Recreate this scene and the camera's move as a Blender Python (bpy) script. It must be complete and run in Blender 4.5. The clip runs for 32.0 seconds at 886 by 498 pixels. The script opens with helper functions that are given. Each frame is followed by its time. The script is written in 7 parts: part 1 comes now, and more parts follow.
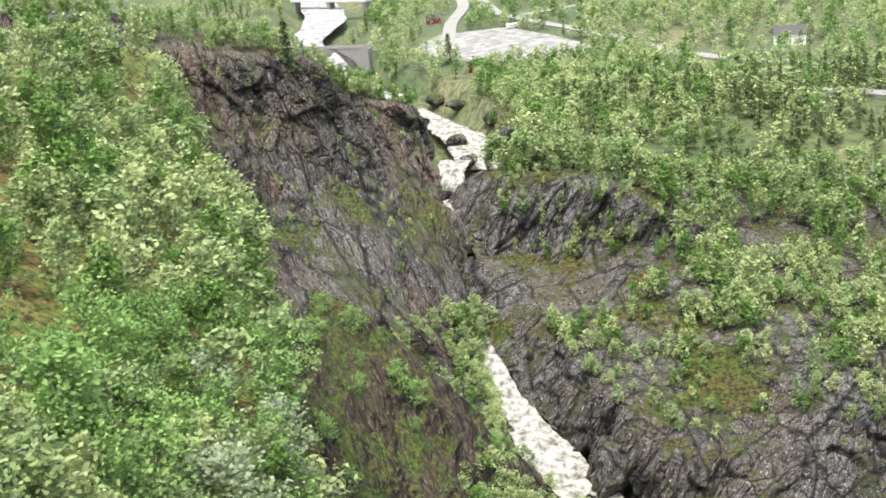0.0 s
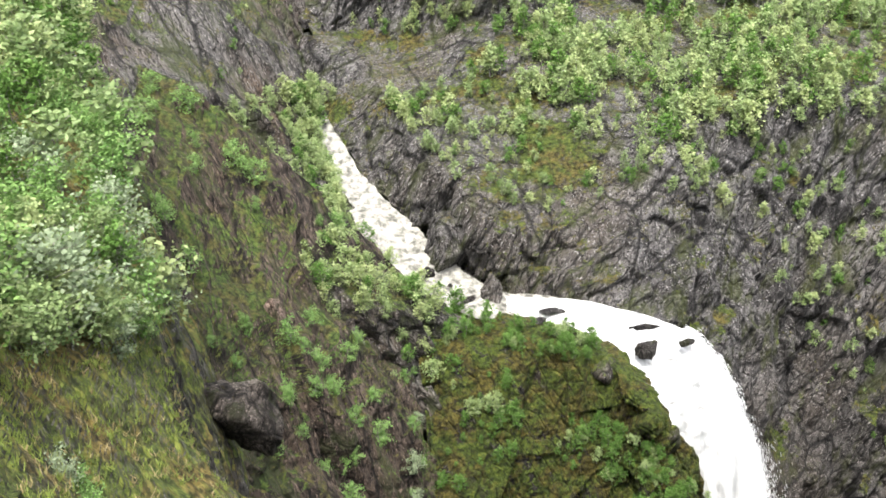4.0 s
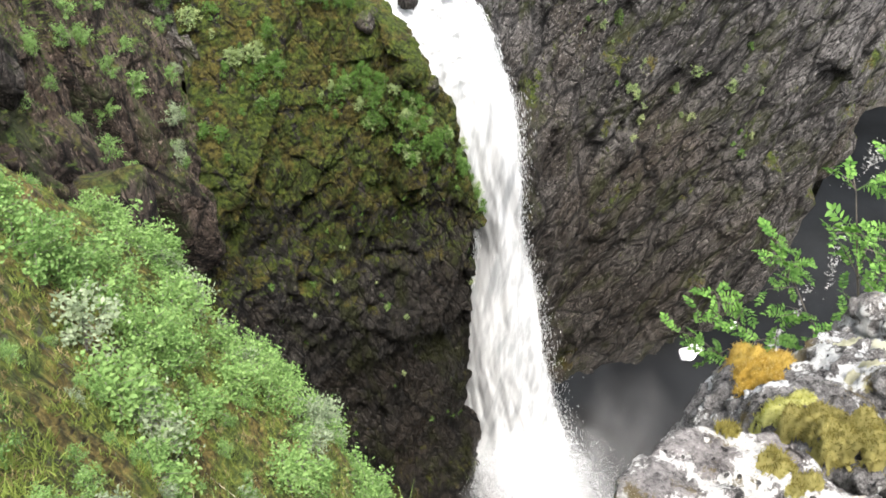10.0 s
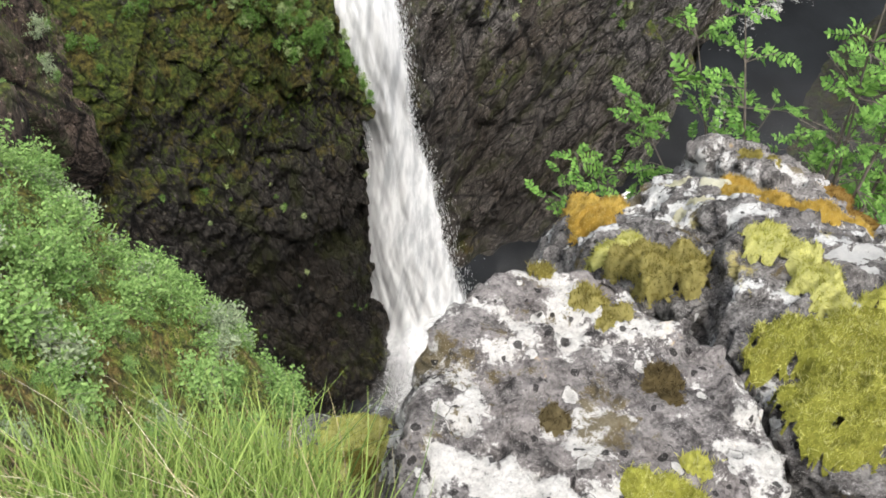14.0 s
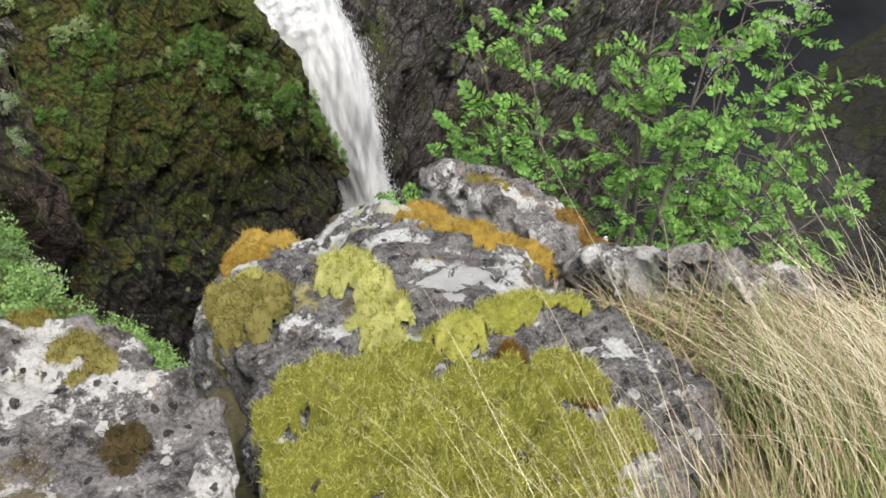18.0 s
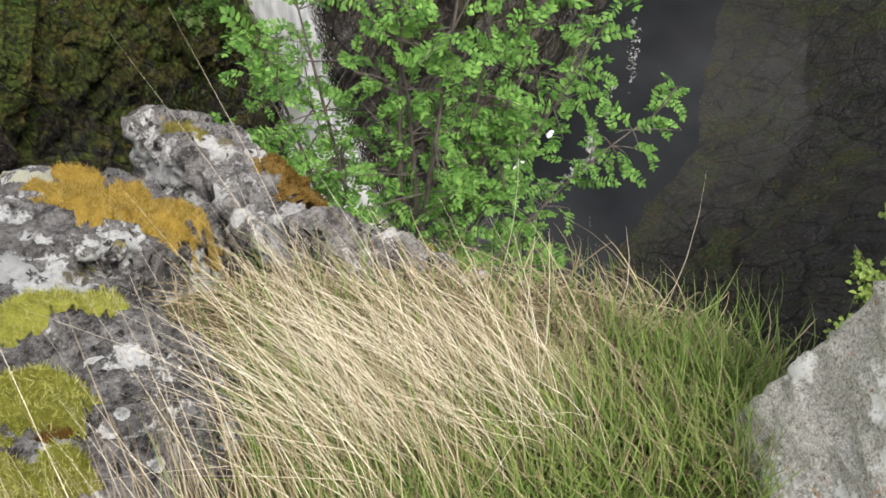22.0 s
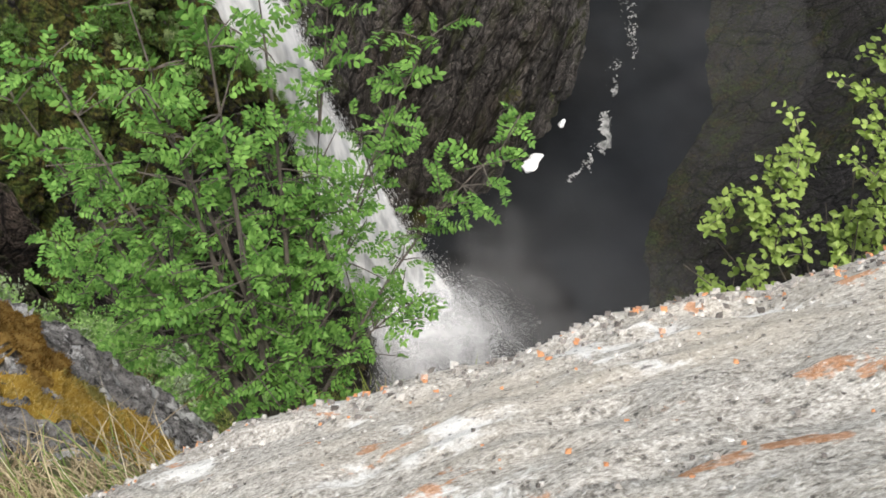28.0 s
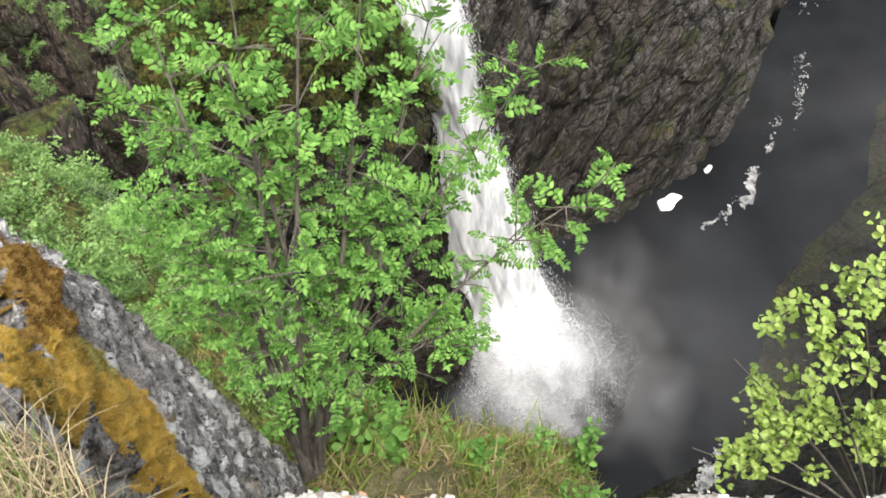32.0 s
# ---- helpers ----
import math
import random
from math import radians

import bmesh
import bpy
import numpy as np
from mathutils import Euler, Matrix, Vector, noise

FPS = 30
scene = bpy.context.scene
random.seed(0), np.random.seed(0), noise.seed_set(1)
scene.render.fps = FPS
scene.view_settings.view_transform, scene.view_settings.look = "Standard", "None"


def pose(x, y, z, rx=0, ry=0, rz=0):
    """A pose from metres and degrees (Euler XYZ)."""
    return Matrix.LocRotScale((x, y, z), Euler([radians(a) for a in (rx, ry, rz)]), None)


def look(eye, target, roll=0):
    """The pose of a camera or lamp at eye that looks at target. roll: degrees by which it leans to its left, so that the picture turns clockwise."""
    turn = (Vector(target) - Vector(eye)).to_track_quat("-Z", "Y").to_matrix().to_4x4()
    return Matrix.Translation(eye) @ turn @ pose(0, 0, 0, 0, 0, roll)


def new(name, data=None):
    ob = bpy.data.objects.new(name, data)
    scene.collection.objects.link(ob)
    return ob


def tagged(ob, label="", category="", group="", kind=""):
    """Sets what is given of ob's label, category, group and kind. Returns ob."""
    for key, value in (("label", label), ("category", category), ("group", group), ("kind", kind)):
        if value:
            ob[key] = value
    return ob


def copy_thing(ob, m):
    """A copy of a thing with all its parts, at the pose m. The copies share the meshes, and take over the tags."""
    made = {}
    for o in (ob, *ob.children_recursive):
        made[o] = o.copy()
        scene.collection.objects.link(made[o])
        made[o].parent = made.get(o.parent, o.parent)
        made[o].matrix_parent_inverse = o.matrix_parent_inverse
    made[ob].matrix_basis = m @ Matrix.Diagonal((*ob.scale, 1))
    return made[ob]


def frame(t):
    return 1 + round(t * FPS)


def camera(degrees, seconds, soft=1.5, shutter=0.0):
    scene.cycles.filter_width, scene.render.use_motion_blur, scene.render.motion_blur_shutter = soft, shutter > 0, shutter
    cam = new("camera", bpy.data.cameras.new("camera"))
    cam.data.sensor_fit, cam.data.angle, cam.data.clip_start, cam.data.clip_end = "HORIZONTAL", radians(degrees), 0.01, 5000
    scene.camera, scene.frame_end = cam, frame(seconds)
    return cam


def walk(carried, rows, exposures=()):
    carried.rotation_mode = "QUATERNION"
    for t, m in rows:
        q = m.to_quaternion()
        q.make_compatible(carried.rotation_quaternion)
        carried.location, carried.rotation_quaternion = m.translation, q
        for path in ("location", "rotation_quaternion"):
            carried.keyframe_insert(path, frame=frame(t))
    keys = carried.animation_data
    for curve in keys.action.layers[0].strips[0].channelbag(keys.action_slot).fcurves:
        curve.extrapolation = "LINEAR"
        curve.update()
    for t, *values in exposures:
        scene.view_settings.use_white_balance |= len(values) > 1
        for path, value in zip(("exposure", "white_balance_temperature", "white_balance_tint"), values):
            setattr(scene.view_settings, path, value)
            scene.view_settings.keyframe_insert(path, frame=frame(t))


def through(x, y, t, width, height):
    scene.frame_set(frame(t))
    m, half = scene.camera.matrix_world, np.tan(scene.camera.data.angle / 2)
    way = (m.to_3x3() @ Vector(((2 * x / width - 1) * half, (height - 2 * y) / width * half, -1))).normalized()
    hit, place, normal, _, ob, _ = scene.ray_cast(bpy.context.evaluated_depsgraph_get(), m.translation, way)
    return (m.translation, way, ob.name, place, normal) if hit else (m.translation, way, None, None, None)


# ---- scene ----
# the camera
EXPOSURES = [(0, 1.58), (2, 1.8), (4.5, 1.78), (7, 1.62), (9, 1.68), (10.5, 1.72), (12, 1.52), (14.5, 1.28), (17, 1.1), (20, .96), (23, .95), (25, .8), (28, .82), (29.5, 1.2), (31, 1.5), (32, 1.52)]
cam = camera(45.79, 32.0, soft=1.7)


def gaze(x, y, z, yaw, pitch, roll):
    """The camera's pose: yaw to the left of +y, pitch upwards, roll to its left, in degrees."""
    return pose(x, y, z, 0, 0, yaw) @ pose(0, 0, 0, 90 + pitch, 0, 0) @ pose(0, 0, 0, 0, 0, roll)


WALK = [
    (0, -0.000, -0.000, 0.000, -0.01, -20.00, -4.99),
    (0.5, -0.054, -0.068, 0.049, -0.81, -21.81, -4.62),
    (1, -0.078, -0.114, 0.092, -1.60, -23.53, -3.91),
    (1.5, -0.078, -0.129, 0.125, -2.41, -25.02, -3.40),
    (2, -0.057, -0.103, 0.132, -3.40, -26.15, -3.74),
    (2.5, -0.032, -0.047, 0.116, -4.31, -27.45, -4.43),
    (3, -0.012, 0.014, 0.079, -5.71, -29.58, -4.03),
    (3.5, 0.014, 0.086, 0.039, -7.04, -31.18, -3.31),
    (4, 0.045, 0.143, 0.000, -8.94, -32.58, -1.73),
    (4.5, 0.071, 0.167, -0.026, -11.19, -33.53, -0.73),
    (6.5, 0.130, 0.065, -0.054, -16.30, -38.17, 1.41),
    (7, 0.197, 0.008, -0.007, -16.68, -39.52, 1.58),
    (7.5, 0.326, -0.065, 0.116, -16.95, -41.02, 1.24),
    (8, 0.519, -0.126, 0.289, -17.44, -42.67, 1.11),
    (8.5, 0.686, -0.144, 0.443, -18.57, -44.06, 2.59),
    (9, 0.689, -0.114, 0.423, -21.10, -45.71, 4.23),
    (9.5, 0.715, -0.064, 0.359, -24.31, -48.11, 6.48),
    (10, 0.740, 0.008, 0.283, -27.69, -50.64, 10.78),
    (10.5, 0.748, 0.037, 0.248, -29.94, -52.99, 14.15),
    (11, 0.750, 0.043, 0.236, -31.60, -54.97, 16.80),
    (11.5, 0.752, 0.046, 0.226, -32.68, -55.74, 18.18),
    (12, 0.752, 0.045, 0.221, -33.54, -56.37, 19.03),
    (12.5, 0.758, 0.034, 0.223, -34.51, -57.00, 19.40),
    (13, 0.784, 0.006, 0.222, -35.66, -56.99, 16.16),
    (13.5, 0.820, -0.028, 0.222, -37.58, -56.21, 15.00),
    (14, 0.928, -0.097, 0.221, -38.90, -55.20, 14.60),
    (14.5, 1.074, -0.178, 0.192, -38.56, -54.23, 12.61),
    (16.5, 1.524, -0.231, 0.033, -40.93, -52.29, 14.63),
    (17, 1.636, -0.281, 0.031, -40.15, -52.29, 12.80),
    (17.5, 1.774, -0.351, 0.031, -39.41, -52.03, 13.26),
    (18, 1.885, -0.405, 0.022, -39.21, -52.13, 11.90),
    (18.5, 1.977, -0.429, 0.017, -40.82, -53.04, 12.74),
    (19, 2.110, -0.441, 0.019, -41.52, -53.12, 13.06),
    (19.5, 2.195, -0.471, 0.023, -40.91, -52.88, 11.49),
    (20, 2.320, -0.544, 0.030, -41.69, -52.61, 11.75),
    (20.5, 2.458, -0.613, 0.039, -42.87, -52.64, 12.01),
    (21, 2.549, -0.621, 0.017, -44.70, -55.84, 13.75),
    (21.5, 2.628, -0.584, 0.037, -45.22, -56.55, 13.07),
    (22, 2.697, -0.588, 0.022, -45.82, -56.82, 14.32),
    (22.5, 2.827, -0.620, -0.008, -43.85, -57.36, 13.51),
    (23, 3.037, -0.682, -0.048, -41.23, -57.78, 9.59),
    (23.5, 3.154, -0.727, -0.039, -43.25, -58.45, 11.78),
    (24, 3.241, -0.746, -0.056, -44.41, -59.37, 14.42),
    (24.5, 3.324, -0.739, -0.072, -44.12, -59.44, 10.57),
    (25, 3.383, -0.760, -0.023, -41.87, -59.00, 6.86),
    (25.5, 3.463, -0.769, 0.028, -40.20, -58.54, 6.35),
    (27.5, 3.590, -0.855, 0.039, -40.20, -56.82, 2.05),
    (28, 3.625, -0.863, 0.059, -42.34, -56.67, 1.90),
    (28.5, 3.650, -0.849, 0.056, -46.87, -55.93, 3.50),
    (29, 3.692, -0.817, 0.050, -49.67, -55.68, 8.73),
    (29.5, 3.726, -0.816, 0.045, -46.73, -55.98, 8.35),
    (30, 3.752, -0.841, 0.045, -42.64, -56.29, 4.52),
    (30.5, 3.772, -0.836, 0.037, -41.68, -56.19, 4.22),
    (31, 3.852, -0.847, 0.042, -31.04, -56.35, 5.29),
    (31.5, 3.915, -0.884, 0.050, -25.89, -56.85, 4.11),
    (32, 3.934, -0.890, 0.024, -30.43, -56.71, 4.39),
]
walk(cam, [(t, gaze(*place)) for t, *place in WALK], EXPOSURES)

# world and light: an overcast day
world = bpy.data.worlds.new("overcast_sky")
scene.world = world
world.use_nodes = True
SUN_UP, SUN_ROUND = radians(72), radians(195)
wt = world.node_tree
sky = wt.nodes.new("ShaderNodeTexSky")
sky.sky_type, sky.sun_disc, sky.sun_elevation, sky.sun_rotation = "NISHITA", False, SUN_UP, SUN_ROUND
sky.dust_density = 4.0
cloud = wt.nodes.new("ShaderNodeHueSaturation")
cloud.inputs["Saturation"].default_value = 0.4
wt.links.new(sky.outputs[0], cloud.inputs["Color"])
wt.links.new(cloud.outputs[0], wt.nodes["Background"].inputs[0])
wt.nodes["Background"].inputs[1].default_value = 0.15
sun_data = bpy.data.lights.new("sun", "SUN")
sun_data.energy, sun_data.angle, sun_data.color = 2.2, radians(24), (1.0, 0.97, 0.92)
sun = new("sun", sun_data)
sun_way = Vector((math.sin(SUN_ROUND) * math.cos(SUN_UP), math.cos(SUN_ROUND) * math.cos(SUN_UP), math.sin(SUN_UP)))
sun.matrix_world = look(sun_way * 100, (0, 0, 0))


# ---- tools ----
def lattice(ix, iy, iz, seed):
    h = (ix * 374761393 + iy * 668265263 + iz * 2147483647 + seed * 974634541) & 0xFFFFFFFF
    h = ((h ^ (h >> 13)) * 1274126177) & 0xFFFFFFFF
    h = ((h ^ (h >> 16)) * 2246822519) & 0xFFFFFFFF
    return ((h ^ (h >> 15)) & 0xFFFFFF) / float(0xFFFFFF)


def soft_noise(p, size, seed=0):
    """Smooth noise in -1..1 at points p of shape (n, 3)."""
    q = np.asarray(p, float) / size
    i = np.floor(q).astype(np.int64)
    f = q - i
    f = f * f * (3 - 2 * f)
    out = 0
    for a in (0, 1):
        for b in (0, 1):
            for c in (0, 1):
                w = (f[:, 0] if a else 1 - f[:, 0]) * (f[:, 1] if b else 1 - f[:, 1]) * (f[:, 2] if c else 1 - f[:, 2])
                out = out + w * lattice(i[:, 0] + a, i[:, 1] + b, i[:, 2] + c, seed)
    return 2 * out - 1


def rough(p, size, octaves=4, seed=0, gain=0.5):
    out, amp, total = 0, 1.0, 0.0
    for k in range(octaves):
        out = out + amp * soft_noise(p, size / 2**k, seed + 17 * k)
        total += amp
        amp *= gain
    return out / total


def blocks(p, size, seed=0):
    """Steps of broken rock: one random value for each cell of a lattice bent by noise."""
    q = np.asarray(p, float)
    w = q + 0.7 * np.asarray(size) * np.stack([soft_noise(q, np.asarray(size) * 1.3, seed + k) for k in (1, 2, 3)], 1)
    i = np.floor(w / np.asarray(size)).astype(np.int64)
    return 2 * lattice(i[:, 0], i[:, 1], i[:, 2], seed) - 1


def spline(pts, n):
    """n points along a smooth line through pts (arrays of any shape, along axis 0)."""
    pts = np.asarray(pts, float)
    m = len(pts)
    s = np.linspace(0, m - 1, n)
    k = np.clip(s.astype(int), 0, m - 2)
    u = (s - k).reshape((-1,) + (1,) * (pts.ndim - 1))
    at = lambda j: pts[np.clip(j, 0, m - 1)]
    a, b, c, d = at(k - 1), at(k), at(k + 1), at(k + 2)
    t1, t2 = (c - a) * 0.35, (d - b) * 0.35
    return (2 * u**3 - 3 * u**2 + 1) * b + (u**3 - 2 * u**2 + u) * t1 + (-2 * u**3 + 3 * u**2) * c + (u**3 - u**2) * t2


def loft(rows, n_across, n_along):
    """A grid of points over rows of control points."""
    across = spline(np.swapaxes(np.array(rows, float), 0, 1), n_across)
    return spline(np.swapaxes(across, 0, 1), n_along)


def grid_normals(g):
    du, dv = np.gradient(g, axis=1), np.gradient(g, axis=0)
    n = np.cross(du, dv)
    return n / np.maximum(np.linalg.norm(n, axis=-1, keepdims=True), 1e-9)


def grid_faces(rows, cols):
    k = np.arange(rows * cols).reshape(rows, cols)
    return np.stack([k[:-1, :-1], k[:-1, 1:], k[1:, 1:], k[1:, :-1]], -1).reshape(-1, 4)


def mesh_from(name, verts, faces, material=None, smooth=False):
    me = bpy.data.meshes.new(name)
    verts, faces = np.asarray(verts, np.float32).reshape(-1, 3), np.asarray(faces, np.int32)
    me.vertices.add(len(verts))
    me.vertices.foreach_set("co", verts.ravel())
    me.loops.add(faces.size)
    me.loops.foreach_set("vertex_index", faces.ravel())
    me.polygons.add(len(faces))
    me.polygons.foreach_set("loop_start", np.arange(len(faces), dtype=np.int32) * faces.shape[1])
    me.polygons.foreach_set("use_smooth", np.full(len(faces), smooth))
    me.update(calc_edges=True)
    if material:
        me.materials.append(material)
    return me


def piece(name, verts, faces, material, parent=None, label="", smooth=False):
    """One mesh object out of arrays, under a thing or part where one is given."""
    ob = new(name, mesh_from(name, verts, faces, material, smooth))
    ob.parent = parent
    return tagged(ob, label)


def part(name, bm, material, parent=None, label="", smooth=True):
    me = bpy.data.meshes.new(name)
    bm.to_mesh(me)
    bm.free()
    for p in me.polygons:
        p.use_smooth = smooth
    if material:
        me.materials.append(material)
    ob = new(name, me)
    ob.parent = parent
    return tagged(ob, label)


# ---- materials ----
def material(name):
    m = bpy.data.materials.new(name)
    m.use_nodes = True
    nt = m.node_tree
    return m, nt, nt.nodes["Principled BSDF"]


def tex(nt, kind, scale, detail=4.0, rough_=0.55, vec=None, stretch=None, turn=(0, 0, 0)):
    n = nt.nodes.new("ShaderNodeTex" + kind)
    n.inputs["Scale"].default_value = scale
    if "Detail" in n.inputs:
        n.inputs["Detail"].default_value = detail
    if "Roughness" in n.inputs:
        n.inputs["Roughness"].default_value = rough_
    co = nt.nodes.new("ShaderNodeTexCoord")
    src = co.outputs["Object"]
    if stretch or turn != (0, 0, 0):
        mp = nt.nodes.new("ShaderNodeMapping")
        mp.inputs["Scale"].default_value = stretch or (1, 1, 1)
        mp.inputs["Rotation"].default_value = turn
        nt.links.new(src, mp.inputs[0])
        src = mp.outputs[0]
    nt.links.new(src, n.inputs["Vector"])
    return n.outputs["Fac"] if kind == "Noise" else n.outputs["Distance"]


def ramp(nt, fac, stops):
    r = nt.nodes.new("ShaderNodeValToRGB")
    while len(r.color_ramp.elements) < len(stops):
        r.color_ramp.elements.new(0.5)
    for e, (at, col) in zip(r.color_ramp.elements, stops):
        e.position = at
        e.color = (*col, 1) if len(col) == 3 else col
    nt.links.new(fac, r.inputs[0])
    return r.outputs[0]


def grey(v):
    return (v, v, v)


def blend(nt, fac, a, b, how="MIX"):
    n = nt.nodes.new("ShaderNodeMix")
    n.data_type, n.blend_type = "RGBA", how
    for sock, val in ((n.inputs[0], fac), (n.inputs[6], a), (n.inputs[7], b)):
        if hasattr(val, "links"):
            nt.links.new(val, sock)
        elif isinstance(val, tuple):
            sock.default_value = (*val, 1)
        else:
            sock.default_value = val
    return n.outputs[2]


def sums(nt, how, a, b):
    n = nt.nodes.new("ShaderNodeMath")
    n.operation = how
    n.use_clamp = how != "SUBTRACT"
    for sock, val in ((n.inputs[0], a), (n.inputs[1], b)):
        if hasattr(val, "links"):
            nt.links.new(val, sock)
        else:
            sock.default_value = val
    return n.outputs[0]


def bump(nt, bsdf, height, strength, distance):
    b = nt.nodes.new("ShaderNodeBump")
    b.inputs["Strength"].default_value = strength
    b.inputs["Distance"].default_value = distance
    nt.links.new(height, b.inputs["Height"])
    nt.links.new(b.outputs[0], bsdf.inputs["Normal"])


def upward(nt):
    """How far a surface faces the sky, 0 to 1."""
    g = nt.nodes.new("ShaderNodeNewGeometry")
    s = nt.nodes.new("ShaderNodeSeparateXYZ")
    nt.links.new(g.outputs["Normal"], s.inputs[0])
    return s.outputs["Z"]


def turned(nt, turn, long=3.0):
    """Object coordinates drawn out along an axis leant over by turn."""
    co = nt.nodes.new("ShaderNodeTexCoord")
    mp = nt.nodes.new("ShaderNodeMapping")
    mp.vector_type = "TEXTURE"
    mp.inputs["Rotation"].default_value = turn
    mp.inputs["Scale"].default_value = (1.0, 1.0, long)
    nt.links.new(co.outputs["Object"], mp.inputs[0])
    return mp.outputs[0]


def bent(nt, vec, scale, amount):
    """Coordinates pushed about by noise, so that no pattern runs straight."""
    n = nt.nodes.new("ShaderNodeTexNoise")
    n.inputs["Scale"].default_value, n.inputs["Detail"].default_value = scale, 4.0
    add = nt.nodes.new("ShaderNodeVectorMath")
    add.operation = "MULTIPLY_ADD"
    nt.links.new(vec, n.inputs["Vector"])
    nt.links.new(n.outputs["Color"], add.inputs[0])
    add.inputs[1].default_value = (amount, amount, amount)
    back = nt.nodes.new("ShaderNodeVectorMath")
    back.operation, back.inputs[1].default_value = "SUBTRACT", (amount / 2, amount / 2, amount / 2)
    nt.links.new(vec, back.inputs[0])
    nt.links.new(back.outputs[0], add.inputs[2])
    return add.outputs[0]


def noise_on(nt, vec, scale, detail=6.0, rough_=0.6):
    n = nt.nodes.new("ShaderNodeTexNoise")
    n.inputs["Scale"].default_value, n.inputs["Detail"].default_value, n.inputs["Roughness"].default_value = scale, detail, rough_
    nt.links.new(vec, n.inputs["Vector"])
    return n.outputs["Fac"]


def cracks_on(nt, vec, scale):
    v = nt.nodes.new("ShaderNodeTexVoronoi")
    v.feature = "DISTANCE_TO_EDGE"
    v.inputs["Scale"].default_value = scale
    nt.links.new(vec, v.inputs["Vector"])
    return v.outputs["Distance"]


def cliff_material(name, dark, light, warm, green, moss_from, moss_to, turn, grain=1.0, level=0.75, wet_shade=False, meadow=None):
    """Jointed mountain rock: long leaning slabs, stained, with moss and grass on what faces the sky; meadow: the heights between which moss takes over."""
    m, nt, bsdf = material(name)
    lean = turned(nt, turn, 3.4)
    big = tex(nt, "Noise", 0.035 * grain, 5)
    slabs = noise_on(nt, lean, 0.075 * grain, 6, 0.62)
    streak = noise_on(nt, lean, 0.5 * grain, 9, 0.74)
    fine = noise_on(nt, lean, 2.4 * grain, 6, 0.72)
    fleck = noise_on(nt, bent(nt, lean, 1.5 * grain, 0.8 / grain), 3.4 * grain, 4, 0.6)
    wide_joint = cracks_on(nt, bent(nt, lean, 0.12 * grain, 3.0 / grain), 0.1 * grain)
    thin_joint = cracks_on(nt, bent(nt, lean, 0.5 * grain, 0.8 / grain), 0.42 * grain)
    middle = tuple(0.5 * a + 0.33 * b for a, b in zip(dark, light))
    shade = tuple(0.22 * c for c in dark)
    pale = tuple(min(1, 2.1 * c) for c in light)
    col = ramp(nt, streak, [(0.36, dark), (0.48, middle), (0.62, light)])
    col = blend(nt, ramp(nt, slabs, [(0.52, grey(0)), (0.6, grey(0.65))]), col, blend(nt, ramp(nt, fine, [(.42, grey(0)), (.56, grey(1))]), middle, tuple(1.25 * c for c in light)))
    col = blend(nt, ramp(nt, slabs, [(0.36, grey(0.7)), (0.46, grey(0))]), col, dark)
    col = blend(nt, ramp(nt, big, [(0.48, grey(0)), (0.66, grey(0.6))]), col, warm)
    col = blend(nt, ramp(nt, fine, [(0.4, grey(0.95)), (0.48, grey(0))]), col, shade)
    col = blend(nt, ramp(nt, fleck, [(0.58, grey(0)), (0.64, grey(0.85))]), col, pale)
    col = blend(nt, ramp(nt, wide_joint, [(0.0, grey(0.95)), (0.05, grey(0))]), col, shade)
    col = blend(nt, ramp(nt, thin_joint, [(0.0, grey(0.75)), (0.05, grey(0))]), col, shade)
    patch = tex(nt, "Noise", 0.06 * grain, 8, 0.66)
    tuft = tex(nt, "Noise", 1.3 * grain, 6, 0.7)
    stain = ramp(nt, noise_on(nt, lean, 0.16 * grain, 6, 0.7), [(0.52, grey(0)), (0.62, grey(0.7))])
    col = blend(nt, stain, col, (green[0] * 0.9, green[1] * 0.75, green[2]))
    moss_col = ramp(nt, tuft, [(0.38, tuple(0.3 * c for c in green)), (0.5, green), (0.62, (green[0] * 2.0, green[1] * 1.75, green[2] * 1.4))])
    moss_col = blend(nt, ramp(nt, tex(nt, "Noise", 0.25 * grain, 6, .65), [(0.42, grey(0.7)), (0.54, grey(0))]), moss_col, ramp(nt, tuft, [(0.4, (green[0] * .5, green[1] * .24, green[2] * .4)), (0.6, (green[0] * 2.6, green[1] * 1.25, green[2] * 2.0))]))
    up = upward(nt)
    amount = sums(nt, "ADD", sums(nt, "MULTIPLY", up, level), sums(nt, "MULTIPLY", sums(nt, "SUBTRACT", patch, 0.5), 2.4))
    amount = sums(nt, "ADD", amount, sums(nt, "MULTIPLY", sums(nt, "SUBTRACT", tuft, 0.5), 0.8))
    if meadow:
        co = nt.nodes.new("ShaderNodeTexCoord")
        xyz = nt.nodes.new("ShaderNodeSeparateXYZ")
        nt.links.new(co.outputs["Object"], xyz.inputs[0])
        at = nt.nodes.new("ShaderNodeMapRange")
        at.inputs[1].default_value, at.inputs[2].default_value = meadow
        nt.links.new(xyz.outputs["Z"], at.inputs[0])
        ribs = sums(nt, "MULTIPLY", ramp(nt, streak, [(0.4, grey(0)), (0.48, grey(1))]), .62)
        amount = sums(nt, "ADD", amount, sums(nt, "MULTIPLY", at.outputs[0], ribs))
    mask = ramp(nt, amount, [(moss_from, grey(0)), (moss_to, grey(1))])
    col = blend(nt, mask, col, moss_col)
    bsdf.inputs["Roughness"].default_value = 0.85
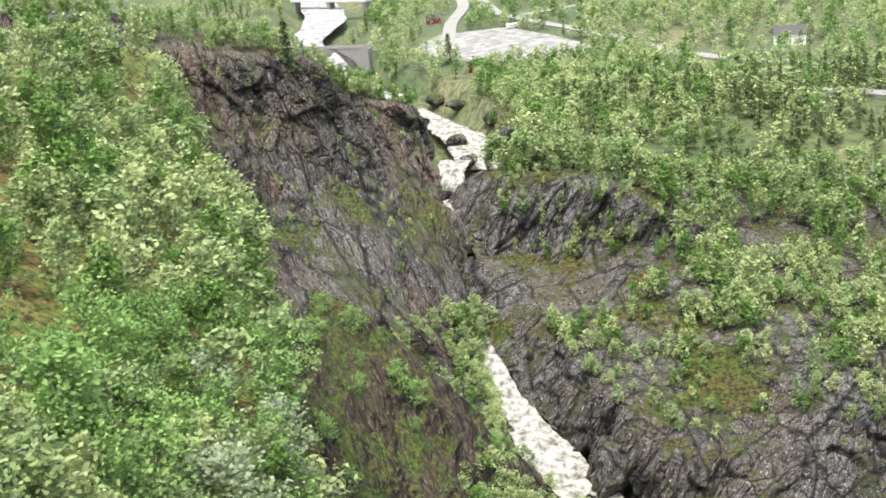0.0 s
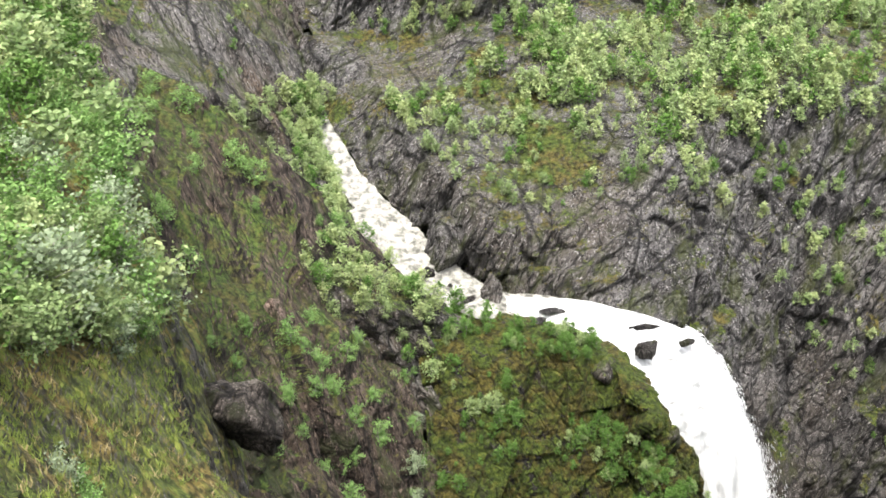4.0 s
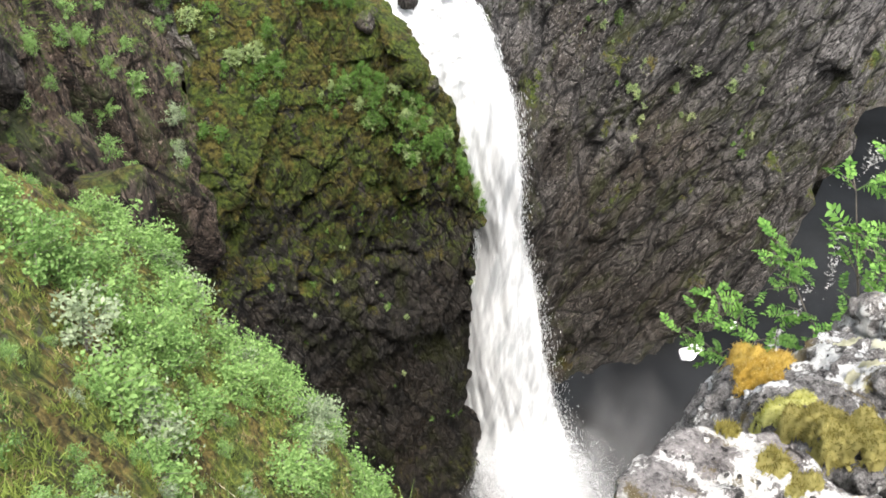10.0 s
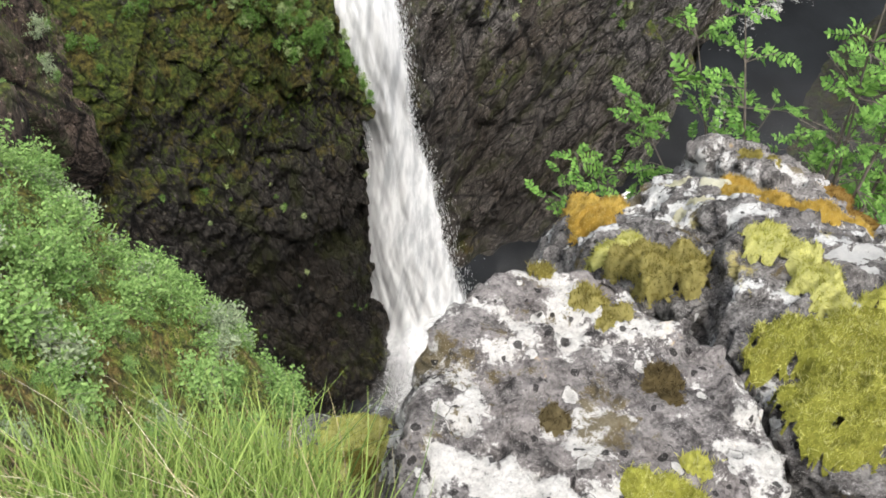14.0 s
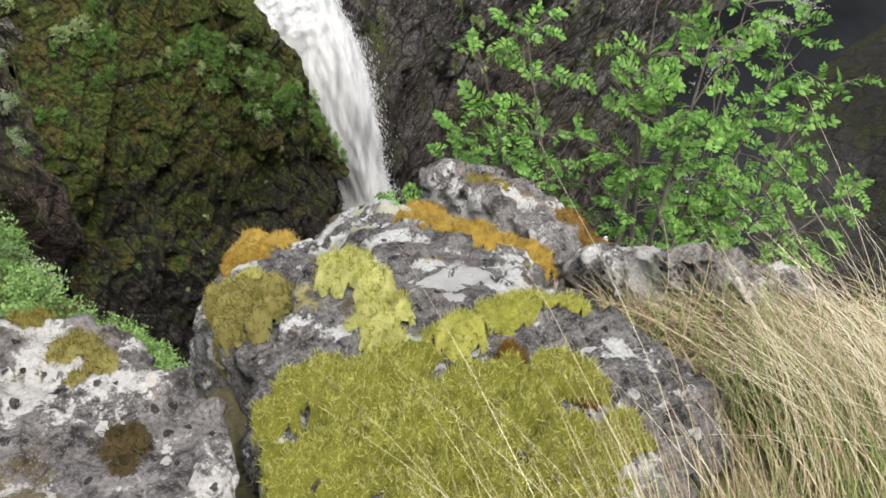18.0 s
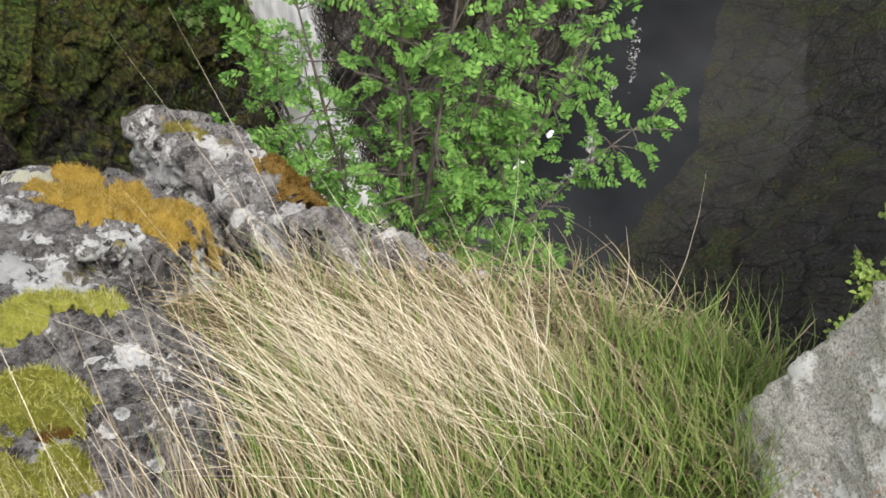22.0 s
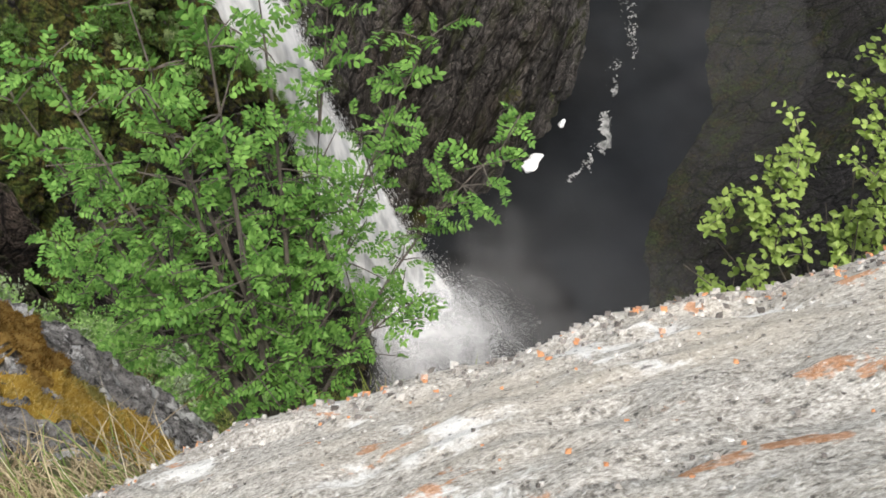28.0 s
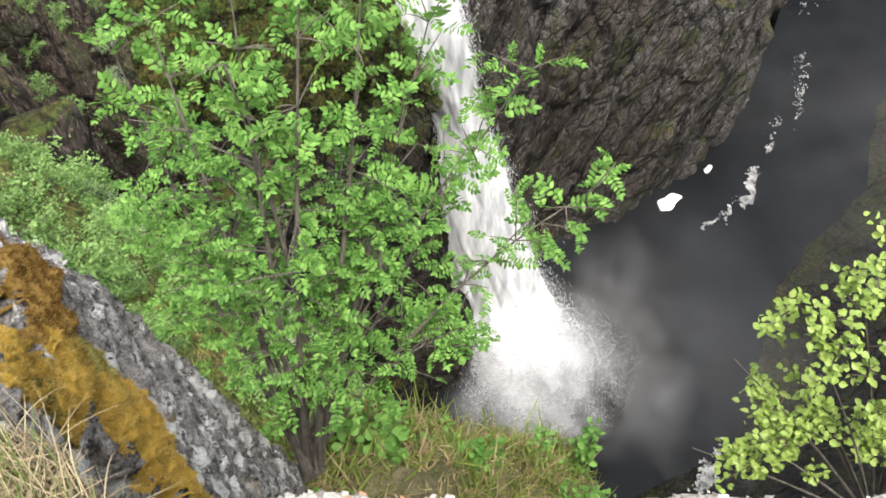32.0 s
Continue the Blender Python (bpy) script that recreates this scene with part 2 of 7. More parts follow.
    if wet_shade:  # shade deep in the gorge painted into the colour, plus a spray-wet sheen
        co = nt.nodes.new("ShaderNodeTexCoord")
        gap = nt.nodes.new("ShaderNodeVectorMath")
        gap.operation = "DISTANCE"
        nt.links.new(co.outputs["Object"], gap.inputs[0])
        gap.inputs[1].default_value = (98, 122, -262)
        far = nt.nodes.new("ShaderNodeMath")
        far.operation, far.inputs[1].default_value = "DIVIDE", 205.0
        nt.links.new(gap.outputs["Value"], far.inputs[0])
        soak_shade = ramp(nt, sums(nt, "ADD", far.outputs[0], sums(nt, "MULTIPLY", sums(nt, "SUBTRACT", patch, 0.5), 0.9)), [(0.3, grey(1)), (0.75, grey(0))])
        col = blend(nt, soak_shade, col, blend(nt, 1.0, col, (0.5, 0.46, 0.41), "MULTIPLY"))
        nt.links.new(ramp(nt, soak_shade, [(0, grey(0.85)), (1, grey(0.5))]), bsdf.inputs["Roughness"])
    nt.links.new(col, bsdf.inputs["Base Color"])
    bsdf.inputs["Specular IOR Level"].default_value = 0.25
    h = sums(nt, "ADD", sums(nt, "MULTIPLY", streak, 0.3), sums(nt, "MULTIPLY", fine, 0.35))
    h = sums(nt, "ADD", h, sums(nt, "MULTIPLY", ramp(nt, wide_joint, [(0, grey(0)), (0.06, grey(1))]), 0.15))
    h = sums(nt, "ADD", h, sums(nt, "MULTIPLY", ramp(nt, thin_joint, [(0, grey(0)), (0.1, grey(1))]), 0.2))
    bump(nt, bsdf, h, 1.0, 2.6)
    return m


rock_wall = cliff_material("gorge_rock", (0.036, 0.033, 0.032), (0.19, 0.18, 0.176), (0.1, 0.078, 0.058), (0.055, 0.078, 0.016), 0.46, 0.6, (radians(8), radians(20), 0), level=0.48, wet_shade=True)
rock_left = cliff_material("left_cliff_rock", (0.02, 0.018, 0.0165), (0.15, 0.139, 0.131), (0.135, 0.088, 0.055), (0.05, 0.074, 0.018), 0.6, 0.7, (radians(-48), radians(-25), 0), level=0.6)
rock_mound = cliff_material("mound_rock", (0.015, 0.0135, 0.0125), (0.078, 0.07, 0.063), (0.046, 0.032, 0.021), (0.044, 0.064, 0.010), 0.52, 0.62, (0, radians(-24), 0), 1.0, 0.5, wet_shade=True, meadow=(-185, -140))
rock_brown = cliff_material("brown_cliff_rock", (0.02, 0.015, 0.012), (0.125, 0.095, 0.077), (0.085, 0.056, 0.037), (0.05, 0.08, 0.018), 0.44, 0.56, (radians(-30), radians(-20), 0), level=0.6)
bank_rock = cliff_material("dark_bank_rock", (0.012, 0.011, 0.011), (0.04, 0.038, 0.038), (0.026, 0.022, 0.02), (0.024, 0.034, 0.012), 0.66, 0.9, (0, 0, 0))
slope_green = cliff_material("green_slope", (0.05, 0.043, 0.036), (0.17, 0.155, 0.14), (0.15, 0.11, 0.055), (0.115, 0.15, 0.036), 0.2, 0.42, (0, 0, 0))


def foam_material(name, low, high, scale, stretch, through=0.0):
    m, nt, bsdf = material(name)
    n = tex(nt, "Noise", scale, 6, 0.6, stretch=stretch)
    nt.links.new(ramp(nt, n, [(0.36, low), (0.58, high)]), bsdf.inputs["Base Color"])
    bsdf.inputs["Roughness"].default_value = 0.7
    bump(nt, bsdf, n, 0.3, 0.3)
    if through:  # light passes on through thin sheets of drops
        tr = nt.nodes.new("ShaderNodeBsdfTranslucent")
        tr.inputs[0].default_value = (*high, 1)
        mx = nt.nodes.new("ShaderNodeMixShader")
        mx.inputs[0].default_value = through
        nt.links.new(bsdf.outputs[0], mx.inputs[1])
        nt.links.new(tr.outputs[0], mx.inputs[2])
        nt.links.new(mx.outputs[0], nt.nodes["Material Output"].inputs[0])
    return m


foam = foam_material("white_water", (0.06, 0.058, 0.047), (0.31, 0.3, 0.265), 0.7, (1, 1, 0.3))
fall_foam = foam_material("falling_water", (0.4, 0.41, 0.415), (0.68, 0.68, 0.675), 0.4, (1.2, 1.2, 0.1))
drop_foam = foam_material("flying_drops", (0.92, 0.92, 0.92), (0.97, 0.97, 0.97), 0.4, (1, 1, 1), 0.5)
upper_foam = foam_material("river_foam", (0.07, 0.072, 0.07), (0.3, 0.3, 0.29), 0.3, (1, 1, 1))

pool_mat, nt, bsdf = material("dark_pool_water")
wave = tex(nt, "Noise", 0.5, 5)
nt.links.new(ramp(nt, tex(nt, "Noise", 0.03, 5), [(0.35, (0.005, 0.0055, 0.0062)), (0.7, (0.013, 0.0145, 0.0165))]), bsdf.inputs["Base Color"])
bsdf.inputs["Roughness"].default_value = 0.35
bsdf.inputs["Specular IOR Level"].default_value = 0.09
bump(nt, bsdf, wave, 0.3, 0.3)

ground_mat, nt, bsdf = material("valley_ground")
g1, g2 = tex(nt, "Noise", 0.02, 6), tex(nt, "Noise", 0.5, 6)
col = ramp(nt, g1, [(0.3, (0.04, 0.062, 0.02)), (0.5, (0.065, 0.09, 0.03)), (0.7, (0.14, 0.125, 0.06))])
nt.links.new(blend(nt, ramp(nt, g2, [(0.4, grey(0.8)), (0.56, grey(0))]), col, (0.022, 0.03, 0.011)), bsdf.inputs["Base Color"])
bsdf.inputs["Roughness"].default_value = 0.95
bump(nt, bsdf, g2, 0.6, 0.5)

# ---- the large structure ----
def inside_distance(x, y, poly):
    """Distance to a polygon's edge, positive inside."""
    p = np.asarray(poly, float)
    a, b = p, np.roll(p, -1, 0)
    best, wind = np.full(x.shape, 1e9), np.zeros(x.shape, int)
    for (ax, ay), (bx, by) in zip(a, b):
        dx, dy = bx - ax, by - ay
        s = np.clip(((x - ax) * dx + (y - ay) * dy) / (dx * dx + dy * dy), 0, 1)
        best = np.minimum(best, np.hypot(x - ax - s * dx, y - ay - s * dy))
        cross = (ay > y) != (by > y)
        t = np.where(cross, (y - ay) / np.where(by == ay, 1e-9, by - ay), 0)
        wind += cross & (x < ax + t * dx)
    return np.where(wind % 2 == 1, best, -best)


GORGE = [(-6, -3), (-24, 28), (-45, 95), (-72, 168), (-70, 210), (-52, 214), (-28, 222), (-18, 256), (-2, 262), (14, 262),
         (35, 252), (50, 236), (75, 226), (110, 228), (140, 236), (175, 240), (220, 262), (262, 300), (330, 290), (420, 270), (700, 300),
         (1500, 420), (1500, 120), (700, 60), (420, -20), (240, -60), (90, -40), (14, -7)]


def plateau(x, y):
    r = np.hypot(x, y - 150)
    z = -70 + 0 * x
    near = np.clip((150 - y) / 150, 0, 1)
    z = z + 0.30 * np.clip(-x - 20, 0, 170) * np.clip((320 - y) / 80, 0, 1) + 26 * np.clip((-x - 5) / 25, 0, 1) * np.clip((255 - y) / 35, 0, 1)
    z = np.where(y < 60, np.maximum(z, -70 + 67.6 * np.clip((110 - y) / 100, 0, 1) * 1.0), z)
    z = z - 14 * np.clip((x - 45) / 30, 0, 1) * np.clip((275 - y) / 40, 0, 1) * np.clip((y - 100) / 60, 0, 1)
    z = z + 0.05 * np.clip(r - 500, 0, 900) + 0.22 * np.clip(r - 1400, 0, 1200)
    p = np.stack([x, y, 0 * x], -1).reshape(-1, 3)
    bumps = rough(p, 60, 4, 5).reshape(x.shape)
    return z + bumps * np.clip((r - 60) / 60, 0, 1) * 2.2


def ground_height(x, y):
    e = inside_distance(x, y, GORGE)
    k = np.clip((e - 2) / 7, 0, 1)
    k = k * k * (3 - 2 * k)
    zp = plateau(x, y)
    river = np.clip(1 - np.abs(x - np.interp(y, [255, 300, 340, 400, 500, 620, 900], [4, 12, 0, -32, -52, -50, -120])) / np.interp(y, [250, 330, 600], [16, 16, 32]), 0, 1) * (y > 250)
    zp = zp - np.interp(y, [250, 300, 330, 380], [17, 15, 10, 9]) * np.clip(river * 3, 0, 1)
    return zp * (1 - k) - 287 * k


axis = lambda n, fine, reach: np.sign(np.linspace(-1, 1, n)) * (np.abs(np.linspace(-1, 1, n)) * fine + (reach - fine) * np.abs(np.linspace(-1, 1, n)) ** 5)
gx, gy = np.meshgrid(axis(301, 480, 4600) + 30, axis(301, 480, 4600) + 200)
ground = piece("ground", np.stack([gx, gy, ground_height(gx, gy)], -1), grid_faces(301, 301), ground_mat, smooth=True)
tagged(ground, "green valley floor with grass and scrub", "ground", kind="structure")


def cliff(name, rows, n_across, n_along, mat, label, lumps=2.2, steps=1.3, fine=0.5, turn=0.35, slabs=1.0):
    """A face of jointed rock over rows of plan lines from foot to top."""
    g = loft(rows, n_across, n_along)
    p = g.reshape(-1, 3)
    n = grid_normals(g).reshape(-1, 3)
    q = p.copy()
    q[:, 0] = p[:, 0] + turn * p[:, 2]
    d = lumps * (rough(p, 22, 3, 3) + 1.2 * rough(p * (1, 1, .5), 60, 2, 4)) + steps * (1.3 * blocks(q, (13, 13, 28), 10) + blocks(q, (6, 6, 13), 11) + 0.6 * blocks(q, (3, 3, 6), 12)) * 0.6
    d = d + slabs * (1.5 * blocks(q, (11, 11, 55), 14) + 0.9 * blocks(q, (5, 5, 34), 15))
    d = d.reshape(g.shape[:2])
    for _ in range(1):  # worn edges
        d[1:-1] = (d[:-2] + 2 * d[1:-1] + d[2:]) / 4
        d[:, 1:-1] = (d[:, :-2] + 2 * d[:, 1:-1] + d[:, 2:]) / 4
    d = d.ravel() + fine * (blocks(q, (1.3, 1.3, 3.2), 13) * 0.5 + 1.3 * rough(p * (1, 1, .6), 3.0, 4, 9, .65))
    steep = np.clip(1.2 - 1.1 * np.abs(n[:, 2]), 0.12, 1)
    verts = p + n * (d * steep)[:, None]
    ob = piece(name, verts, grid_faces(*g.shape[:2]), mat)
    return tagged(ob, label, "cliff", kind="structure"), verts.reshape(g.shape)


# the wall across the river: foot, top of the steep rock, rim, plateau behind
wall_foot = [(4.2, 225.9, -92.5), (5.2, 216.9, -90.5), (8.4, 202.9, -95), (13.6, 186.9, -100.6), (22.1, 167, -106.3), (30.5, 155.9, -109.7), (37.9, 150.6, -111.8), (54.8, 143.1, -113.8), (65.4, 141.6, -118.8), (82.9, 138.5, -165.7), (105.1, 138.5, -241.3), (117.9, 140.4, -280), (157.6, 143, -280), (184.7, 150, -280), (221.8, 168, -280), (257.3, 218.9, -280), (344.6, 227.3, -280), (453.7, 222.2, -280), (700, 260, -280)]
wall_low = [(6.3, 228, -86.2), (7.3, 220.9, -84.2), (15.7, 211.9, -86.4), (20.9, 192.8, -89.8), (25.2, 171.8, -92.3), (31.5, 161.7, -92.5), (43.1, 157.6, -97.8), (63, 157, -98.5), (77.5, 158.5, -101.4), (92.3, 157.7, -121.9), (110.3, 156.5, -153), (130.7, 154.1, -184.1), (163.8, 147.3, -192.6), (191.1, 151.1, -190.9), (228.1, 180.9, -189.7), (264.8, 228.4, -199.3), (341.3, 245.7, -197), (432, 255, -200), (700, 285, -200)]
wall_top = [(4.6, 234.8, -80.0), (7.0, 231.9, -82.1), (10.1, 230.9, -84.8), (15.7, 227.2, -86.1), (24.2, 221.9, -86.3), (34.0, 215.0, -84.6), (42.2, 206.4, -82.1), (64.9, 170.9, -88.8), (81.5, 172.6, -87.4), (97, 175.1, -87.1), (116.5, 173.2, -91.9), (139, 170.3, -94.6), (165.4, 165, -98.8), (191.6, 169, -98.1), (230.2, 198.3, -97.8), (269.2, 247.6, -97), (335, 275, -100), (435, 275, -100), (700, 305, -100)]
wall_rim = [(2.8, 244.2, -77.5), (7.8, 241.5, -73.4), (12.8, 240.5, -70.2), (23.3, 235.4, -69.6), (34.1, 228.1, -69.1), (42.6, 219.1, -70.4), (65.8, 210, -84), (83.4, 210.6, -83.7), (98.8, 213.1, -83.5), (114.3, 212.6, -83.3), (132.6, 212, -83.1), (155, 210.3, -82.7), (177.6, 207.5, -80.2), (205.9, 210.6, -77.7), (241.5, 233.7, -75), (268, 285, -75), (338, 295, -72), (438, 295, -70), (700, 330, -70)]
wall_back = [(2.0, 259.8, -81.4), (6.8, 259.5, -76.6), (12.9, 261.3, -74.3), (27.7, 263.0, -75.5), (44.6, 258.5, -76.4), (57.3, 247.9, -79.0), (81.4, 244.9, -78.1), (95.9, 244.5, -78), (109.2, 246.2, -77.9), (124.6, 247.7, -77.7), (145.1, 249.1, -76.5), (167.4, 250.4, -75.2), (189.6, 249.7, -73.9), (215.8, 253, -72.6), (248.3, 274.2, -71.1), (272, 320, -72), (340, 325, -70), (440, 330, -70), (700, 360, -70)]
wall_rows = [wall_foot, wall_low, wall_top, wall_rim, wall_back]
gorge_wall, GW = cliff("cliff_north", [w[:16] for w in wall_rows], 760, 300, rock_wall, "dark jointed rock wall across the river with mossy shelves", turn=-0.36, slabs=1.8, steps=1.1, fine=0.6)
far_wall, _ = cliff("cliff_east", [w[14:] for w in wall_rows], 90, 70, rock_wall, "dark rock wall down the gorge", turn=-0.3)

# the tall cliff on the river's other side, and the wooded bank below it
tall_back = [(-83.1, 233.9, -19.1), (-62.5, 231.3, -25.4), (-45.9, 234.6, -30.6), (-31.3, 239.8, -35.8), (-23, 249.9, -43.9), (-14.6, 268, -54.1), (-7.5, 269.7, -60.2), (-1.0, 260.6, -82.3)]
tall_rim = [(-68.6, 213.2, -24.6), (-54.2, 207.4, -28.9), (-39.6, 211.7, -31.5), (-27.1, 217.9, -36.1), (-21.9, 227.9, -43.3), (-15.6, 250, -51.3), (-6.1, 254.3, -55.7), (0.0, 241.0, -74.8)]
tall_high = [(-60.4, 189.3, -36.4), (-48, 199.5, -41.5), (-36.5, 205.7, -43.6), (-25.1, 212.9, -47.7), (-18.8, 221.9, -52.7), (-12.5, 240, -58.7), (-4.9, 249.5, -63.0), (1.0, 235.7, -80.3)]
tall_mid = [(-50.1, 163.4, -50.4), (-37.6, 181.7, -56.5), (-30.3, 192.8, -61.6), (-22, 203.9, -62.4), (-14.6, 215, -63.3), (-9.4, 228, -67.3), (0, 238, -73.4), (5.3, 227, -86.2)]
tall_low = [(-31.5, 126.6, -73.1), (-23.1, 145.7, -71.8), (-16.8, 156.8, -74.8), (-10.5, 169.9, -76.7), (-5.3, 179.9, -79.6), (-1.1, 194.9, -82.5), (2.1, 206.9, -84.4), (5.2, 218.9, -91.5)]
tall_bank = [(2, 132.1, -92.4), (4.1, 141.1, -92.2), (3.1, 151.1, -91.9), (1, 164, -91.6), (2.1, 176, -91.3), (3.1, 187.9, -91.1), (3.1, 200.9, -90.8), (5.2, 215.9, -92.6)]
tall_toe = [(24.3, 139.9, -110.2), (25.3, 143.9, -110.1), (20, 151, -108.9), (11.5, 165.1, -106.4), (11.5, 176, -104), (8.4, 186.9, -100.6), (6.2, 200.9, -97.2), (7.3, 213.9, -93.7)]
tall_under = [(x, y, z - 40) for x, y, z in tall_toe]
tuck = lambda row, dx, dy, dz: [(row[0][0] + dx, row[0][1] + dy, row[0][2] + dz)] + row
tall_rows = [tuck(w, -3, -7, -16) for w in (tall_under, tall_toe, tall_bank, tall_low)] + [tuck(w, -8, -5, -4) for w in (tall_mid, tall_high, tall_rim, tall_back)]
tall_cliff, TC = cliff("cliff_west", tall_rows, 360, 380, rock_left, "tall slanting cliff of grey rock with a flat grassy top", lumps=1.7, steps=2.0, turn=0.5, slabs=1.7)

# the mossy mound beside the fall
mound_back = [(13, 160, -107), (29, 155, -109), (42, 151, -111), (51, 147, -113), (59, 140, -119), (65, 131, -150), (72, 131, -205)]
mound_top = [(16.8, 141, -108.6), (30.6, 137.7, -109.1), (41.2, 134, -110.1), (47.5, 132.2, -111), (52.8, 125.9, -115.3), (61.2, 126.6, -127.9), (67.5, 125.2, -145.1)]
mound_slope = [(16.9, 130.9, -119.1), (29.6, 129.6, -120.1), (40.3, 128.3, -122.1), (48.8, 127, -122.9), (56.2, 124.8, -126), (63.1, 124.4, -136.6), (69.2, 123.9, -155.9)]
mound_knee = [(15.9, 120.9, -132.8), (28.7, 121.6, -133.7), (39.5, 122.3, -137.7), (50.1, 121.9, -138.4), (60.7, 122, -139), (66.6, 122.1, -148.5), (71.6, 122.6, -166.7)]
mound_low = [(14.8, 116.4, -162.1), (30.3, 119.5, -173), (42.4, 120.3, -178.1), (55, 120.6, -179.5), (66.7, 121, -180.8), (73.8, 122.4, -186.7), (77.0, 122.9, -210.9)]
mound_base = [(21.7, 114.9, -234.9), (37.4, 114.2, -246), (50.7, 114.4, -250.4), (60.5, 116.2, -244.7), (71.4, 117.7, -246.9), (81.4, 119.4, -255.3), (84.2, 123, -257.2)]
mound_foot = [(25.8, 99.4, -284), (38.3, 98, -284), (50.6, 97.9, -284), (61, 98.8, -284), (70.2, 108.4, -284), (79.6, 109.9, -284), (87, 113.6, -284)]
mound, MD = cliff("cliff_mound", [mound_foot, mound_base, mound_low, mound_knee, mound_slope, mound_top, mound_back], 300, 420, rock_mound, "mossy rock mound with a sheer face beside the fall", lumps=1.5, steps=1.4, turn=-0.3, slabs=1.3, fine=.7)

# the brown cliff and boulder slope between the tall cliff and the mound
left_top = [(-22, 158, -62), (-11.6, 152, -66), (0, 152, -80), (12, 154, -97), (22, 151, -109)]
left_mid = [(-19, 98.9, -66.5), (-13.8, 105, -81.3), (-3.2, 116.1, -87.5), (6.3, 123, -103.3), (17.9, 134.9, -112.6)]
left_low = [(-18, 82.9, -65.8), (-11.7, 90.7, -85.8), (-3.3, 104.8, -98.4), (7.3, 111.9, -117.8), (15.9, 123.8, -122.7)]
left_edge = [(-13.8, 78.6, -71.1), (-7.6, 87.7, -100.2), (5.2, 100, -118.6), (11.6, 106, -137.3), (15.9, 116.9, -142)]
left_foot = [(-7.2, 73.8, -152.4), (-0.7, 84, -199.5), (8.3, 95.1, -246.7), (15.2, 102, -295.6), (17.5, 98.5, -284)]
brown_cliff, BC = cliff("cliff_brown", [left_foot, left_edge, left_low, left_mid, left_top], 200, 200, rock_brown, "brown broken cliff with bushes above a dark cleft", lumps=1.9, steps=1.8, slabs=1.8)

# the near hillside below the camera
hill_outer = [(-82.7, 148.5, -12.1), (-63.9, 98.8, -10.8), (-49.2, 56.9, -9.3), (-34, 32, -8), (-26, 20, -6.5), (-18, 10, -5), (-12, 5, -4), (-8, 2, -3.2), (-5, 0, -2.6), (-3, -1.5, -2.3)]
hill_a = [(-63.3, 158.1, -21.3), (-42.6, 101.3, -24.3), (-27.1, 58.5, -25), (-17.7, 35.6, -21.1), (-13.6, 28.8, -21.4), (-9.3, 21.5, -21.1), (-6.3, 17.5, -22.1), (-4.5, 13.6, -22.5), (-2.5, 7, -13), (0, 3, -10)]
hill_b = [(-58.2, 175.3, -23.2), (-37.5, 119.5, -30.3), (-25.1, 80.7, -31), (-18.8, 54.6, -31.3), (-13.7, 43.9, -31.7), (-9.5, 36.6, -35.8), (-4.4, 33.8, -42.5), (1.6, 29, -51.5), (3.1, 20.1, -50.2), (6, 10, -45)]
hill_c = [(-52.1, 198.5, -29.1), (-31.3, 146.7, -39.3), (-19.9, 103.8, -41.1), (-12.6, 73.9, -41.6), (-9.5, 59.1, -43.1), (-6.4, 51.8, -49.4), (3, 50, -61.8), (14.9, 41.7, -78.1), (18.3, 31.7, -83.9), (19, 20, -88)]
hill_d = [(-45.9, 191.5, -49), (-25.2, 139.7, -60.4), (-13.7, 98, -63.4), (-6.4, 69.8, -68.3), (-3, 54.8, -80.2), (0.7, 50, -103.7), (9.8, 49, -122.7), (22, 41.4, -137.8), (28.6, 32.2, -153.8), (28, 22, -150)]
near_hill, NH = cliff("hillside", [hill_d, hill_c, hill_b, hill_a, hill_outer], 330, 260, slope_green, "steep grassy hillside with birch scrub", lumps=1.2, steps=0.5, fine=0.35, slabs=0.2)
tagged(near_hill, category="hillside")

# the dark far bank of the lower river
bank_a = [(40.4, 67.8, -277), (73.5, 69.6, -277), (107.8, 71.2, -277), (144.3, 81.2, -277), (176.2, 101.4, -277), (207.6, 112, -277), (233.3, 120.3, -277), (249.1, 137.6, -277), (272.8, 157.8, -277), (313.2, 181.3, -277), (399.5, 198.7, -277), (700, 240, -277)]
bank_b = [(40.6, 67.5, -327.7), (81.7, 62, -298.7), (117.4, 56.5, -281.4), (155.6, 62.5, -270.1), (191.5, 78.7, -264.3), (223.3, 88.5, -261.6), (250.7, 96.8, -260.6), (271.2, 114.8, -260.1), (297.2, 134.1, -258.3), (335.6, 155.5, -257), (409.7, 171.5, -253.9), (715, 210, -262)]
bank_c = [(25.5, 43.2, -319.2), (74.1, 30.1, -247), (117.9, 17.3, -218.2), (165.8, 21, -205.9), (215.7, 29.2, -198.1), (261.8, 39.2, -196.1), (295.5, 50.3, -197.2), (322.1, 68.1, -196.9), (350.1, 87.4, -195.8), (386.5, 102.8, -194.9), (446, 140, -205), (730, 150, -205)]
bank_d = [(8, 8, -60), (42.8, -13.8, -49), (100, -30, -40), (170, -40, -40), (236, -50, -40), (300, -40, -40), (345, -25, -40), (380, -10, -40), (420, 10, -45), (460, 30, -50), (540, 40, -60), (760, 60, -70)]
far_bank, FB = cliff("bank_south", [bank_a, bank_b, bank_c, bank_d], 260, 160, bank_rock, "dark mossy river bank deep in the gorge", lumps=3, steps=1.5)

